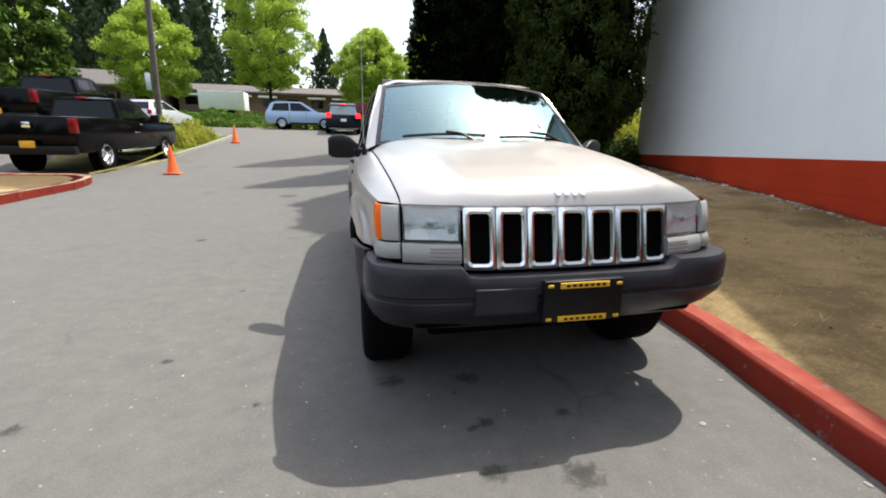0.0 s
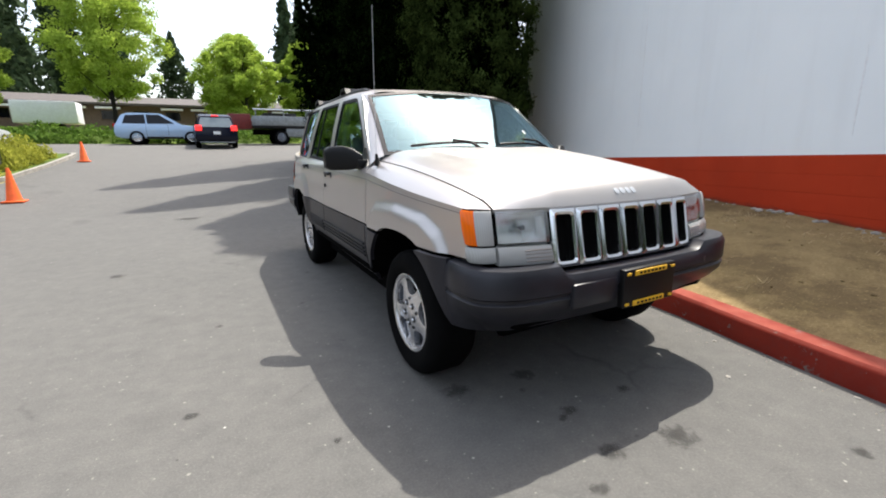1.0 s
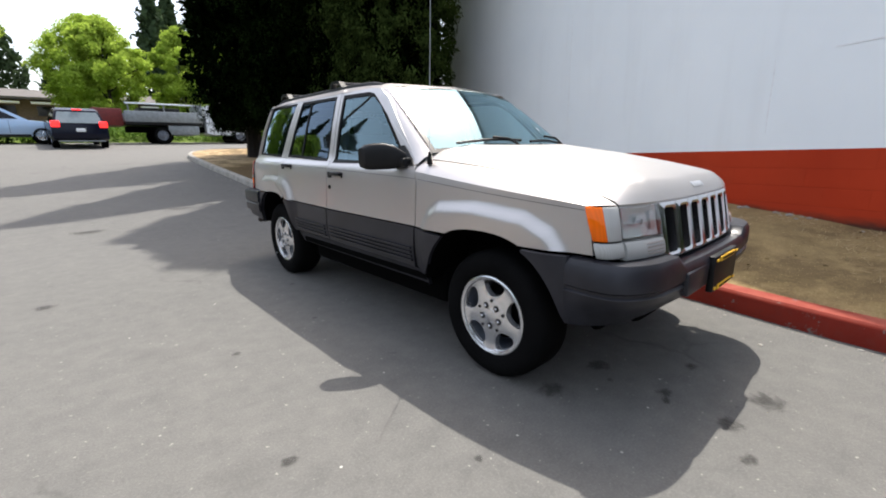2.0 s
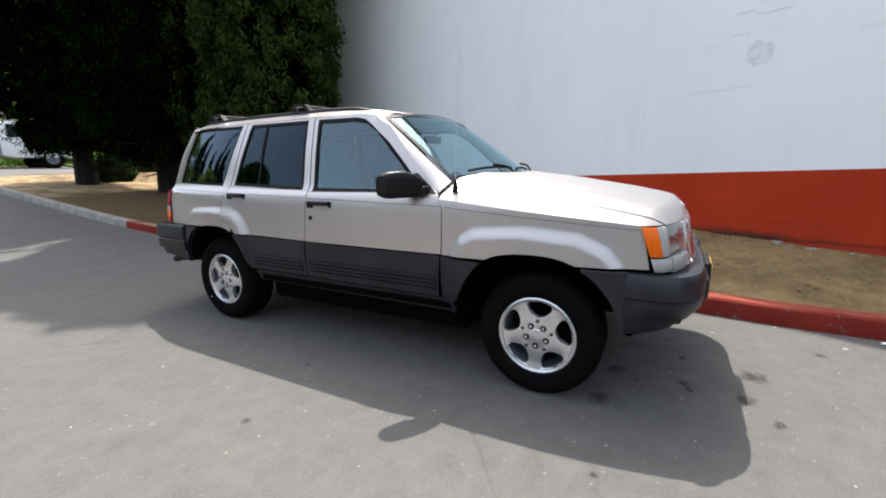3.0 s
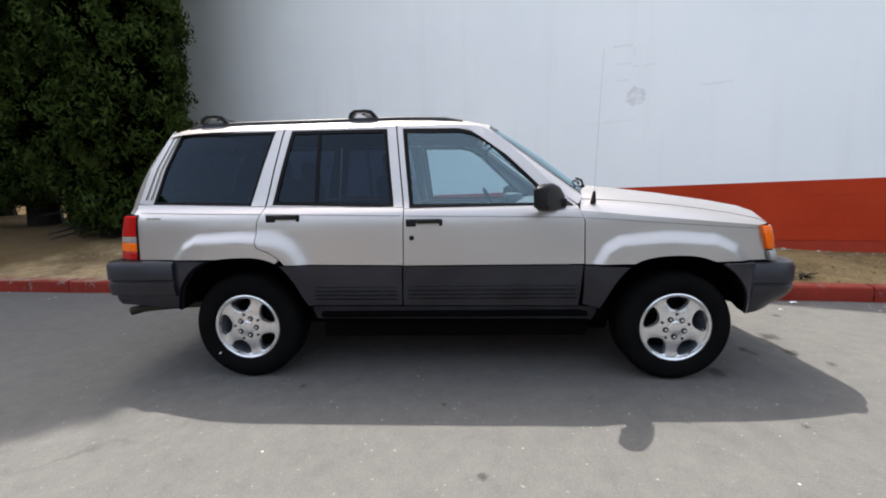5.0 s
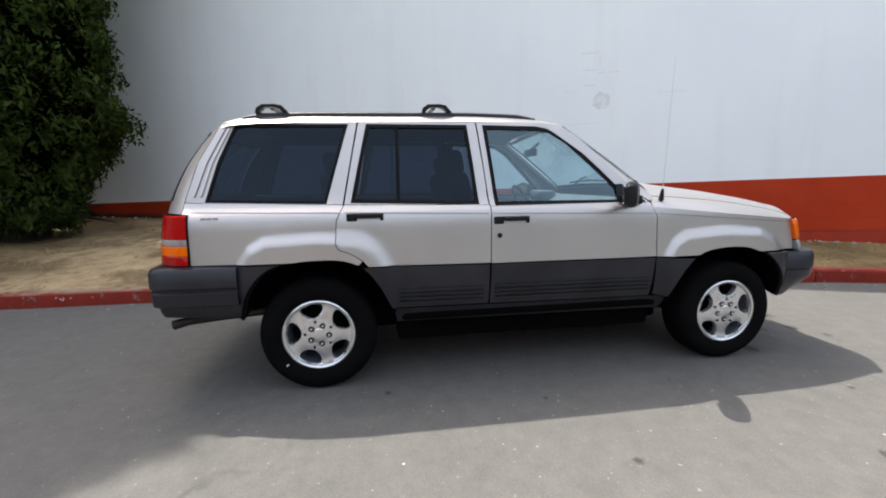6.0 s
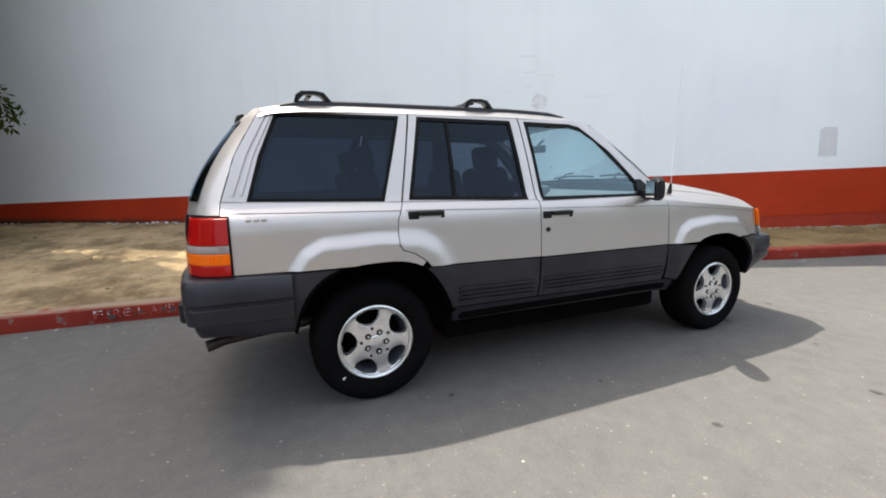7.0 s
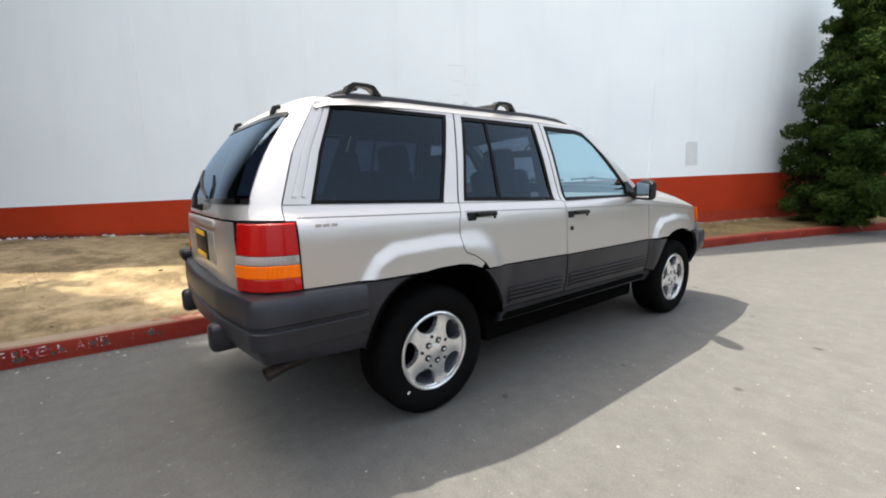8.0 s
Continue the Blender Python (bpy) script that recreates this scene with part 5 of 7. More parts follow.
for z0, z1 in ((0.640, 0.664), (0.500, 0.524)):
    bm = bmesh.new()
    box(bm, (-0.10, -0.817, z0), (0.115, -0.811, z1), 0.002)
    yl = part("plate_strip", bm, M_YELLOW, fpl, "yellow strip with dark bars")
    for k in range(7):
        bm = bmesh.new()
        x = -0.075 + 0.026 * k
        box(bm, (x, -0.8195, z0 + 0.007), (x + 0.015, -0.8165, z1 - 0.007))
        part("print_bar", bm, M_BLACK, yl)
    for x in (-0.14, 0.16):
        bm = bmesh.new()
        box(bm, (x - 0.012, -0.818, z0 + 0.006), (x + 0.012, -0.811, z1 - 0.006), 0.002)
        part("plate_screw", bm, M_YELLOW, fpl)

RP = mirrored(rounded([(-0.866, 3.108), (-0.864, 3.25), (-0.848, 3.545), (-0.805, 3.592), (-0.45, 3.640), (0.0, 3.658)], 0.035, 5, False))
RP = [(-x, y) for x, y in RP]


def rear_prof(p):
    t = max(0.0, min(1.0, (3.5 - p[1]) / 0.45))
    low = 0.475 + 0.030 * (1 - t)
    return [(-0.12, 0.788), (-0.04, 0.792), (-0.008, 0.786), (0.006, 0.765), (0.008, 0.678), (-0.006, 0.668), (-0.006, 0.660), (0.006, 0.650), (0.0, 0.575), (-0.03, 0.565), (-0.03, 0.556), (-0.034, low + 0.03), (-0.048, low), (-0.14, low), (-0.14, 0.7)]


rear_bumper = sweep(RP, rear_prof, "rear_bumper", M_PLASTIC, "dark grey moulded rear bumper")
for x in (-0.42, 0.42):
    bm = bmesh.new()
    box(bm, (x - 0.05, 3.54, 0.485), (x + 0.05, 3.685, 0.615), 0.028, 3)
    part("bumper_guard", bm, M_PLASTIC, rear_bumper)
# added block that stands for the bumper's raised far corner
bm = bmesh.new()
box(bm, (0.58, 3.545, 0.76), (0.76, 3.64, 0.83), 0.025, 3)
part("far_corner_pad", bm, M_BLACK, rear_bumper)

# tail: corner lamps, tailgate
TAILC = [(0.0, 3.378, 1.0, 0.0), (0.35, 3.44, 0.97, 0.25), (0.62, 3.505, 0.85, 0.55), (0.82, 3.552, 0.55, 0.85), (1.0, 3.575, 0.15, 1.0)]


def tail_point(s, t, z, off=0.0):
    x0 = half_width(3.378, z)
    px = lerp(t, [(0.0, x0), (0.35, x0 - 0.012), (0.62, x0 - 0.045), (0.82, x0 - 0.10), (1.0, x0 - 0.17)])
    py = lerp(t, [(a, b) for a, b, _, _ in TAILC])
    nx = lerp(t, [(a, c) for a, _, c, _ in TAILC])
    ny = lerp(t, [(a, d) for a, _, _, d in TAILC])
    lean = -0.03 * max(0, (z - 0.9) / 0.2) * t
    return Vector((s * (px + nx * off), py + ny * off + lean, z))


for s in (-1, 1):
    part("lamp_gasket", skin([(3.368, 0.796), (3.381, 0.796), (3.381, 1.083), (3.368, 1.083)], s, off=0.005, thick=0.02), M_SEAL, jeep)
    tail = None
    for nm, z0, z1, mat, lab in (("tail_lamp", 0.945, 1.076, M_REDLENS, "tail lamp of red, clear and amber bands"), ("reverse_band", 0.906, 0.9445, M_PINKLENS, "clear reversing lens"), ("indicator_band", 0.8505, 0.9055, M_AMBER, "amber indicator lens"), ("lower_band", 0.797, 0.850, M_REDLENS, "red lower lens")):
        bm = bmesh.new()
        rows = []
        for z, o in ((z0, -0.02), (z0, 0.010), (z0 + 0.004, 0.013), (z1 - 0.004, 0.013), (z1, 0.010), (z1, -0.02)):
            rows.append([tail_point(s, t / 16, z, o) for t in range(0, 17)])
        vs = quads(bm, rows)
        bm.faces.new([r_[0] for r_ in vs]), bm.faces.new([r_[-1] for r_ in reversed(vs)])
        face_out(bm)
        if tail is None:
            tail = part(nm, bm, mat, jeep, lab)
        else:
            part(nm, bm, mat, tail, lab)
    bm = bmesh.new()
    quads(bm, [[tail_point(s, t / 16, z, 0.002) for t in range(0, 17)] for z in (0.79, 1.084)])
    part("lamp_housing", bm, M_BLACK, tail)


def gate_point(u, z):
    yc = lerp(z, [(0.78, 3.600), (1.0, 3.602), (1.10, 3.595), (1.14, 3.588), (1.22, 3.558), (1.30, 3.518), (1.40, 3.452), (1.50, 3.374), (1.58, 3.298), (1.63, 3.235)])
    cut = lerp(z, [(0.78, 3.46), (1.08, 3.412), (1.15, 3.406), (1.38, 3.328), (1.58, 3.210), (1.63, 3.175)])
    w = half_width(min(cut, 3.42), z) - 0.003 if z > 1.085 else half_width(3.378, z) - 0.165
    if z < 1.085:
        cut = yc - 0.022
    return Vector((u * w, yc - (yc - cut) * abs(u) ** 6.0, z))


def gate_sheet(us, zs, off=0.0, skip=None):
    bm = bmesh.new()
    pts = [[gate_point(u, z) + Vector((0, off, off * 0.5)) for u in us] for z in zs]
    vs = [[bm.verts.new(p) for p in r] for r in pts]
    for k in range(len(zs) - 1):
        for j in range(len(us) - 1):
            if skip and skip((us[j] + us[j + 1]) / 2, (zs[k] + zs[k + 1]) / 2):
                continue
            bm.faces.new((vs[k][j], vs[k][j + 1], vs[k + 1][j + 1], vs[k + 1][j]))
    for f in bm.faces:
        f.normal_update()
        if f.normal.y < 0:
            f.normal_flip()
    return bm


US = sorted(set([-1 + 2 * j / 30 for j in range(31)] + [-0.97, 0.97, -0.86, 0.86]))
gate = part("tailgate", gate_sheet(US, [0.785, 0.80, 0.85, 0.92, 1.0, 1.05, 1.08]), M_PAINT, jeep, "silver tailgate with a dark glass window")
part("upper_gate", gate_sheet(US, [1.088, 1.10, 1.13, 1.155, 1.21, 1.26, 1.31, 1.36, 1.41, 1.46, 1.51, 1.555, 1.58, 1.60, 1.625], skip=lambda u, z: abs(u) < 0.86 and 1.155 < z < 1.555), M_PAINT, gate)
part("tailgate_window", gate_sheet([-0.862 + 1.724 * j / 20 for j in range(21)], [1.153, 1.21, 1.26, 1.31, 1.36, 1.41, 1.46, 1.51, 1.557], 0.004), M_PRIVACY, gate, "dark tailgate glass")
for u0, u1, z0, z1 in ((-0.87, 0.87, 1.15, 1.172), (-0.87, 0.87, 1.535, 1.56)):
    part("window_border", gate_sheet([u0 + (u1 - u0) * j / 12 for j in range(13)], [z0 + (z1 - z0) * j / 4 for j in range(5)], 0.007), M_FRIT, gate)
for u in (-0.62, 0.62):
    p = gate_point(u, 1.585)
    bm = bmesh.new()
    tube(bm, [p + Vector((0, -0.015, 0.022)), p + Vector((0, 0.012, 0.012)), p + Vector((0, 0.022, -0.012)), p + Vector((0, 0.036, -0.06))], [0.010, 0.013, 0.013, 0.006], 8)
    part("window_hinge", bm, M_BLACK, gate)
bm = bmesh.new()
tube(bm, [(0.0, 3.585, 1.125), (0.0, 3.625, 1.135), (0.01, 3.615, 1.19), (0.03, 3.575, 1.27)], [0.022, 0.018, 0.011, 0.007], 8)
rear_wiper = part("rear_wiper", bm, M_BLACK, gate)
bm = bmesh.new()
tube(bm, [(-0.16, 3.590, 1.18), (-0.06, 3.590, 1.225), (0.03, 3.575, 1.27), (0.12, 3.545, 1.315)], [0.006, 0.009, 0.010, 0.006], 6)
part("wiper_blade", bm, M_BLACK, rear_wiper)
bm = bmesh.new()
box(bm, (-0.30, 3.588, 0.86), (0.30, 3.606, 1.02), 0.006)
pl = part("plate_recess", bm, M_PAINT, gate, "number plate recess with a dealer plate")
bm = bmesh.new()
box(bm, (-0.155, 3.604, 0.865), (0.155, 3.611, 1.015), 0.003)
part("plate", bm, M_BLACK, pl, "dark dealer plate with yellow strips")
for z0, z1 in ((0.872, 0.895), (0.985, 1.008)):
    bm = bmesh.new()
    box(bm, (-0.12, 3.6105, z0), (0.12, 3.6145, z1))
    part("plate_bar", bm, M_YELLOW, pl)
bm = bmesh.new()
box(bm, (-0.34, 3.585, 1.04), (0.34, 3.612, 1.075), 0.008)
part("plate_lamp_bar", bm, M_PAINT, gate)
for k in range(3):
    bm = bmesh.new()
    y = 3.20 + 0.035 * k
    x = half_width(y, 1.06)
    box(bm, (-x - 0.004, y, 1.052), (-x + 0.004, y + 0.026, 1.066), 0.001)
    part("badge_bar", bm, M_PAINT, jeep)

# wheels
def wheel(s, y, zc, out):
    x = s * out
    c = (x, y, zc)
    bm = bmesh.new()
    R = zc + 0.002
    lathe(bm, [(0.203, -0.20), (0.205, -0.012), (0.214, 0.002), (0.235, 0.014), (0.272, 0.022), (0.300, 0.018), (R - 0.020, 0.006), (R - 0.006, -0.012), (R, -0.035), (R, -0.185), (R - 0.02, -0.22), (0.25, -0.235), (0.203, -0.20)], c, s, 64)
    face_out(bm)
    tyre = part("tyre", bm, M_RUBBER, jeep, "black road tyre", 50)
    bm = bmesh.new()
    lathe(bm, [(0.212, -0.004), (0.213, 0.006), (0.206, 0.009), (0.195, 0.004), (0.190, -0.02), (0.188, -0.03)], c, s, 64)
    face_out(bm)
    rim = part("rim", bm, M_ALLOY, tyre, "five-spoke polished alloy rim", 40)
    bm = bmesh.new()
    lathe(bm, [(0.188, -0.025), (0.184, -0.07), (0.178, -0.11), (0.176, -0.19)], c, s, 48)
    part("barrel", bm, M_ALLOY_DARK, rim)
    # black backing cup, with the shade behind the spokes put into its colour
    bm = bmesh.new()
    lathe(bm, [(0.0, -0.085), (0.145, -0.085), (0.15, -0.10), (0.15, -0.17), (0.20, -0.19)], c, s, 40)
    part("spoke_backing", bm, M_UNDER, rim)
    # spokes: five webs between rounded windows
    bm = bmesh.new()
    RS = [0.085, 0.098, 0.103, 0.108, 0.112, 0.118, 0.130, 0.148, 0.164, 0.176, 0.184, 0.189, 0.192]
    for k in range(5):
        mid = 2 * math.pi * (k + 0.25) / 5 + (0.39 if y > 1 else 0.7)
        rows = []
        for r in RS:
            wide = lerp(r, [(0.085, 36), (0.103, 36), (0.108, 26), (0.118, 20.0), (0.130, 16.0), (0.148, 13.0), (0.164, 12.2), (0.176, 13.0), (0.184, 15.0), (0.189, 20), (0.192, 36)])
            dep = lerp(r, [(0.085, 0.0), (0.12, -0.004), (0.16, -0.010), (0.192, -0.004)])
            row = []
            for j in range(9):
                u = -1 + j / 4
                a = mid + radians(wide) * u
                row.append((x + s * (dep - 0.003 * u * u), y + r * math.cos(a), zc + r * math.sin(a)))
            rows.append(row)
        vs = quads(bm, rows)
        for side in (0, -1):
            lo = [bm.verts.new(v.co - Vector((s * 0.035, 0, 0))) for v in [r_[side] for r_ in vs]]
            for a, b, c_, d in zip([r_[side] for r_ in vs], [r_[side] for r_ in vs][1:], lo[1:], lo):
                bm.faces.new((a, b, c_, d))
    face_out(bm)
    part("spokes", bm, M_ALLOY, rim, "", 40)
    bm = bmesh.new()
    lathe(bm, [(0.087, -0.035), (0.087, 0.0), (0.040, 0.001), (0.036, 0.003), (0.030, 0.005), (0.0, 0.006)], c, s, 40)
    face_out(bm)
    part("hub_cap", bm, M_ALLOY, rim)
    for k in range(5):
        a = 2 * math.pi * (k + 0.25) / 5 + (0.39 if y > 1 else 0.7)
        for rr, r0, da in ((0.058, 0.0175, 0.0), (0.083, 0.0085, math.pi / 5)):
            bm = bmesh.new()
            lathe(bm, [(0.0, 0.004), (r0 * 0.55, 0.005), (r0, 0.003), (r0, -0.01)], (x, y + rr * math.cos(a + da), zc + rr * math.sin(a + da)), s, 12)
            face_out(bm)
            hole = part("nut_hole" if da == 0 else "rivet", bm, M_BLACK, rim)
            if da == 0:
                bm = bmesh.new()
                lathe(bm, [(0.0, 0.012), (0.006, 0.012), (0.0085, 0.008), (0.0085, -0.005)], (x, y + rr * math.cos(a), zc + rr * math.sin(a)), s, 6)
                face_out(bm)
                part("wheel_nut", bm, M_ALLOY, rim)
    if y > 1:
        bm = bmesh.new()
        a = radians(318)
        box(bm, (-0.009, -0.0035, -0.001), (0.009, 0.0035, 0.001))
        bm.transform(Matrix.Translation((x + s * 0.022, y + 0.255 * math.cos(a), zc + 0.255 * math.sin(a))) @ Matrix.Rotation(a + 1.57, 4, "X") @ Matrix.Rotation(radians(90), 4, "Y"))
        part("tyre_mark", bm, M_WHITE, tyre)


for s in (-1, 1):
    wheel(s, 0.0, JF, 0.83)
    wheel(s, 2.69, JR, 0.80)

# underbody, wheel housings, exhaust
# boxes for the unseen underside, several added only to keep light out below
for nm, lo, hi in (("floor_pan", (-0.70, 0.48, 0.235), (0.70, 2.22, 0.52)), ("engine_bay", (-0.54, -0.56, 0.42), (0.54, 0.49, 0.93)), ("gearbox", (-0.30, -0.20, 0.27), (0.30, 0.60, 0.5)), ("load_floor", (-0.54, 2.2, 0.45), (0.54, 3.46, 0.90)), ("front_axle", (-0.66, -0.05, 0.27), (0.66, 0.05, 0.38)), ("rear_axle", (-0.66, 2.63, 0.27), (0.66, 2.75, 0.40)), ("nose_backing", (-0.70, -0.57, 0.60), (0.70, -0.46, 0.93)), ("bumper_light_stop", (-0.56, -0.46, 0.30), (0.56, -0.40, 0.50)), ("chassis_rail", (-0.60, -0.30, 0.30), (-0.48, 2.95, 0.46)), ("chassis_rail", (0.48, -0.30, 0.30), (0.60, 2.95, 0.46)), ("fuel_tank", (-0.40, 2.9, 0.36), (0.45, 3.35, 0.48)), ("crossmember", (-0.52, 0.30, 0.22), (0.52, 0.62, 0.40)), ("sill_light_stop", (-0.825, 0.50, 0.40), (-0.66, 2.20, 0.50)), ("sill_light_stop", (0.66, 0.50, 0.40), (0.825, 2.20, 0.50)), ("front_light_stop", (-0.66, -0.68, 0.44), (0.66, -0.40, 0.58)), ("rear_light_stop", (-0.70, 3.10, 0.50), (0.70, 3.50, 0.60))):
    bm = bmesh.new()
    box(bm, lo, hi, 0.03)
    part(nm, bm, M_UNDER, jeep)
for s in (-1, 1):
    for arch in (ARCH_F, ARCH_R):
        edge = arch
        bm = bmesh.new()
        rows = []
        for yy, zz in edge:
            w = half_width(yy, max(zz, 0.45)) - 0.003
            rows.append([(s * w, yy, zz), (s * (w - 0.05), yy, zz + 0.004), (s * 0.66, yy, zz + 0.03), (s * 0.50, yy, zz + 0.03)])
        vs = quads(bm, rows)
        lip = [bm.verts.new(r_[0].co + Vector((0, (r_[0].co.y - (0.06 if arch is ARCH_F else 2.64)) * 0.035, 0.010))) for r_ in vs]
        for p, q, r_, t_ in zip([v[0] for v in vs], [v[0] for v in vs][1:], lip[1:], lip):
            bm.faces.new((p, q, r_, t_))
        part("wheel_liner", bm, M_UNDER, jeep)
bm = bmesh.new()
tube(bm, [(-0.50, 2.85, 0.48), (-0.62, 3.05, 0.458), (-0.68, 3.30, 0.456), (-0.71, 3.45, 0.450), (-0.72, 3.53, 0.434)], [0.022, 0.024, 0.024, 0.025, 0.030], 14, False)
part("exhaust_pipe", bm, plain("rusty_steel", (0.035, 0.026, 0.022), 0.6, 0.6, 0.3, 18), jeep, "rusty exhaust tailpipe")

# aerial
bm = bmesh.new()
tube(bm, [(-0.795, 0.50, 1.10), (-0.797, 0.497, 1.145), (-0.80, 0.495, 1.17)], [0.018, 0.012, 0.007], 10)
an = part("aerial_base", bm, M_BLACK, jeep)
bm = bmesh.new()
tube(bm, [(-0.80, 0.495, 1.165), (-0.80, 0.48, 1.57), (-0.80, 0.462, 1.97)], [0.0018, 0.0015, 0.0011], 6)
part("aerial_mast", bm, M_SILVER, an)


# cabin
def seat(xc, yc, w, name="front_seat"):
    bm = bmesh.new()
    box(bm, (xc - w, yc - 0.25, 0.62), (xc + w, yc + 0.25, 0.80), 0.05, 3)
    st = part(name, bm, M_TRIM, jeep, "grey cloth seat")
    bm = bmesh.new()
    box(bm, (xc - w, -0.07, 0.0), (xc + w, 0.07, 0.58), 0.055, 3)
    bm.transform(Matrix.Translation((0, yc + 0.24, 0.74)) @ Matrix.Rotation(radians(-14), 4, "X"))
    part("backrest", bm, M_TRIM, st)
    n = 1 if w < 0.4 else 2
    for k in range(n):
        cx = xc if n == 1 else xc + (-0.31 + 0.62 * k)
        bm = bmesh.new()
        box(bm, (cx - 0.13, -0.045, 0.60), (cx + 0.13, 0.045, 0.76), 0.04, 3)
        bm.transform(Matrix.Translation((0, yc + 0.24, 0.70)) @ Matrix.Rotation(radians(-10), 4, "X"))
        part("headrest", bm, M_TRIM, st)


for xc in (-0.37, 0.37):
    seat(xc, 1.42, 0.25)
seat(0.0, 2.25, 0.47, "rear_bench")
bm = bmesh.new()
rows = []
for k in range(9):
    x = -0.70 + 1.4 * k / 8
    rows.append([(x, 0.52, 1.10), (x, 0.66, 1.115), (x, 0.80, 1.10), (x, 0.90, 1.04), (x, 0.92, 0.92), (x, 0.84, 0.80)])
quads(bm, rows)
face_out(bm)
dash = part("dashboard", bm, M_DASH, jeep, "grey dashboard", 50)
bm = bmesh.new()
box(bm, (0.22, 0.78, 1.06), (0.55, 0.92, 1.15), 0.03)
part("instrument_hood", bm, M_DASH, dash)
bm = bmesh.new()
c = Matrix.Translation((0.385, 1.02, 1.03)) @ Matrix.Rotation(radians(62), 4, "X")
tube(bm, [c @ Vector((0.18 * math.cos(a), 0.18 * math.sin(a), 0)) for a in (2 * math.pi * k / 28 for k in range(29))], 0.014, 8)
for a in (0.3, math.pi - 0.3, -math.pi / 2):
    tube(bm, [c @ Vector((0, 0, -0.02)), c @ Vector((0.175 * math.cos(a), 0.175 * math.sin(a), 0))], 0.016, 6)
part("steering_wheel", bm, M_BLACK, jeep)
bm = bmesh.new()
box(bm, (-0.12, 1.085, 1.425), (0.12, 1.115, 1.485), 0.012)
rv = part("rear_view_mirror", bm, M_BLACK, jeep)
bm = bmesh.new()
tube(bm, [(0, 1.10, 1.475), (0, 1.03, 1.53)], 0.009, 6)
part("mirror_stalk", bm, M_BLACK, rv)
for s in (-1, 1):
    bm = bmesh.new()
    xs = sorted((s * 0.765, s * 0.80))
    box(bm, (xs[0], 0.62, 0.5), (xs[1], 2.16, 1.075), 0.01)
    part("door_lining", bm, M_TRIM, jeep)
    bm = bmesh.new()
    tube(bm, [(s * 0.585, 1.69, 1.58), (s * 0.69, 1.665, 1.1)], 0.032, 8)
    part("pillar_lining", bm, M_TRIM, jeep)
bm = bmesh.new()
quads(bm, [[(x, y, roof_point(x, y) - 0.035) for x in (-0.6, -0.3, 0, 0.3, 0.6)] for y in (1.15, 1.5, 2.0, 2.5, 3.1)])
part("headlining", bm, M_TRIM, jeep)

# ---- trees and plants ----
def leaf_mesh(name, spots, size, rng, slim=0.55, droop=0.0, out=None):
    """Many small leaves as one mesh: spots (n, 3); out: directions that the leaves face, roughly."""
    n = len(spots)
    d = rng.normal(size=(n, 3))
    if out is not None:
        d = d * 0.75 + out
    d /= np.linalg.norm(d, axis=1, keepdims=True) + 1e-9
    r = rng.normal(size=(n, 3))
    u = np.cross(d, r)
    u /= np.linalg.norm(u, axis=1, keepdims=True) + 1e-9
    u[:, 2] -= droop
    w = np.cross(d, u)
    s = size * rng.uniform(0.6, 1.4, size=(n, 1))
    v = np.empty((n, 4, 3))
    v[:, 0], v[:, 2] = spots - u * s, spots + u * s
    v[:, 1], v[:, 3] = spots + w * s * slim, spots - w * s * slim
    me = bpy.data.meshes.new(name)
    me.vertices.add(4 * n)
    me.vertices.foreach_set("co", v.astype(np.float32).ravel())
    me.loops.add(4 * n)
    me.loops.foreach_set("vertex_index", np.arange(4 * n, dtype=np.int32))
    me.polygons.add(n)
    me.polygons.foreach_set("loop_start", np.arange(0, 4 * n, 4, dtype=np.int32))
    me.polygons.foreach_set("loop_total", np.full(n, 4, dtype=np.int32))
    me.update(calc_edges=True)
    return me


def trunk_mesh(base, height, r0, rng, lean=0.02, limbs=(), n=9):
    bm = bmesh.new()
    pts, rs = [], []
    for k in range(9):
        t = k / 8
        pts.append(Vector(base) + Vector((lean * height * t + 0.05 * math.sin(4 * t + base[0]), 0.05 * math.cos(5 * t), height * t - 0.1 * (k == 0))))
        rs.append(r0 * (1.35 if k == 0 else 1) * (1 - 0.85 * t) + 0.012)
    tube(bm, pts, rs, n)
    for a, b, r in limbs:
        a, b = Vector(a), Vector(b)
        tube(bm, [a, a.lerp(b, 0.5) + Vector((0, 0, 0.04 * (b - a).length)), b], [r, r * 0.7, r * 0.25], 6)
    return bm


def ball(rng, n):
    """Even points in a unit ball."""
    d = rng.normal(size=(n, 3))
    d /= np.linalg.norm(d, axis=1, keepdims=True)
    return d * rng.uniform(0, 1, (n, 1)) ** 0.3


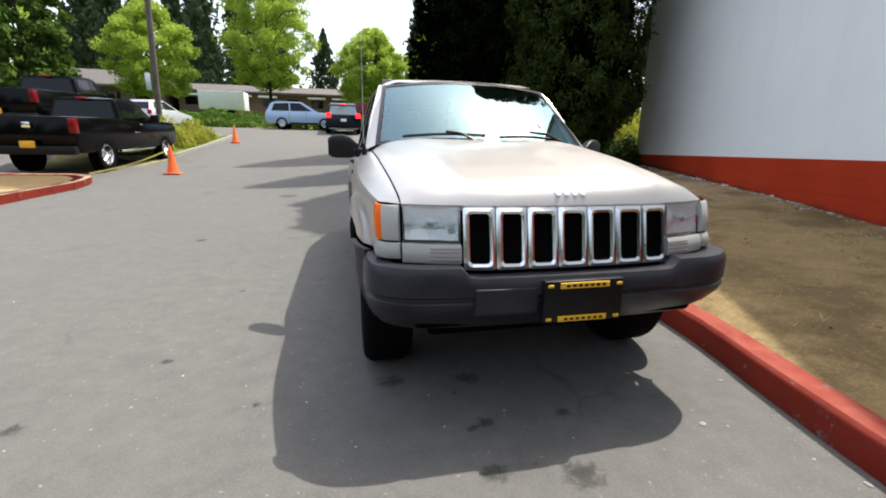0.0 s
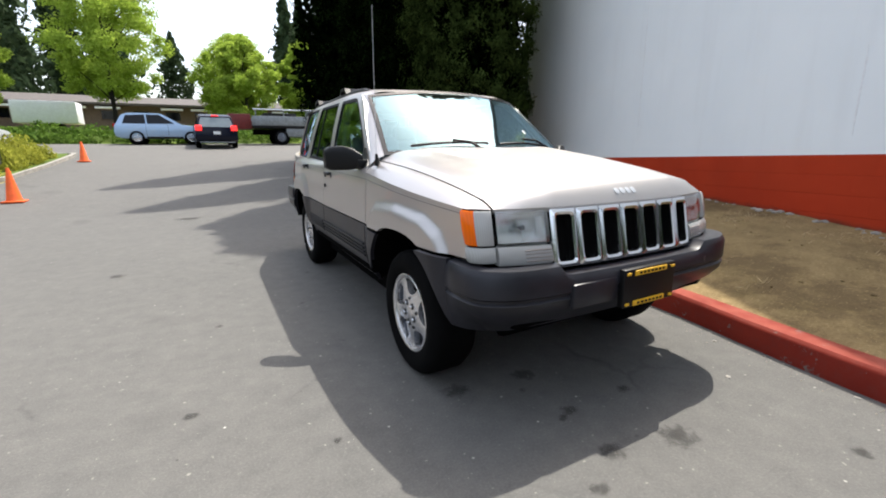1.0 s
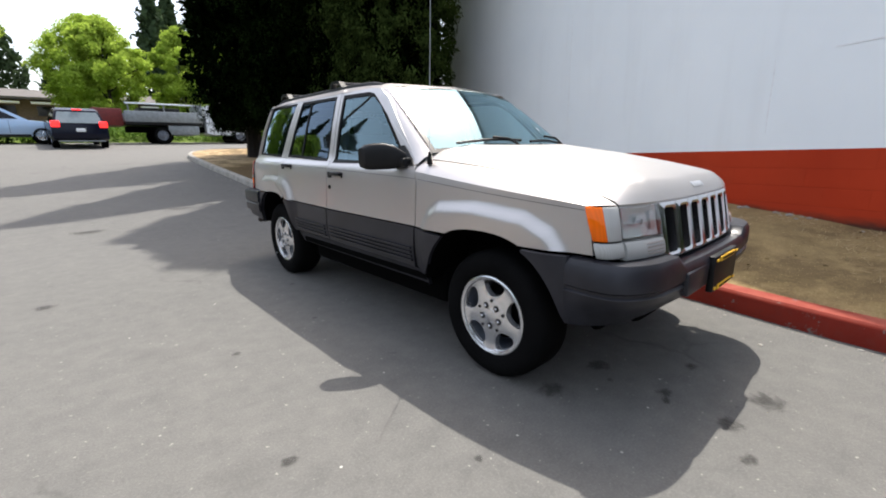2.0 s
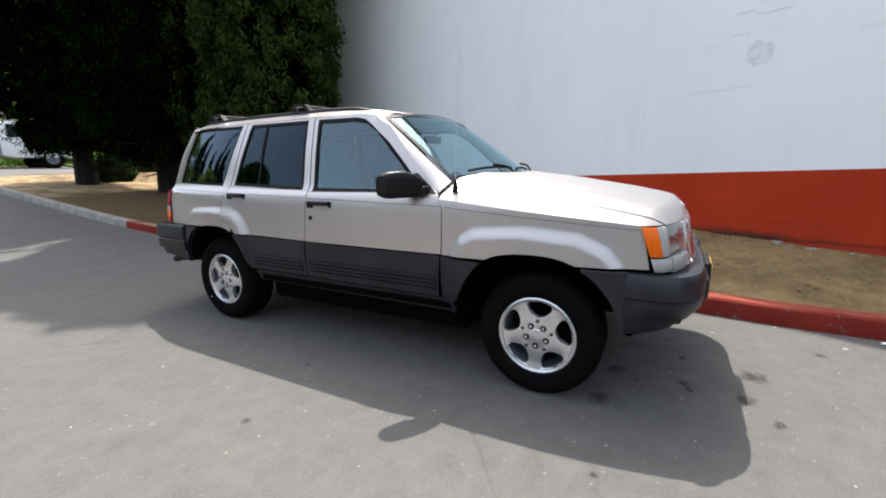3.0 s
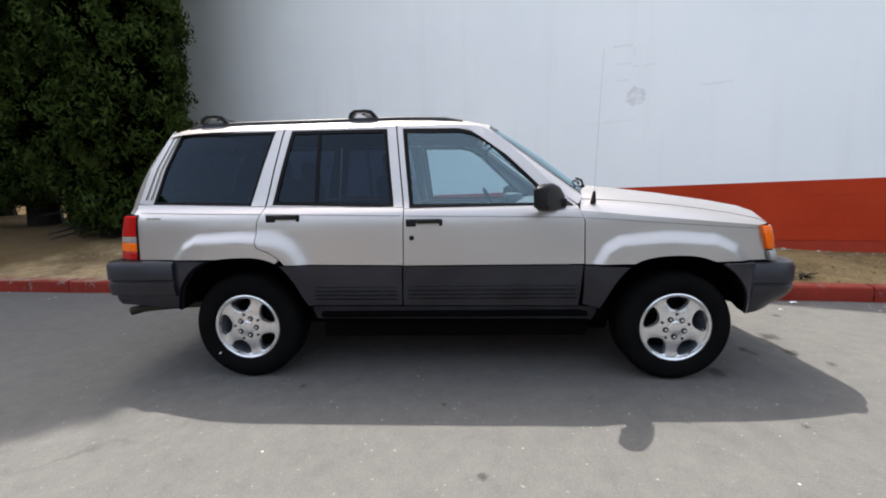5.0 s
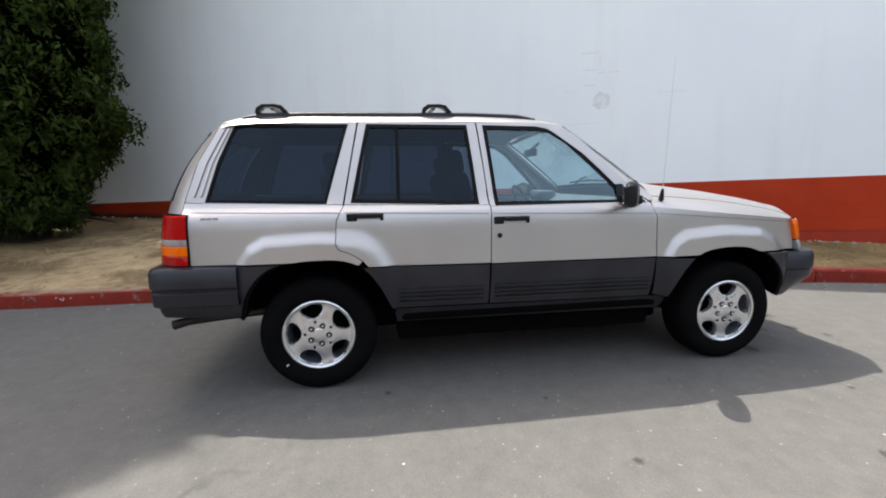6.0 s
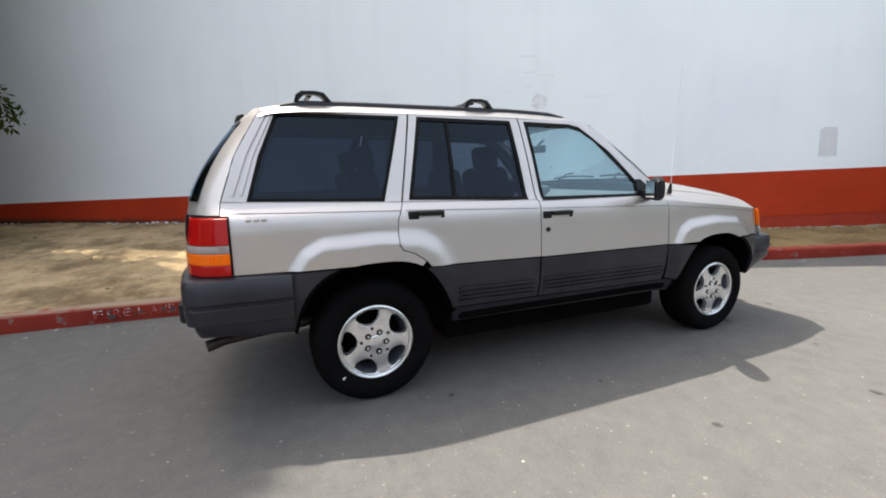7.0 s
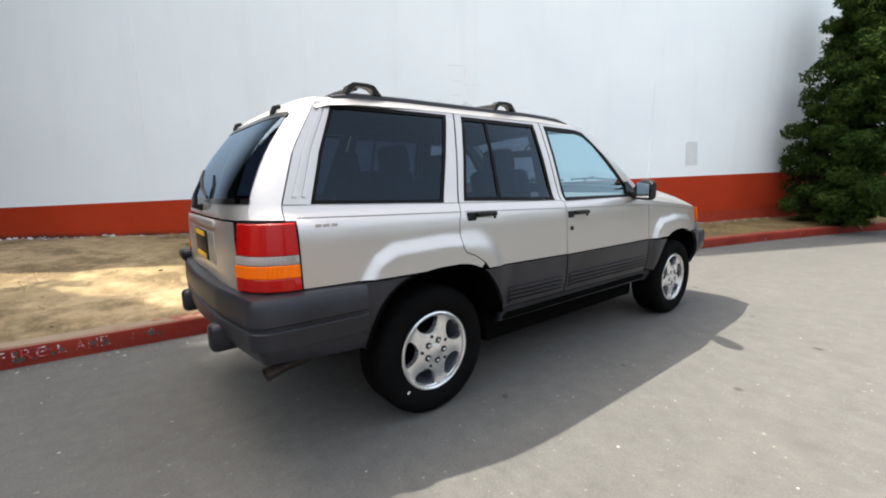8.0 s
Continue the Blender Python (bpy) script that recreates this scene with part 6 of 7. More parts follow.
def dark_conifer(x, y, height, radius, low, seed, leaves=85000, size=0.036, full=0.72, bulge=0.0, sprays=None, foot=0.52):
    """A dense, narrow evergreen: clumps of drooping sprays on a tapering crown, uneven at the edge."""
    rng = np.random.default_rng(seed)
    z0 = soil_z(x, y)
    tree = thing("conifer_tree", (x, y, z0), "tall dense dark green conifer on the soil bank", "tree", "conifers by the wall")
    limbs = []
    nc = 2600

    def swell(h):
        return 1 + bulge * np.exp(-((h - 8.3) / np.where(h < 8.3, 2.0, 3.6)) ** 2)

    t = rng.uniform(0, 1, nc) ** (1.0 if full < 0.4 else 1.25)
    prof = (1 - t) ** full * (foot + (1 - foot) * np.minimum(1, t * 7) ** (1.0 if foot > 0.5 else 1.6))
    prof *= swell(low + t * (height - low))
    a = rng.uniform(0, 2 * math.pi, nc)
    wob = 1 + 0.13 * np.sin(3 * a + seed) + 0.09 * np.sin(9 * t * 3 + a * 2)
    rr = radius * prof * wob * np.where(rng.uniform(0, 1, nc) < 0.25, rng.uniform(0.3, 0.8, nc), rng.uniform(0.8, 1.0, nc))
    zc = low + t * (height - low) - 0.12 * rr
    cx = np.stack([rr * np.cos(a), rr * np.sin(a), zc], 1)
    per = leaves // nc
    size_c = (0.11 + 0.10 * (1 - t)[:, None]) * rng.uniform(0.75, 1.3, (nc, 1))
    tuft = ball(rng, nc * per)
    spots = np.repeat(cx, per, 0) + tuft * np.repeat(size_c * np.array([[1, 1, 1.25]]), per, 0)
    out = tuft * 1.2 + np.stack([0.4 * np.cos(np.repeat(a, per)), 0.4 * np.sin(np.repeat(a, per)), np.full(nc * per, 0.4)], 1)
    spots += np.array([x, y, z0])
    keep = np.array([noise.noise(Vector((2.1 * p[0] + seed, 2.1 * p[1], 1.7 * p[2]))) < 0.34 for p in cx])
    keep = np.repeat(keep, per)
    spots, out = spots[keep], out[keep]
    # the dense sprays inside, with the crown's inner shade put into their colour
    ni = 34000 if full < 0.4 else 19000
    ti = rng.uniform(0, 1, ni) ** (1.0 if full < 0.4 else 1.25)
    ai = rng.uniform(0, 2 * math.pi, ni)
    ri = radius * (1 - ti) ** full * (foot + (1 - foot) * np.minimum(1, ti * 7) ** (1.0 if foot > 0.5 else 1.6)) * (1 + 0.13 * np.sin(3 * ai + seed)) * rng.uniform(0.1, 1.0, ni) ** 0.7 * (0.8 if full < 0.4 else 0.9)
    ri *= swell(low + ti * (height - low))
    inner = np.stack([x + ri * np.cos(ai), y + ri * np.sin(ai), z0 + low + 0.25 + ti * (height - low) * 0.97 - 0.2 * ri], 1)
    keep = [noise.noise(Vector((0.9 * (p[0] - x) + seed, 0.9 * (p[1] - y), 1.1 * (p[2] - z0)))) < 0.42 for p in inner]
    inner = inner[np.array(keep)]
    me = leaf_mesh("crown", spots, size, rng, 0.34, 0.4, out)
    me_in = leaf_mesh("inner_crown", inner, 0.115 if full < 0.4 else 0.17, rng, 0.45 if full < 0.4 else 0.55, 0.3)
    for k in range(22):
        zl = rng.uniform(0.25, 0.75) * low * (1.2 if k < 10 else 3)
        an = rng.uniform(0, 6.28)
        ln = radius * rng.uniform(0.35, 0.75)
        limbs.append(((x, y, z0 + zl), (x + ln * math.cos(an), y + ln * math.sin(an), z0 + zl + rng.uniform(-0.25, 0.5)), 0.035))
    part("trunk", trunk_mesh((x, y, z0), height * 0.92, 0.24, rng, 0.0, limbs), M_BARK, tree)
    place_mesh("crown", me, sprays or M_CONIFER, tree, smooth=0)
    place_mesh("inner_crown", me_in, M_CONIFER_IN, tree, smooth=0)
    return tree


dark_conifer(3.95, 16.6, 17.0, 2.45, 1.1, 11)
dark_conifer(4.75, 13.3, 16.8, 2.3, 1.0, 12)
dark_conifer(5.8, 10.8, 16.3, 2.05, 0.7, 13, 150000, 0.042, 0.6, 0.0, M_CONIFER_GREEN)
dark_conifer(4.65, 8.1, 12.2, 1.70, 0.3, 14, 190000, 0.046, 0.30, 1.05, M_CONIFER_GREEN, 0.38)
# extra tree, not known to stand here, added to shade the gap behind
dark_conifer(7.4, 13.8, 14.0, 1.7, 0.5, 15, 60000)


def open_conifer(x, y, height, seed):
    """A younger pine: uneven clumps of needles on rising limbs, with gaps between."""
    rng = np.random.default_rng(seed)
    z0 = soil_z(x, y)
    tree = thing("pine_tree", (x, y, z0), "open-branched green pine beside the wall", "tree")
    limbs, spots, outs = [], [], []
    for k in range(120):
        t = (k + rng.uniform(0, 1)) / 120
        zl = 0.12 + t * (height - 0.4)
        an = k * 2.4 + rng.uniform(-0.6, 0.6)
        ln = (0.74 + 0.22 * min(1, t * 6)) * (1 - t) ** 0.55 * rng.uniform(0.55, 1.12) + 0.15
        ln = min(ln, max(0.35, (wall_x(y) - x) * 0.8 / max(0.3, math.cos(an)))) if math.cos(an) > 0.1 else ln
        tip = np.array([x + ln * math.cos(an), y + ln * math.sin(an), z0 + zl + rng.uniform(-0.25, 0.15)])
        base = np.array([x, y, z0 + zl])
        limbs.append((tuple(base), tuple(tip), 0.022))
        for f in (0.3, 0.55, 0.78, 1.0):
            c = base + (tip - base) * f + rng.normal(size=3) * np.array([0.10, 0.10, 0.08])
            m = 360
            d = rng.normal(size=(m, 3))
            d /= np.linalg.norm(d, axis=1, keepdims=True)
            r = rng.uniform(0.15, 0.27)
            spots.append(c + d * rng.uniform(0.2, 1.0, (m, 1)) ** 0.5 * r * np.array([1.1, 1.1, 0.85]))
            outs.append(d * 0.8 + np.array([0, 0, 0.3]))
    part("trunk", trunk_mesh((x, y, z0), height, 0.13, rng, 0.0, limbs), M_BARK, tree)
    spots, outs = np.concatenate(spots), np.concatenate(outs)
    free = (spots[:, 0] < WALL_O.x + 0.3926 * spots[:, 1] - 0.12) & (spots[:, 2] > z0 + 0.05)
    spots, outs = spots[free], outs[free]
    place_mesh("crown", leaf_mesh("crown", spots, 0.045, rng, 0.30, 0.2, outs), M_PINE, tree, smooth=0)


open_conifer(-0.62, -8.6, 5.6, 21)


def maple(x, y, height, radius, seed, leaves=46000, size=0.08, mat=None, label="bright green maple in full leaf", low=0.22):
    rng = np.random.default_rng(seed)
    z0 = ground_z(x, y)
    tree = thing("maple_tree", (x, y, z0), label, "tree", "street trees")
    limbs, cs = [], []
    for k in range(170):
        t = rng.uniform(low, 1)
        f = math.sin(math.pi * min(1, 0.16 + (t - low) / (1 - low) * 0.84)) ** 0.7
        an = rng.uniform(0, 6.28)
        r = radius * f * rng.uniform(0.2, 1.0) ** 0.7
        c = (x + r * math.cos(an), y + r * math.sin(an), z0 + height * t)
        cs.append((*c, radius * rng.uniform(0.10, 0.20)))
        if k < 16:
            limbs.append(((x, y, z0 + height * max(low * 0.8, t - 0.2)), c, 0.06))
    cs = np.array(cs)
    per = leaves // len(cs)
    dirs = rng.normal(size=(len(cs) * per, 3))
    dirs /= np.linalg.norm(dirs, axis=1, keepdims=True)
    rad = rng.uniform(0.1, 1.5, (len(cs) * per, 1)) ** 0.7
    spots = np.repeat(cs[:, :3], per, 0) + dirs * rad * np.repeat(cs[:, 3:], per, 0) * np.array([1, 1, 0.75])
    part("trunk", trunk_mesh((x, y, z0), height * 0.8, 0.16, rng, 0.0, limbs), M_BARK, tree)
    place_mesh("crown", leaf_mesh("crown", spots, size, rng, 0.7, 0.2, dirs * 0.5 + np.array([0, 0, 0.4])), mat or M_MAPLE, tree, smooth=0)


maple(-15.6, 38, 8.3, 3.3, 31)
maple(-7.6, 42, 13.5, 4.0, 32, 60000)
maple(1.6, 46, 8.6, 3.7, 33)
maple(1.9, 39, 7.6, 2.6, 34)
maple(7.0, 40, 7.8, 2.4, 35)
maple(13.5, 44, 9.0, 3.4, 36)
maple(-19.5, 30, 11.0, 2.6, 37, 14000, 0.15, M_DEEP, "tall mid-green tree behind the lot", 0.12)
maple(-24.5, 33, 12.0, 3.0, 38, 12000, 0.16, M_DEEP, "tall mid-green tree behind the lot", 0.12)
maple(-26, 40, 10.0, 3.2, 39, 12000)
maple(21.5, 34, 6.0, 2.4, 40, 8000)


def woods(name, items, seed, leaves, size, label):
    """Far conifers as one mass of sprays."""
    rng = np.random.default_rng(seed)
    allp = []
    for x, y, h, r in items:
        z0 = ground_z(x, y)
        n = leaves
        t = rng.uniform(0, 1, n) ** 1.2
        a = rng.uniform(0, 6.28, n)
        tier = 0.55 + 0.45 * np.abs(np.sin(t * h * 1.1 + x + 0.8 * np.sin(3 * a + x)))
        lob = 0.72 + 0.28 * np.sin(5 * a + 7 * t * h / 3 + x) * np.sin(2.3 * t * h + 2 * a)
        rr = r * (1 - t) ** 0.85 * tier * lob * rng.uniform(0.2, 1.15, n) ** 0.6
        allp.append(np.stack([x + rr * np.cos(a), y + rr * np.sin(a), z0 + 0.8 + t * (h - 0.8) - 0.25 * rr], 1))
    me = leaf_mesh(name, np.concatenate(allp), size, rng, 0.5, 0.5)
    ob = place_mesh(name, me, M_WOODS, smooth=0)
    return tagged(ob, label, "trees", "", "stuff")


rw = random.Random(5)
back = [(-4.7, 92, 17.0, 7.6), (9.5, 62, 17.5, 4.8), (13.0, 70, 19.0, 5.6), (5.6, 88, 13.0, 4.0), (0.5, 95, 11.0, 4.5), (2.8, 98, 12.0, 4.5)]
for k in range(34):
    back.append((-78 + 2.05 * k + rw.uniform(-1, 1), rw.uniform(66, 84), rw.uniform(17, 25) if k > 30 else rw.uniform(22, 30) if k > 17 else rw.uniform(15, 22), rw.uniform(3.8, 5.6)))
for k in range(14):
    back.append((16 + 3.2 * k + rw.uniform(-1, 1), rw.uniform(60, 80), rw.uniform(16, 25), 1.5 * rw.uniform(3, 4.2)))
woods("far_conifers", back, 41, 3300, 0.38, "distant dark conifers behind the houses")
# rows mostly out of view, raised to cut low sky light under the car
side = []
for k in range(40):
    side.append((rw.uniform(-50, -38), -60 + 3.0 * k + rw.uniform(-1, 1), rw.uniform(10, 15), rw.uniform(3.2, 4.6)))
# this row is made up and closes off the low sky behind the camera
for k in range(16):
    side.append((-40 + 4.6 * k + rw.uniform(-1, 1), rw.uniform(-42, -34), rw.uniform(12, 17), rw.uniform(3.4, 4.6)))
woods("lot_edge_conifers", side, 42, 2600, 0.5, "conifers round the lot, mostly out of view, cutting low sky light")


def bush_row(name, mat, blobs, leaves, size, seed, label, kind="stuff", category="hedge"):
    rng = np.random.default_rng(seed)
    ps, outs = [], []
    for x, y, z, rx, ry, rz in blobs:
        d = rng.normal(size=(leaves, 3))
        d /= np.linalg.norm(d, axis=1, keepdims=True)
        d[:, 2] = np.abs(d[:, 2])
        ps.append(np.array([x, y, z]) + d * rng.uniform(0.7, 1.05, (leaves, 1)) * np.array([rx, ry, rz]))
        outs.append(d)
    me = leaf_mesh(name, np.concatenate(ps), size, rng, 0.55, -0.2, np.concatenate(outs))
    return tagged(place_mesh(name, me, mat, smooth=0), label, category, "", kind)


hedge = []
for k in range(58):
    x = -27 + 0.95 * k + rw.uniform(-0.3, 0.3)
    for yy in (30.2, 31.6):
        hedge.append((x, yy + rw.uniform(-0.4, 0.4), ground_z(x, yy) - 0.1, rw.uniform(0.8, 1.3), 1.0, rw.uniform(0.55, 1.0) * (1.0 if yy < 31 else 1.3)))
bush_row("hedge", M_HEDGE, hedge, 420, 0.10, 51, "overgrown green hedge bank beyond the street")
for i, (x, y, r, h) in enumerate(((-7.9, 16.1, 0.62, 0.75), (-7.55, 17.3, 0.66, 0.8), (-7.35, 18.6, 0.62, 0.7), (-8.5, 17.6, 0.75, 1.05), (-7.3, 19.9, 0.6, 0.62), (-8.7, 19.2, 0.8, 1.1), (-9.3, 16.4, 0.7, 0.9), (-8.0, 20.6, 0.7, 0.9))):
    sh = thing("shrub", (x, y, ground_z(x, y) + 0.1), "rounded yellow-green shrub in the planted island", "shrub", "island shrubs")
    rng = np.random.default_rng(60 + i)
    d = rng.normal(size=(1500, 3))
    d /= np.linalg.norm(d, axis=1, keepdims=True)
    d[:, 2] = np.abs(d[:, 2])
    p = np.array([x, y, ground_z(x, y) + 0.1]) + d * rng.uniform(0.5, 1.08, (1500, 1)) * np.array([r, r, h])
    place_mesh("foliage", leaf_mesh("foliage", p, 0.06, rng, 0.35, -0.5, d), M_SHRUB, sh, smooth=0)
    bm = bmesh.new()
    for k in range(5):
        an = k * 1.3
        tube(bm, [(x, y, ground_z(x, y)), (x + 0.4 * r * math.cos(an), y + 0.4 * r * math.sin(an), ground_z(x, y) + 0.7 * h)], [0.02, 0.008], 5)
    part("stems", bm, M_BARK, sh)
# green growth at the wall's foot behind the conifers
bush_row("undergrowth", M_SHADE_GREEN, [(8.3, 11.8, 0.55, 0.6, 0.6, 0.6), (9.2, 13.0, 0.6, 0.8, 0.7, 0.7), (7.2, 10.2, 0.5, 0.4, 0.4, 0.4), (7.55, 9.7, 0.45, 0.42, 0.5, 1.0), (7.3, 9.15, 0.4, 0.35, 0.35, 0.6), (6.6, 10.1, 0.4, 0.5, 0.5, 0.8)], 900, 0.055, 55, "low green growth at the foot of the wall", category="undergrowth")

bush_row("corner_shrubs", M_SHRUB, [(9.9, 15.2, 0.7, 0.8, 0.8, 1.3), (10.9, 16.0, 0.75, 0.9, 0.8, 1.9), (12.1, 16.6, 0.8, 0.9, 0.9, 1.6), (13.4, 17.4, 0.85, 1.0, 0.9, 1.9), (11.2, 18.2, 0.9, 0.9, 0.9, 2.1)], 1500, 0.09, 57, "sunlit yellow-green shrubs past the end of the building")
# added leaf mass that darkens the gap between the trunks
bush_row("dark_gap_fill", M_SHADE_GREEN, [(5.2, 17.6, 0.9, 0.8, 0.7, 1.1), (6.3, 17.9, 0.9, 0.9, 0.7, 1.3), (7.5, 17.6, 0.9, 0.9, 0.7, 1.2), (8.7, 17.2, 0.9, 1.0, 0.8, 1.3)], 1600, 0.10, 56, "dark leaf mass added to fill the gap behind the conifers")

# clods and thin straw on the soil bank
rl = random.Random(12)
rng = np.random.default_rng(90)
clods = bmesh.new()
for k in range(320):
    y = rl.uniform(-7, 7.5)
    x = rl.uniform(lerp(y, sorted((b, a) for a, b in KERB)) + 0.2, wall_x(y) - 0.1)
    r = 0.005 + 0.022 * rl.random() ** 3
    bmesh.ops.create_icosphere(clods, subdivisions=1, radius=r, matrix=Matrix.Translation((x, y, soil_z(x, y) + r * 0.2)) @ Matrix.Rotation(rl.uniform(0, 6), 4, "Z") @ Matrix.Diagonal((1, rl.uniform(0.6, 1), 0.6, 1)))
tagged(obj_from("clods", clods, M_EARTH, smooth=0), "small clods and pebbles on the soil bank", "clods", "", "stuff")
blades = []
for k in range(420):
    y = rl.uniform(-7, 7.5)
    x = rl.uniform(lerp(y, sorted((b, a) for a, b in KERB)) + 0.25, wall_x(y) - 0.15)
    if noise.noise(Vector((x * 0.9, y * 0.9, 5))) < -0.05:
        continue
    for j in range(14):
        px, py = x + rl.gauss(0, 0.10), y + rl.gauss(0, 0.10)
        blades.append((px, py, soil_z(px, py) + 0.012))
blades = np.array(blades)
lie = np.tile([0.0, 0.0, 1.4], (len(blades), 1))
straw = place_mesh("straw_grass", leaf_mesh("straw_grass", blades, 0.035, rng, 0.07, -0.25, lie), M_BLADE, smooth=0)
tagged(straw, "thin dry straw lying on the soil bank", "dry grass", "", "stuff")
# plaster crumbled off the wall's foot
rl = random.Random(9)
flakes = bmesh.new()
for k in range(44):
    u = rl.gauss(5.0, 0.8) if k < 30 else rl.uniform(-9, 10)
    q = on_wall(u, abs(rl.gauss(0.03, 0.06)) + 0.02, 0)
    q.z = soil_z(q.x, q.y) + rl.uniform(0, 0.02)
    bmesh.ops.create_icosphere(flakes, subdivisions=1, radius=rl.uniform(0.008, 0.035), matrix=Matrix.Translation(q) @ Matrix.Rotation(rl.uniform(0.8, 1.6), 4, "Z") @ Matrix.Diagonal((rl.uniform(0.8, 1.6), rl.uniform(0.4, 0.8), 0.45, 1)))
tagged(obj_from("plaster_crumbs", flakes, M_PATCH, smooth=0), "pale plaster crumbs along the foot of the wall", "rubble", "", "stuff")
# fine sand and grit in the gutter
def grit_mesh(name, pts, sizes):
    """Many tiny eight-sided stones as one mesh."""
    n = len(pts)
    shape = np.array([[1, 0, 0], [0, 0.8, 0], [-1, 0, 0], [0, -0.8, 0], [0, 0, 0.6], [0, 0, -0.6]])
    faces = np.array([[0, 1, 4], [1, 2, 4], [2, 3, 4], [3, 0, 4], [1, 0, 5], [2, 1, 5], [3, 2, 5], [0, 3, 5]])
    v = pts[:, None, :] + shape[None] * sizes[:, None, None]
    f = faces[None] + (np.arange(n) * 6)[:, None, None]
    me = bpy.data.meshes.new(name)
    me.vertices.add(6 * n)
    me.vertices.foreach_set("co", v.astype(np.float32).ravel())
    me.loops.add(24 * n)
    me.loops.foreach_set("vertex_index", f.astype(np.int32).ravel())
    me.polygons.add(8 * n)
    me.polygons.foreach_set("loop_start", np.arange(0, 24 * n, 3, dtype=np.int32))
    me.polygons.foreach_set("loop_total", np.full(8 * n, 3, dtype=np.int32))
    me.update(calc_edges=True)
    return me


rng = np.random.default_rng(77)
pts, sizes = [], []
for k in range(3000):
    i = int(rng.integers(150, len(KLINE) - 230))
    p, d = KLINE[i], (KLINE[i + 1] - KLINE[i]).normalized()
    o = -0.01 - abs(rng.normal(0, 0.10))
    pts.append((p.x + d.y * o, p.y - d.x * o, ground_z(p.x, p.y) + 0.001))
    sizes.append(0.002 + 0.005 * rng.random() ** 3)
tagged(place_mesh("gutter_grit", grit_mesh("gutter_grit", np.array(pts), np.array(sizes)), M_SAND, smooth=0), "pale sand and grit along the foot of the kerb", "grit", "", "stuff")
# litter and crumbs along kerb and wall
rl = random.Random(8)
crumbs = bmesh.new()
for k in range(420):
    if k < 180:
        i = rl.randrange(60, len(KLINE) - 200)
        p, d = KLINE[i], (KLINE[i + 1] - KLINE[i]).normalized()
        o = -abs(rl.gauss(0.0, 0.22)) - 0.01
        q = Vector((p.x + d.y * o, p.y - d.x * o, ground_z(p.x, p.y)))
    else:
        u = rl.uniform(-9, 10)
        q = on_wall(u, abs(rl.gauss(0.02, 0.06)) + 0.03, 0)
        q.z = soil_z(q.x, q.y)
    sz = rl.uniform(0.006, 0.022) if k < 180 else rl.uniform(0.01, 0.05)
    bmesh.ops.create_icosphere(crumbs, subdivisions=1, radius=sz, matrix=Matrix.Translation(q) @ Matrix.Rotation(rl.uniform(0, 6), 4, "Z") @ Matrix.Diagonal((1, rl.uniform(0.5, 1), 0.5, 1)))
tagged(obj_from("crumbs", crumbs, M_CONCRETE, smooth=0), "loose grit and crumbs along kerb and wall foot", "gravel", "", "stuff")


# a dead weed on the soil by the kerb
def dead_weed(x, y, size, seed):
    rng = np.random.default_rng(seed)
    z = soil_z(x, y)
    weed = thing("dead_weed", (x, y, z), "dry dark tangle of dead weed on the soil", "weed")
    bm = bmesh.new()
    for k in range(60):
        a, r = rng.uniform(0, 6.28), size * rng.uniform(0.2, 1.0)
        b = np.array([x, y, z]) + rng.normal(size=3) * size * np.array([0.25, 0.25, 0.0])
        tip = b + np.array([r * math.cos(a), r * math.sin(a), size * rng.uniform(0.05, 0.5)])
        tube(bm, [tuple(b), tuple((b + tip) / 2 + np.array([0, 0, size * 0.15])), tuple(tip)], [0.006, 0.005, 0.003], 5)
    part("stems", bm, M_BARK, weed)
    d = rng.normal(size=(260, 3))
    d /= np.linalg.norm(d, axis=1, keepdims=True)
    d[:, 2] = np.abs(d[:, 2]) * 0.5
    place_mesh("dry_leaves", leaf_mesh("dry_leaves", np.array([x, y, z]) + d * rng.uniform(0.3, 1.0, (260, 1)) * size, 0.022, rng, 0.5, 0.0, d), M_BLADE, weed, smooth=0)


dead_weed(1.28, -2.26, 0.15, 71)

# ---- background vehicles, houses, cones ----
def lpart(name, bm, mat, parent, label="", smooth=35):
    """Like part(), but given in the parent's own axes."""
    me = bpy.data.meshes.new(name)
    bm.normal_update()
    bm.to_mesh(me)
    bm.free()
    if smooth:
        me.polygons.foreach_set("use_smooth", [True] * len(me.polygons))
        me.set_sharp_from_angle(angle=radians(smooth))
    me.materials.append(mat)
    ob = new(name, me)
    ob.parent = parent
    return tagged(ob, label)


def slab(poly, w, bevel=0.05):
    """A side outline (y, z) given the width w, with rounded edges."""
    bm = bmesh.new()
    a = [bm.verts.new((-w / 2, y, z)) for y, z in poly]
    b = [bm.verts.new((w / 2, y, z)) for y, z in poly]
    n = len(poly)
    bm.faces.new(a), bm.faces.new(list(reversed(b)))
    for i in range(n):
        j = (i + 1) % n
        bm.faces.new((a[i], b[i], b[j], a[j]))
    face_out(bm)
    bmesh.ops.bevel(bm, geom=bm.edges[:], offset=bevel, segments=2, affect="EDGES", profile=0.6)
    face_out(bm)
    return bm


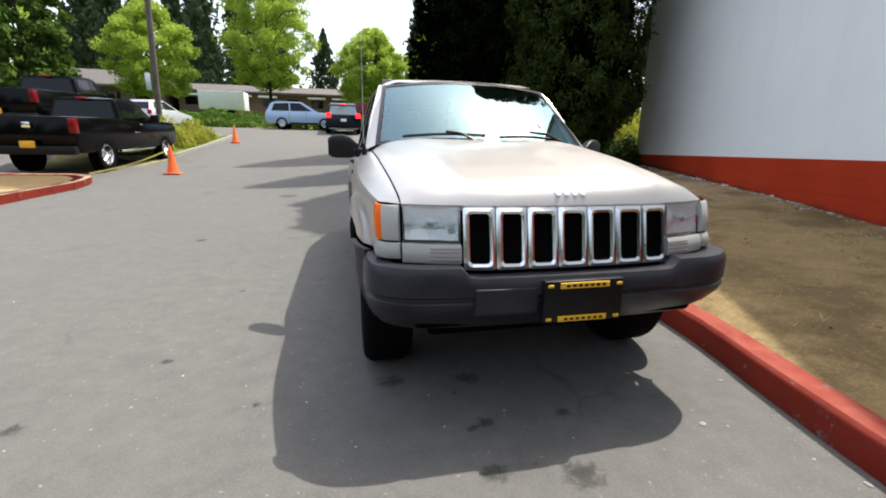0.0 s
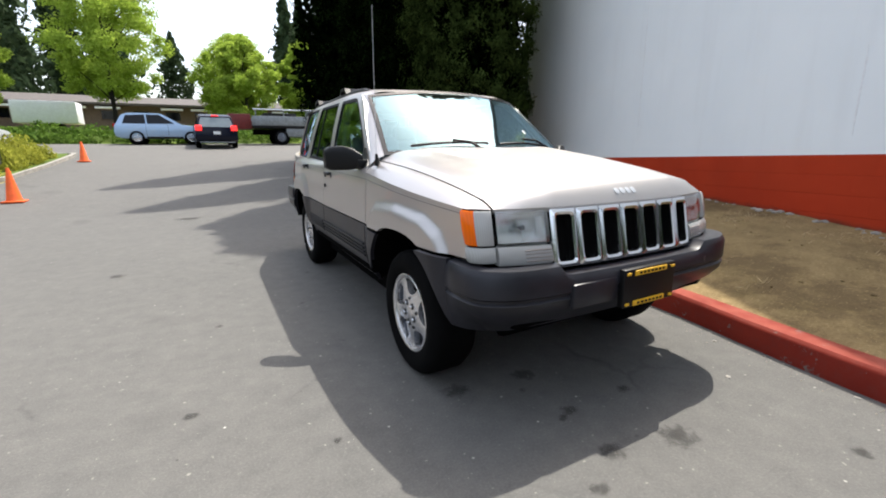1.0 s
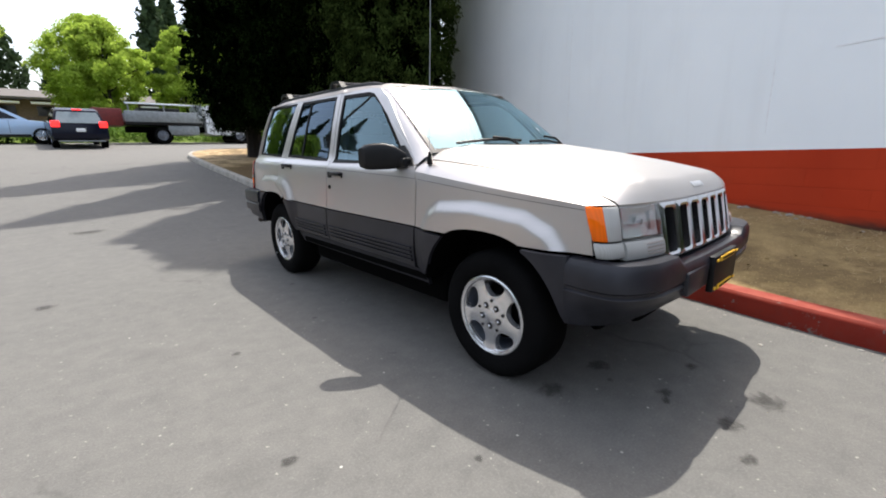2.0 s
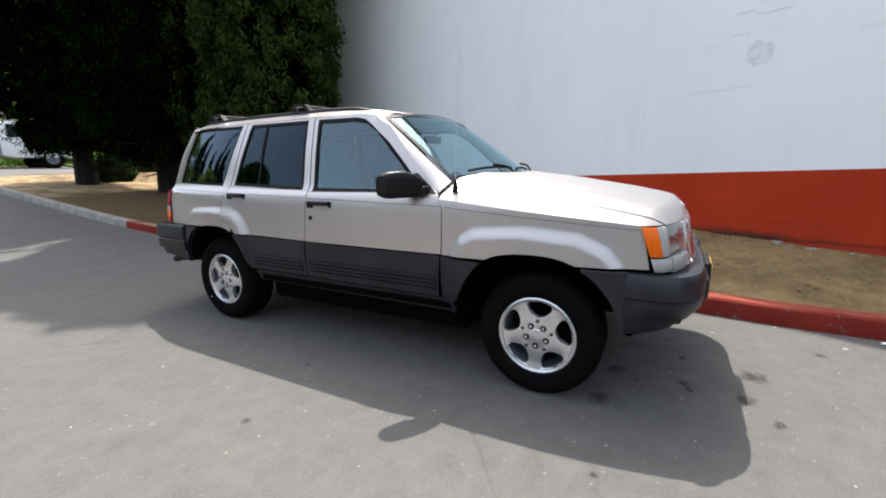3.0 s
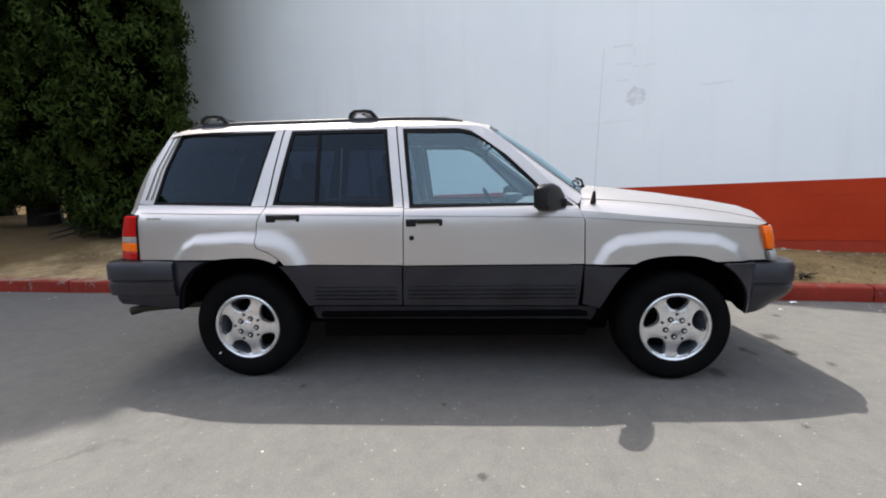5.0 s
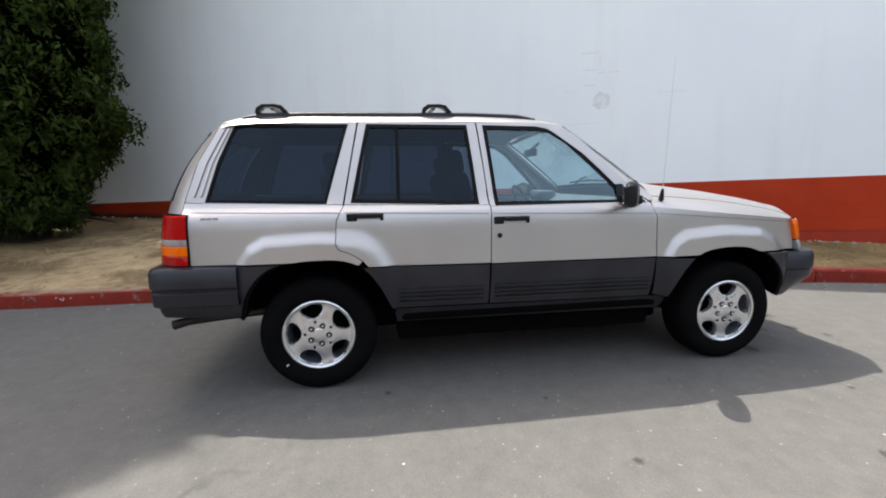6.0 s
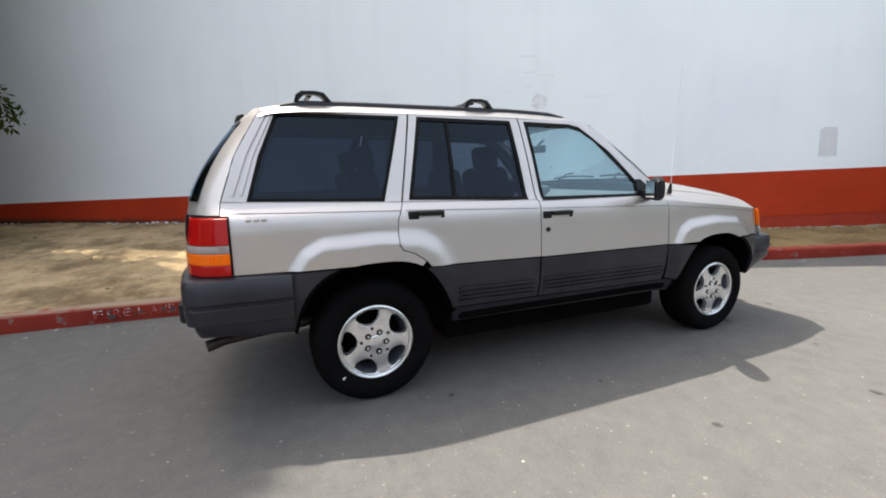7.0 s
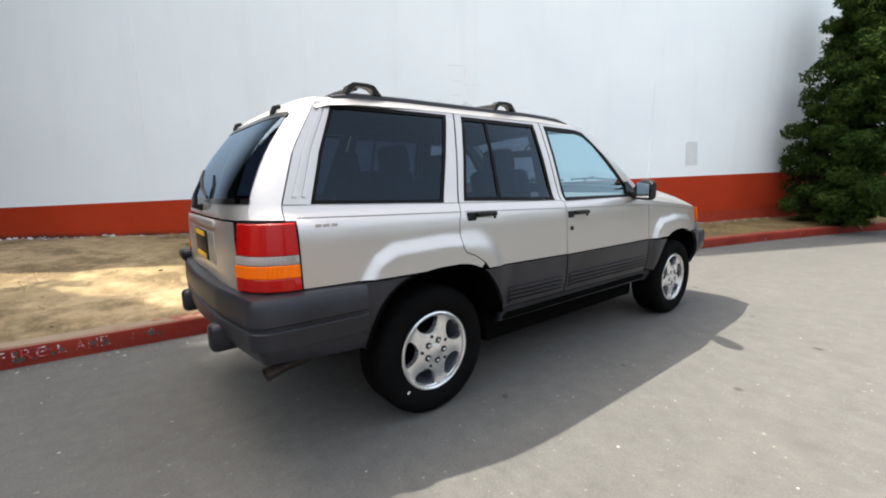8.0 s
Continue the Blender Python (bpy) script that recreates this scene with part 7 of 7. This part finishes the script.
def cabin(poly, w0, w1, base):
    """A tapering cabin: half-width falls from w0 at the belt to w1 at the top."""
    top = max(z for _, z in poly)

    def hw(z):
        return w0 + (w1 - w0) * max(0, (z - base)) / (top - base)

    bm = bmesh.new()
    a = [bm.verts.new((-hw(z), y, z)) for y, z in poly]
    b = [bm.verts.new((hw(z), y, z)) for y, z in poly]
    n = len(poly)
    bm.faces.new(a), bm.faces.new(list(reversed(b)))
    for i in range(n):
        j = (i + 1) % n
        bm.faces.new((a[i], b[i], b[j], a[j]))
    face_out(bm)
    bmesh.ops.bevel(bm, geom=bm.edges[:], offset=0.05, segments=2, affect="EDGES")
    face_out(bm)
    return bm, hw


def side_glass(poly, hw, s):
    bm = bmesh.new()
    bm.faces.new([bm.verts.new((s * (hw(z) + 0.006), y, z)) for y, z in poly])
    return bm


def vehicle(name, at, yaw, label, category, paint, spec):
    """spec: w, body, cab, belt, taper, windows, wheels (y, r), front and rear faces."""
    root = thing(name, at, label, category)
    root.rotation_euler = (spec.get("pitch", 0.0), 0, radians(yaw))
    w = spec["w"]
    lpart("body", slab(spec["body"], w), paint, root)
    if "cab" in spec:
        cb, hw = cabin(spec["cab"], w / 2 - 0.06, w / 2 - spec.get("taper", 0.22), spec["belt"])
        lpart("cab", cb, paint, root)
        for s in (-1, 1):
            for poly in spec["windows"]:
                lpart("side_window", side_glass(poly, hw, s), M_DARKGLASS, root)
        for nm, (y0, z0), (y1, z1), mat in spec["screens"]:
            bm = bmesh.new()
            d = Vector((0, z1 - z0, y0 - y1)).normalized() * 0.012
            d = d if (d.y < 0) == (y0 < spec["cab"][0][0] * 0 + sum(p[0] for p in spec["cab"]) / len(spec["cab"])) else -d
            pts = []
            for f in (0.08, 0.92):
                y, z = y0 + (y1 - y0) * f, z0 + (z1 - z0) * f
                pts.append([(x * (hw(z) - 0.09), y + d.y, z + d.z) for x in (-1, -0.5, 0, 0.5, 1)])
            quads(bm, pts)
            lpart(nm, bm, mat, root)
    for y, r in spec["wheels"]:
        for s in (-1, 1):
            c = (s * (w / 2 - 0.012), y, r)
            bm = bmesh.new()
            lathe(bm, [(r * 0.6, -0.2), (r * 0.6, 0.0), (r * 0.8, 0.03), (r * 0.96, 0.02), (r, -0.02), (r, -0.2), (r * 0.6, -0.22)], c, s, 28)
            face_out(bm)
            ty = lpart("tyre", bm, M_RUBBER, root)
            bm = bmesh.new()
            lathe(bm, [(r * 0.62, 0.012), (r * 0.56, 0.012), (r * 0.5, -0.04), (r * 0.2, -0.02), (0.0, 0.0)], c, s, 28)
            face_out(bm)
            lpart("rim", bm, spec.get("rim", M_ALLOY), ty)
            bm = bmesh.new()
            for k in range(5):
                an = 2 * math.pi * k / 5
                tube(bm, [(c[0] + s * 0.012, y + r * 0.12 * math.cos(an), r + r * 0.12 * math.sin(an)), (c[0] + s * 0.008, y + r * 0.56 * math.cos(an), r + r * 0.56 * math.sin(an))], r * 0.07, 5)
            lpart("spokes", bm, spec.get("rim", M_ALLOY), ty)
            # black cup on the uncut body side: arch shade as colour
            bm = bmesh.new()
            lathe(bm, [(r * 1.14, 0.018), (r * 1.14, -0.2), (0, -0.2)], c, s, 28)
            lpart("arch", bm, M_UNDER, root)
    for nm, lo, hi, mat in spec.get("boxes", ()):
        bm = bmesh.new()
        box(bm, lo, hi, min(0.02, min(b - a for a, b in zip(lo, hi)) * 0.3))
        lpart(nm, bm, mat, root)
    return root


PICK = dict(w=1.98, belt=1.22, taper=0.25, rim=M_CHROME, wheels=((0.0, 0.43), (3.56, 0.43)),
            body=[(-1.15, 0.60), (-1.18, 0.95), (-1.15, 1.40), (1.05, 1.40), (1.10, 1.34), (3.1, 1.34), (4.35, 1.27), (4.55, 1.12), (4.55, 0.60), (4.2, 0.52), (-0.9, 0.52)],
            cab=[(1.05, 1.32), (1.18, 1.90), (1.40, 1.96), (2.35, 1.95), (3.20, 1.33)],
            windows=[[(1.28, 1.40), (1.36, 1.84), (1.95, 1.86), (1.98, 1.40)], [(2.04, 1.40), (2.02, 1.86), (2.32, 1.86), (2.88, 1.41)]],
            screens=[("rear_window", (1.05, 1.34), (1.18, 1.88), M_DARKGLASS), ("windscreen", (3.20, 1.35), (2.38, 1.92), M_DARKGLASS)],
            boxes=[("tail_lamp", (-1.0, -1.20, 1.0), (-0.86, -1.02, 1.36), M_DARKRED), ("tail_lamp", (0.86, -1.20, 1.0), (1.0, -1.02, 1.36), M_DARKRED), ("rear_bumper", (-0.97, -1.30, 0.50), (0.97, -1.12, 0.70), M_BLACK), ("badge", (-0.09, -1.225, 1.12), (0.09, -1.19, 1.25), M_CHROME), ("plate_bar", (-0.16, -1.32, 0.66), (0.16, -1.28, 0.82), M_YELLOW), ("brake_lamp", (-0.12, 1.03, 1.90), (0.12, 1.12, 1.94), M_REDLENS), ("door_trim", (0.985, 1.6, 0.98), (0.997, 1.95, 1.0), M_CHROME), ("wing_mirror", (0.98, 2.72, 1.28), (1.22, 2.86, 1.52), M_BLACK), ("wing_mirror", (-1.22, 2.72, 1.28), (-0.98, 2.86, 1.52), M_BLACK), ("bed_cover", (-0.80, -1.02, 1.385), (0.80, 0.98, 1.402), M_BLACK), ("door_handle", (0.985, 1.98, 1.20), (1.005, 2.14, 1.24), M_CHROME), ("step_bar", (0.86, 0.75, 0.46), (0.98, 2.85, 0.52), M_CHROME)])
vehicle("pickup_truck", (-8.22, 11.3, 0.2), -2.5, "glossy black crew pickup with chrome wheels", "pickup", M_TRUCKBLACK, dict(PICK, pitch=radians(1.6)))
vehicle("pickup_truck", (-10.75, 14.5, ground_z(-10.75, 14.5)), -2.5, "second black pickup parked beyond the first", "pickup", M_TRUCKBLACK, dict(PICK, pitch=radians(2.0)))
SUV = dict(w=1.92, belt=1.02, taper=0.26, rim=M_ALLOY_DARK, wheels=((0.0, 0.36), (2.75, 0.36)),
           body=[(-0.95, 0.42), (-1.0, 0.62), (-0.95, 1.05), (2.2, 1.06), (3.3, 0.96), (3.55, 0.80), (3.55, 0.42), (3.2, 0.32), (-0.7, 0.32)],
           cab=[(-0.93, 1.0), (-0.62, 1.58), (-0.30, 1.68), (1.2, 1.68), (2.25, 1.03)],
           windows=[[(-0.6, 1.10), (-0.42, 1.55), (0.45, 1.60), (0.48, 1.10)], [(0.54, 1.10), (0.52, 1.60), (1.12, 1.60), (1.85, 1.12)]],
           screens=[("rear_window", (-0.93, 1.03), (-0.62, 1.56), M_SKYGLASS), ("windscreen", (2.22, 1.05), (1.24, 1.65), M_DARKGLASS)],
           boxes=[("tail_lamp", (-0.95, -1.02, 0.90), (-0.66, -0.90, 1.16), M_BRAKE), ("tail_lamp", (0.66, -1.02, 0.90), (0.95, -0.90, 1.16), M_BRAKE), ("brake_lamp", (-0.16, -0.66, 1.60), (0.16, -0.55, 1.65), M_BRAKE), ("plate", (-0.16, -1.02, 0.72), (0.16, -0.98, 0.86), M_WHITE), ("lower_strip", (-0.80, -1.02, 0.30), (0.80, -0.9, 0.36), M_RAIL)])
vehicle("suv", (-1.06, 24.2, ground_z(-1, 24.2)), 2.0, "dark navy crossover with its brake lamps lit", "suv", M_NAVY, dict(SUV, pitch=radians(4.5)))
HATCH = dict(w=1.78, belt=0.92, taper=0.28, wheels=((0.0, 0.33), (2.65, 0.33)),
             body=[(-0.80, 0.40), (-0.86, 0.62), (-0.80, 0.96), (1.9, 0.97), (3.1, 0.82), (3.35, 0.65), (3.35, 0.34), (-0.6, 0.28)],
             cab=[(-0.78, 0.92), (-0.42, 1.40), (0.0, 1.50), (0.9, 1.50), (2.15, 0.95)],
             windows=[[(-0.40, 1.02), (-0.22, 1.36), (0.42, 1.43), (0.45, 1.02)], [(0.50, 1.02), (0.48, 1.43), (0.86, 1.43), (1.70, 1.03)]],
             screens=[("rear_window", (-0.78, 0.95), (-0.42, 1.38), M_DARKGLASS), ("windscreen", (2.10, 0.97), (0.95, 1.47), M_DARKGLASS)],
             boxes=[("tail_lamp", (-0.88, -0.88, 0.72), (-0.68, -0.76, 0.95), M_REDLENS), ("tail_lamp", (0.68, -0.88, 0.72), (0.88, -0.76, 0.95), M_REDLENS)])
CROSS = dict(SUV, wheels=((0.0, 0.36), (2.6, 0.36)), rim=M_ALLOY, screens=[("rear_window", (-0.93, 1.03), (-0.62, 1.56), M_DARKGLASS), ("windscreen", (2.22, 1.05), (1.24, 1.65), M_DARKGLASS)],
             boxes=[("tail_lamp", (-0.95, -1.02, 0.90), (-0.70, -0.90, 1.1), M_REDLENS), ("tail_lamp", (0.70, -1.02, 0.90), (0.95, -0.90, 1.1), M_REDLENS), ("door_seam", (0.955, 0.46, 0.45), (0.964, 0.475, 1.04), M_BLACK), ("door_seam", (0.955, 1.5, 0.45), (0.964, 1.515, 1.04), M_BLACK), ("sill", (0.90, 0.45, 0.30), (0.97, 2.2, 0.42), M_BLACK)])
vehicle("crossover", (-4.85, 28.3, ground_z(-3, 28.3)), -90, "pale blue crossover on the cross street", "car", M_BLUE, CROSS)
vehicle("hatchback", (-11.6, 25.0, ground_z(-11, 25.0)), -10, "silver hatchback behind the shrubs", "car", M_SILVER, HATCH)
FLATBED = dict(w=2.1, belt=1.25, taper=0.2, rim=M_ALLOY_DARK, wheels=((0.0, 0.42), (4.0, 0.42)),
               body=[(2.2, 0.55), (2.2, 1.30), (4.0, 1.30), (4.9, 1.18), (5.05, 1.0), (5.05, 0.5), (2.6, 0.45)],
               cab=[(2.22, 1.25), (2.25, 2.05), (2.5, 2.12), (3.2, 2.1), (4.05, 1.28)],
               windows=[[(2.50, 1.38), (2.52, 1.98), (3.10, 1.98), (3.72, 1.38)]],
               screens=[("windscreen", (4.0, 1.30), (3.25, 2.06), M_DARKGLASS)],
               boxes=[("flat_deck", (-1.1, -1.6, 0.95), (1.1, 2.0, 1.10), M_BLACK), ("deck_side", (-1.12, -1.6, 1.10), (-1.04, 2.0, 1.65), M_RAIL), ("deck_side", (1.04, -1.6, 1.10), (1.12, 2.0, 1.65), M_RAIL), ("headboard", (-1.1, 1.92, 1.1), (1.1, 2.05, 2.1), M_RAIL), ("tool_chest", (-1.05, 0.3, 0.45), (1.05, 1.8, 0.95), M_RAIL), ("chassis", (-0.5, -1.5, 0.6), (0.5, 4.2, 0.9), M_UNDER), ("red_load", (-0.9, -2.9, 0.9), (0.9, -1.65, 1.75), M_MAROON), ("deck_load", (-0.8, -0.9, 1.1), (0.8, 1.0, 1.85), M_BLACK), ("ladder_rail", (0.9, -1.5, 2.0), (0.98, 1.9, 2.08), M_WHITE), ("ladder_post", (0.9, -1.4, 1.6), (0.96, -1.34, 2.02), M_RAIL), ("ladder_post", (0.9, 0.2, 1.6), (0.96, 0.26, 2.02), M_RAIL)])
vehicle("flatbed_truck", (2.6, 27.6, ground_z(2.6, 27.6)), -90, "white flatbed work truck with grey deck sides", "truck", M_WHITE, FLATBED)

# box trailer
tr = thing("box_trailer", (-13.1, 48, ground_z(-13, 48)), "plain white box trailer behind the hedge", "trailer")
bm = bmesh.new()
box(bm, (-2.15, -1.1, 0.55), (2.15, 1.1, 2.35), 0.06)
lpart("box", bm, M_VAN, tr)
for x in (-0.5, 0.5):
    bm = bmesh.new()
    tube(bm, [(x, -1.0, 0.35), (x, 1.0, 0.35)], 0.35, 16)
    lpart("wheel", bm, M_RUBBER, tr)
for x in (-1.4, 0, 1.4):
    bm = bmesh.new()
    box(bm, (x - 0.02, -1.12, 0.6), (x + 0.02, -1.09, 2.3))
    lpart("seam", bm, M_VAN, tr)


def low_house(x0, x1, y, eave, ridge, label):
    """A long single-storey house with a shallow shingle roof and a row of windows."""
    z = ground_z((x0 + x1) / 2, y)
    h = thing("house", ((x0 + x1) / 2, y, z), label, "house", "low houses")
    bm = bmesh.new()
    box(bm, (x0, y, z - 0.5), (x1, y + 9, z + eave))
    part("wall", bm, M_SIDING, h, smooth=0)
    bm = bmesh.new()
    a = [(y - 0.9, eave - 0.05), (y - 0.9, eave + 0.15), (y + 4.5, ridge), (y + 9.9, eave + 0.15), (y + 9.9, eave - 0.05)]
    quads(bm, [[(x, p, z + q) for p, q in a] for x in (x0 - 0.6, x1 + 0.6)], True)
    for x in (x0 - 0.6, x1 + 0.6):
        bm.faces.new([bm.verts.new((x, p, z + q)) for p, q in a])
    face_out(bm)
    part("roof", bm, M_SHINGLE, h, "brown shingle roof", 0)
    n = max(2, int((x1 - x0) / 2.6))
    for k in range(n):
        c = x0 + (x1 - x0) * (k + 0.5) / n
        bm = bmesh.new()
        box(bm, (c - 0.75, y - 0.05, z + 0.9), (c + 0.75, y + 0.02, z + eave - 0.45), 0.01)
        win = part("window", bm, M_SIDING, h)
        if k % 3 != 1:
            bm = bmesh.new()
            box(bm, (c - 1.0, y - 0.75, z + eave - 0.42), (c + 1.0, y - 0.02, z + eave - 0.22), 0.02)
            part("awning", bm, M_WHITE, h, "white window awning")
        bm = bmesh.new()
        box(bm, (c - 0.66, y - 0.07, z + 1.0), (c + 0.66, y - 0.045, z + eave - 0.55))
        part("pane", bm, M_DARKGLASS, win)


low_house(-44, -20, 50, 2.5, 4.6, "long low brown house with a shingle roof")
low_house(-19, 8, 53, 2.4, 3.7, "long low brown house with a shingle roof")
low_house(9.5, 27, 51, 2.4, 3.7, "long low brown house with a shingle roof")

# timber pole
bm = bmesh.new()
zp = ground_z(-9.1, 20)
tube(bm, [(-9.1, 20, zp - 0.2), (-8.93, 20, zp + 5), (-8.72, 20, zp + 10.5)], [0.125, 0.115, 0.095], 14)
pole = tagged(obj_from("utility_pole", bm, M_POLE), "weathered timber utility pole beyond the parked pickup", "pole")
bm = bmesh.new()
box(bm, (-9.35, 19.83, zp + 2.2), (-9.15, 19.86, zp + 2.9), 0.004)
part("notice_board", bm, M_SILVER, pole)


def traffic_cone(x, y):
    z = ground_z(x, y)
    c = thing("traffic_cone", (x, y, z), "bright orange traffic cone on the asphalt", "traffic cone", "traffic cones")
    bm = bmesh.new()
    box(bm, (x - 0.18, y - 0.18, z), (x + 0.18, y + 0.18, z + 0.035), 0.012)
    part("base", bm, M_ORANGE, c)
    bm = bmesh.new()
    prof = [(0.142, 0.035), (0.128, 0.06), (0.03, 0.68), (0.022, 0.71), (0.012, 0.71), (0.012, 0.66)]
    quads(bm, [[(x + r * math.cos(a), y + r * math.sin(a), z + h) for a in (6.2832 * k / 28 for k in range(28))] for r, h in prof], True)
    face_out(bm)
    part("cone_body", bm, M_ORANGE, c)
    return c


traffic_cone(-5.3, 10.12)
traffic_cone(-5.55, 18.05)
bm = bmesh.new()
za, zb = ground_z(-5.3, 10.1) + 0.62, ground_z(-6.7, 9.3) + 0.17
rows = []
for k in range(15):
    t = k / 14
    x, y = -5.3 - 1.5 * t, 10.1 - 0.75 * t
    zz = za + (zb - za) * t - 0.07 * math.sin(math.pi * t)
    tw = 0.6 * math.sin(t * 9)
    rows.append([(x + 0.008 * math.sin(tw), y, zz - 0.018 * math.cos(tw)), (x - 0.008 * math.sin(tw), y, zz + 0.018 * math.cos(tw))])
quads(bm, rows)
tagged(obj_from("barrier_tape", bm, M_TAPE), "yellow barrier tape sagging from the cone", "tape")


# planted islands with kerbs
def island(name, pts, mat, kmats, label, h=0.15):
    kerb_line(name + "_kerb", pts + pts[:2], 1.5, kmats, "cast kerb round the " + label)
    line = bend(pts[-1:] + pts + pts[:2], 0.4)
    i0 = min(range(12), key=lambda k: (line[k].x - pts[-1][0]) ** 2 + (line[k].y - pts[-1][1]) ** 2)
    i1 = min(range(len(line) // 2, len(line)), key=lambda k: (line[k].x - pts[-1][0]) ** 2 + (line[k].y - pts[-1][1]) ** 2)
    line = line[i0:i1] + [line[i0]]
    cx, cy = sum(p.x for p in line) / len(line), sum(p.y for p in line) / len(line)
    bm = bmesh.new()
    rows = []
    for f in (0.97, 0.8, 0.6, 0.4, 0.2, 0.02):
        rows.append([(cx + (p.x - cx) * f, cy + (p.y - cy) * f, ground_z(cx + (p.x - cx) * f, cy + (p.y - cy) * f) + h - 0.015 + 0.05 * (1 - f)) for p in line])
    quads(bm, rows)
    for f in bm.faces:
        f.normal_update()
        if f.normal.z < 0:
            f.normal_flip()
    tagged(obj_from(name, bm, mat, smooth=60), label, "island", "", "structure")


island("grass_island", [(-6.65, 2.0), (-6.65, 6.4), (-6.6, 8.4), (-7.0, 9.25), (-8.0, 9.5), (-14.0, 9.6), (-14.4, 6.0), (-14.4, 2.0), (-10.0, 1.2), (-7.4, 1.3)], M_EARTH, lambda p: M_KERB_RED, "dry grass island in the lot")
island("shrub_island", [(-7.15, 15.2), (-6.85, 17.0), (-6.45, 19.6), (-6.7, 21.4), (-8.4, 22.0), (-10.2, 20.5), (-10.4, 17.0), (-9.6, 15.0), (-8.2, 14.6)], M_GRASS, lambda p: M_CONCRETE, "planted shrub island in the lot")
bm = bmesh.new()
quads(bm, [[(x, y, ground_z(x, y) + z) for x in spread(-45, 40, 2.5)] for y, z in ((29.2, 0.006), (30.0, 0.25), (31.5, 0.5), (34, 0.3), (48, 0.05))])
for f in bm.faces:
    f.normal_update()
    if f.normal.z < 0:
        f.normal_flip()
tagged(obj_from("green_bank", bm, M_GRASS, smooth=60), "green weedy bank beyond the cross street", "bank", "", "structure")

# a scrap of paper by the kerb
bm = bmesh.new()
quads(bm, [[(0.84 + 0.02 * i, -1.96 + 0.03 * j, 0.006 + 0.008 * ((i + j) % 2)) for i in range(3)] for j in range(3)])
tagged(obj_from("paper_scrap", bm, M_WHITE, smooth=0), "small white paper scrap beside the kerb", "litter")

# painted blocks of the wall's base
block_mesh = None
for c in range(4):
    for k in range(60):
        u0 = -12.0 + 0.40 * k + (0.2 if c % 2 else 0.0)
        w1 = -0.203 * c
        p = on_wall(u0, 0, w1)
        if u0 + 0.4 > U1 or p.z < lerp(p.y, FOOT) - 0.06:
            continue
        if block_mesh is None:
            o = on_wall(0, 0, 0)
            bm = bmesh.new()
            q = []
            for n_, i_ in ((-0.012, 0.0), (0.0015, 0.0), (0.003, 0.002)):
                q.append([on_wall(a, n_, b) - o for a, b in ((0.0001 + 0.15 * i_, -0.2024 + i_), (0.3999 - 0.15 * i_, -0.2024 + i_), (0.3999 - 0.15 * i_, -0.0006 - i_), (0.0001 + 0.15 * i_, -0.0006 - i_))])
            vs = quads(bm, q, True)
            bm.faces.new(vs[-1])
            face_out(bm)
            block_mesh = bpy.data.meshes.new("block")
            bm.to_mesh(block_mesh)
            bm.free()
            block_mesh.materials.append(M_RED_WALL)
        ob = new("block", block_mesh)
        ob.parent = building
        ob.location = p - building.location
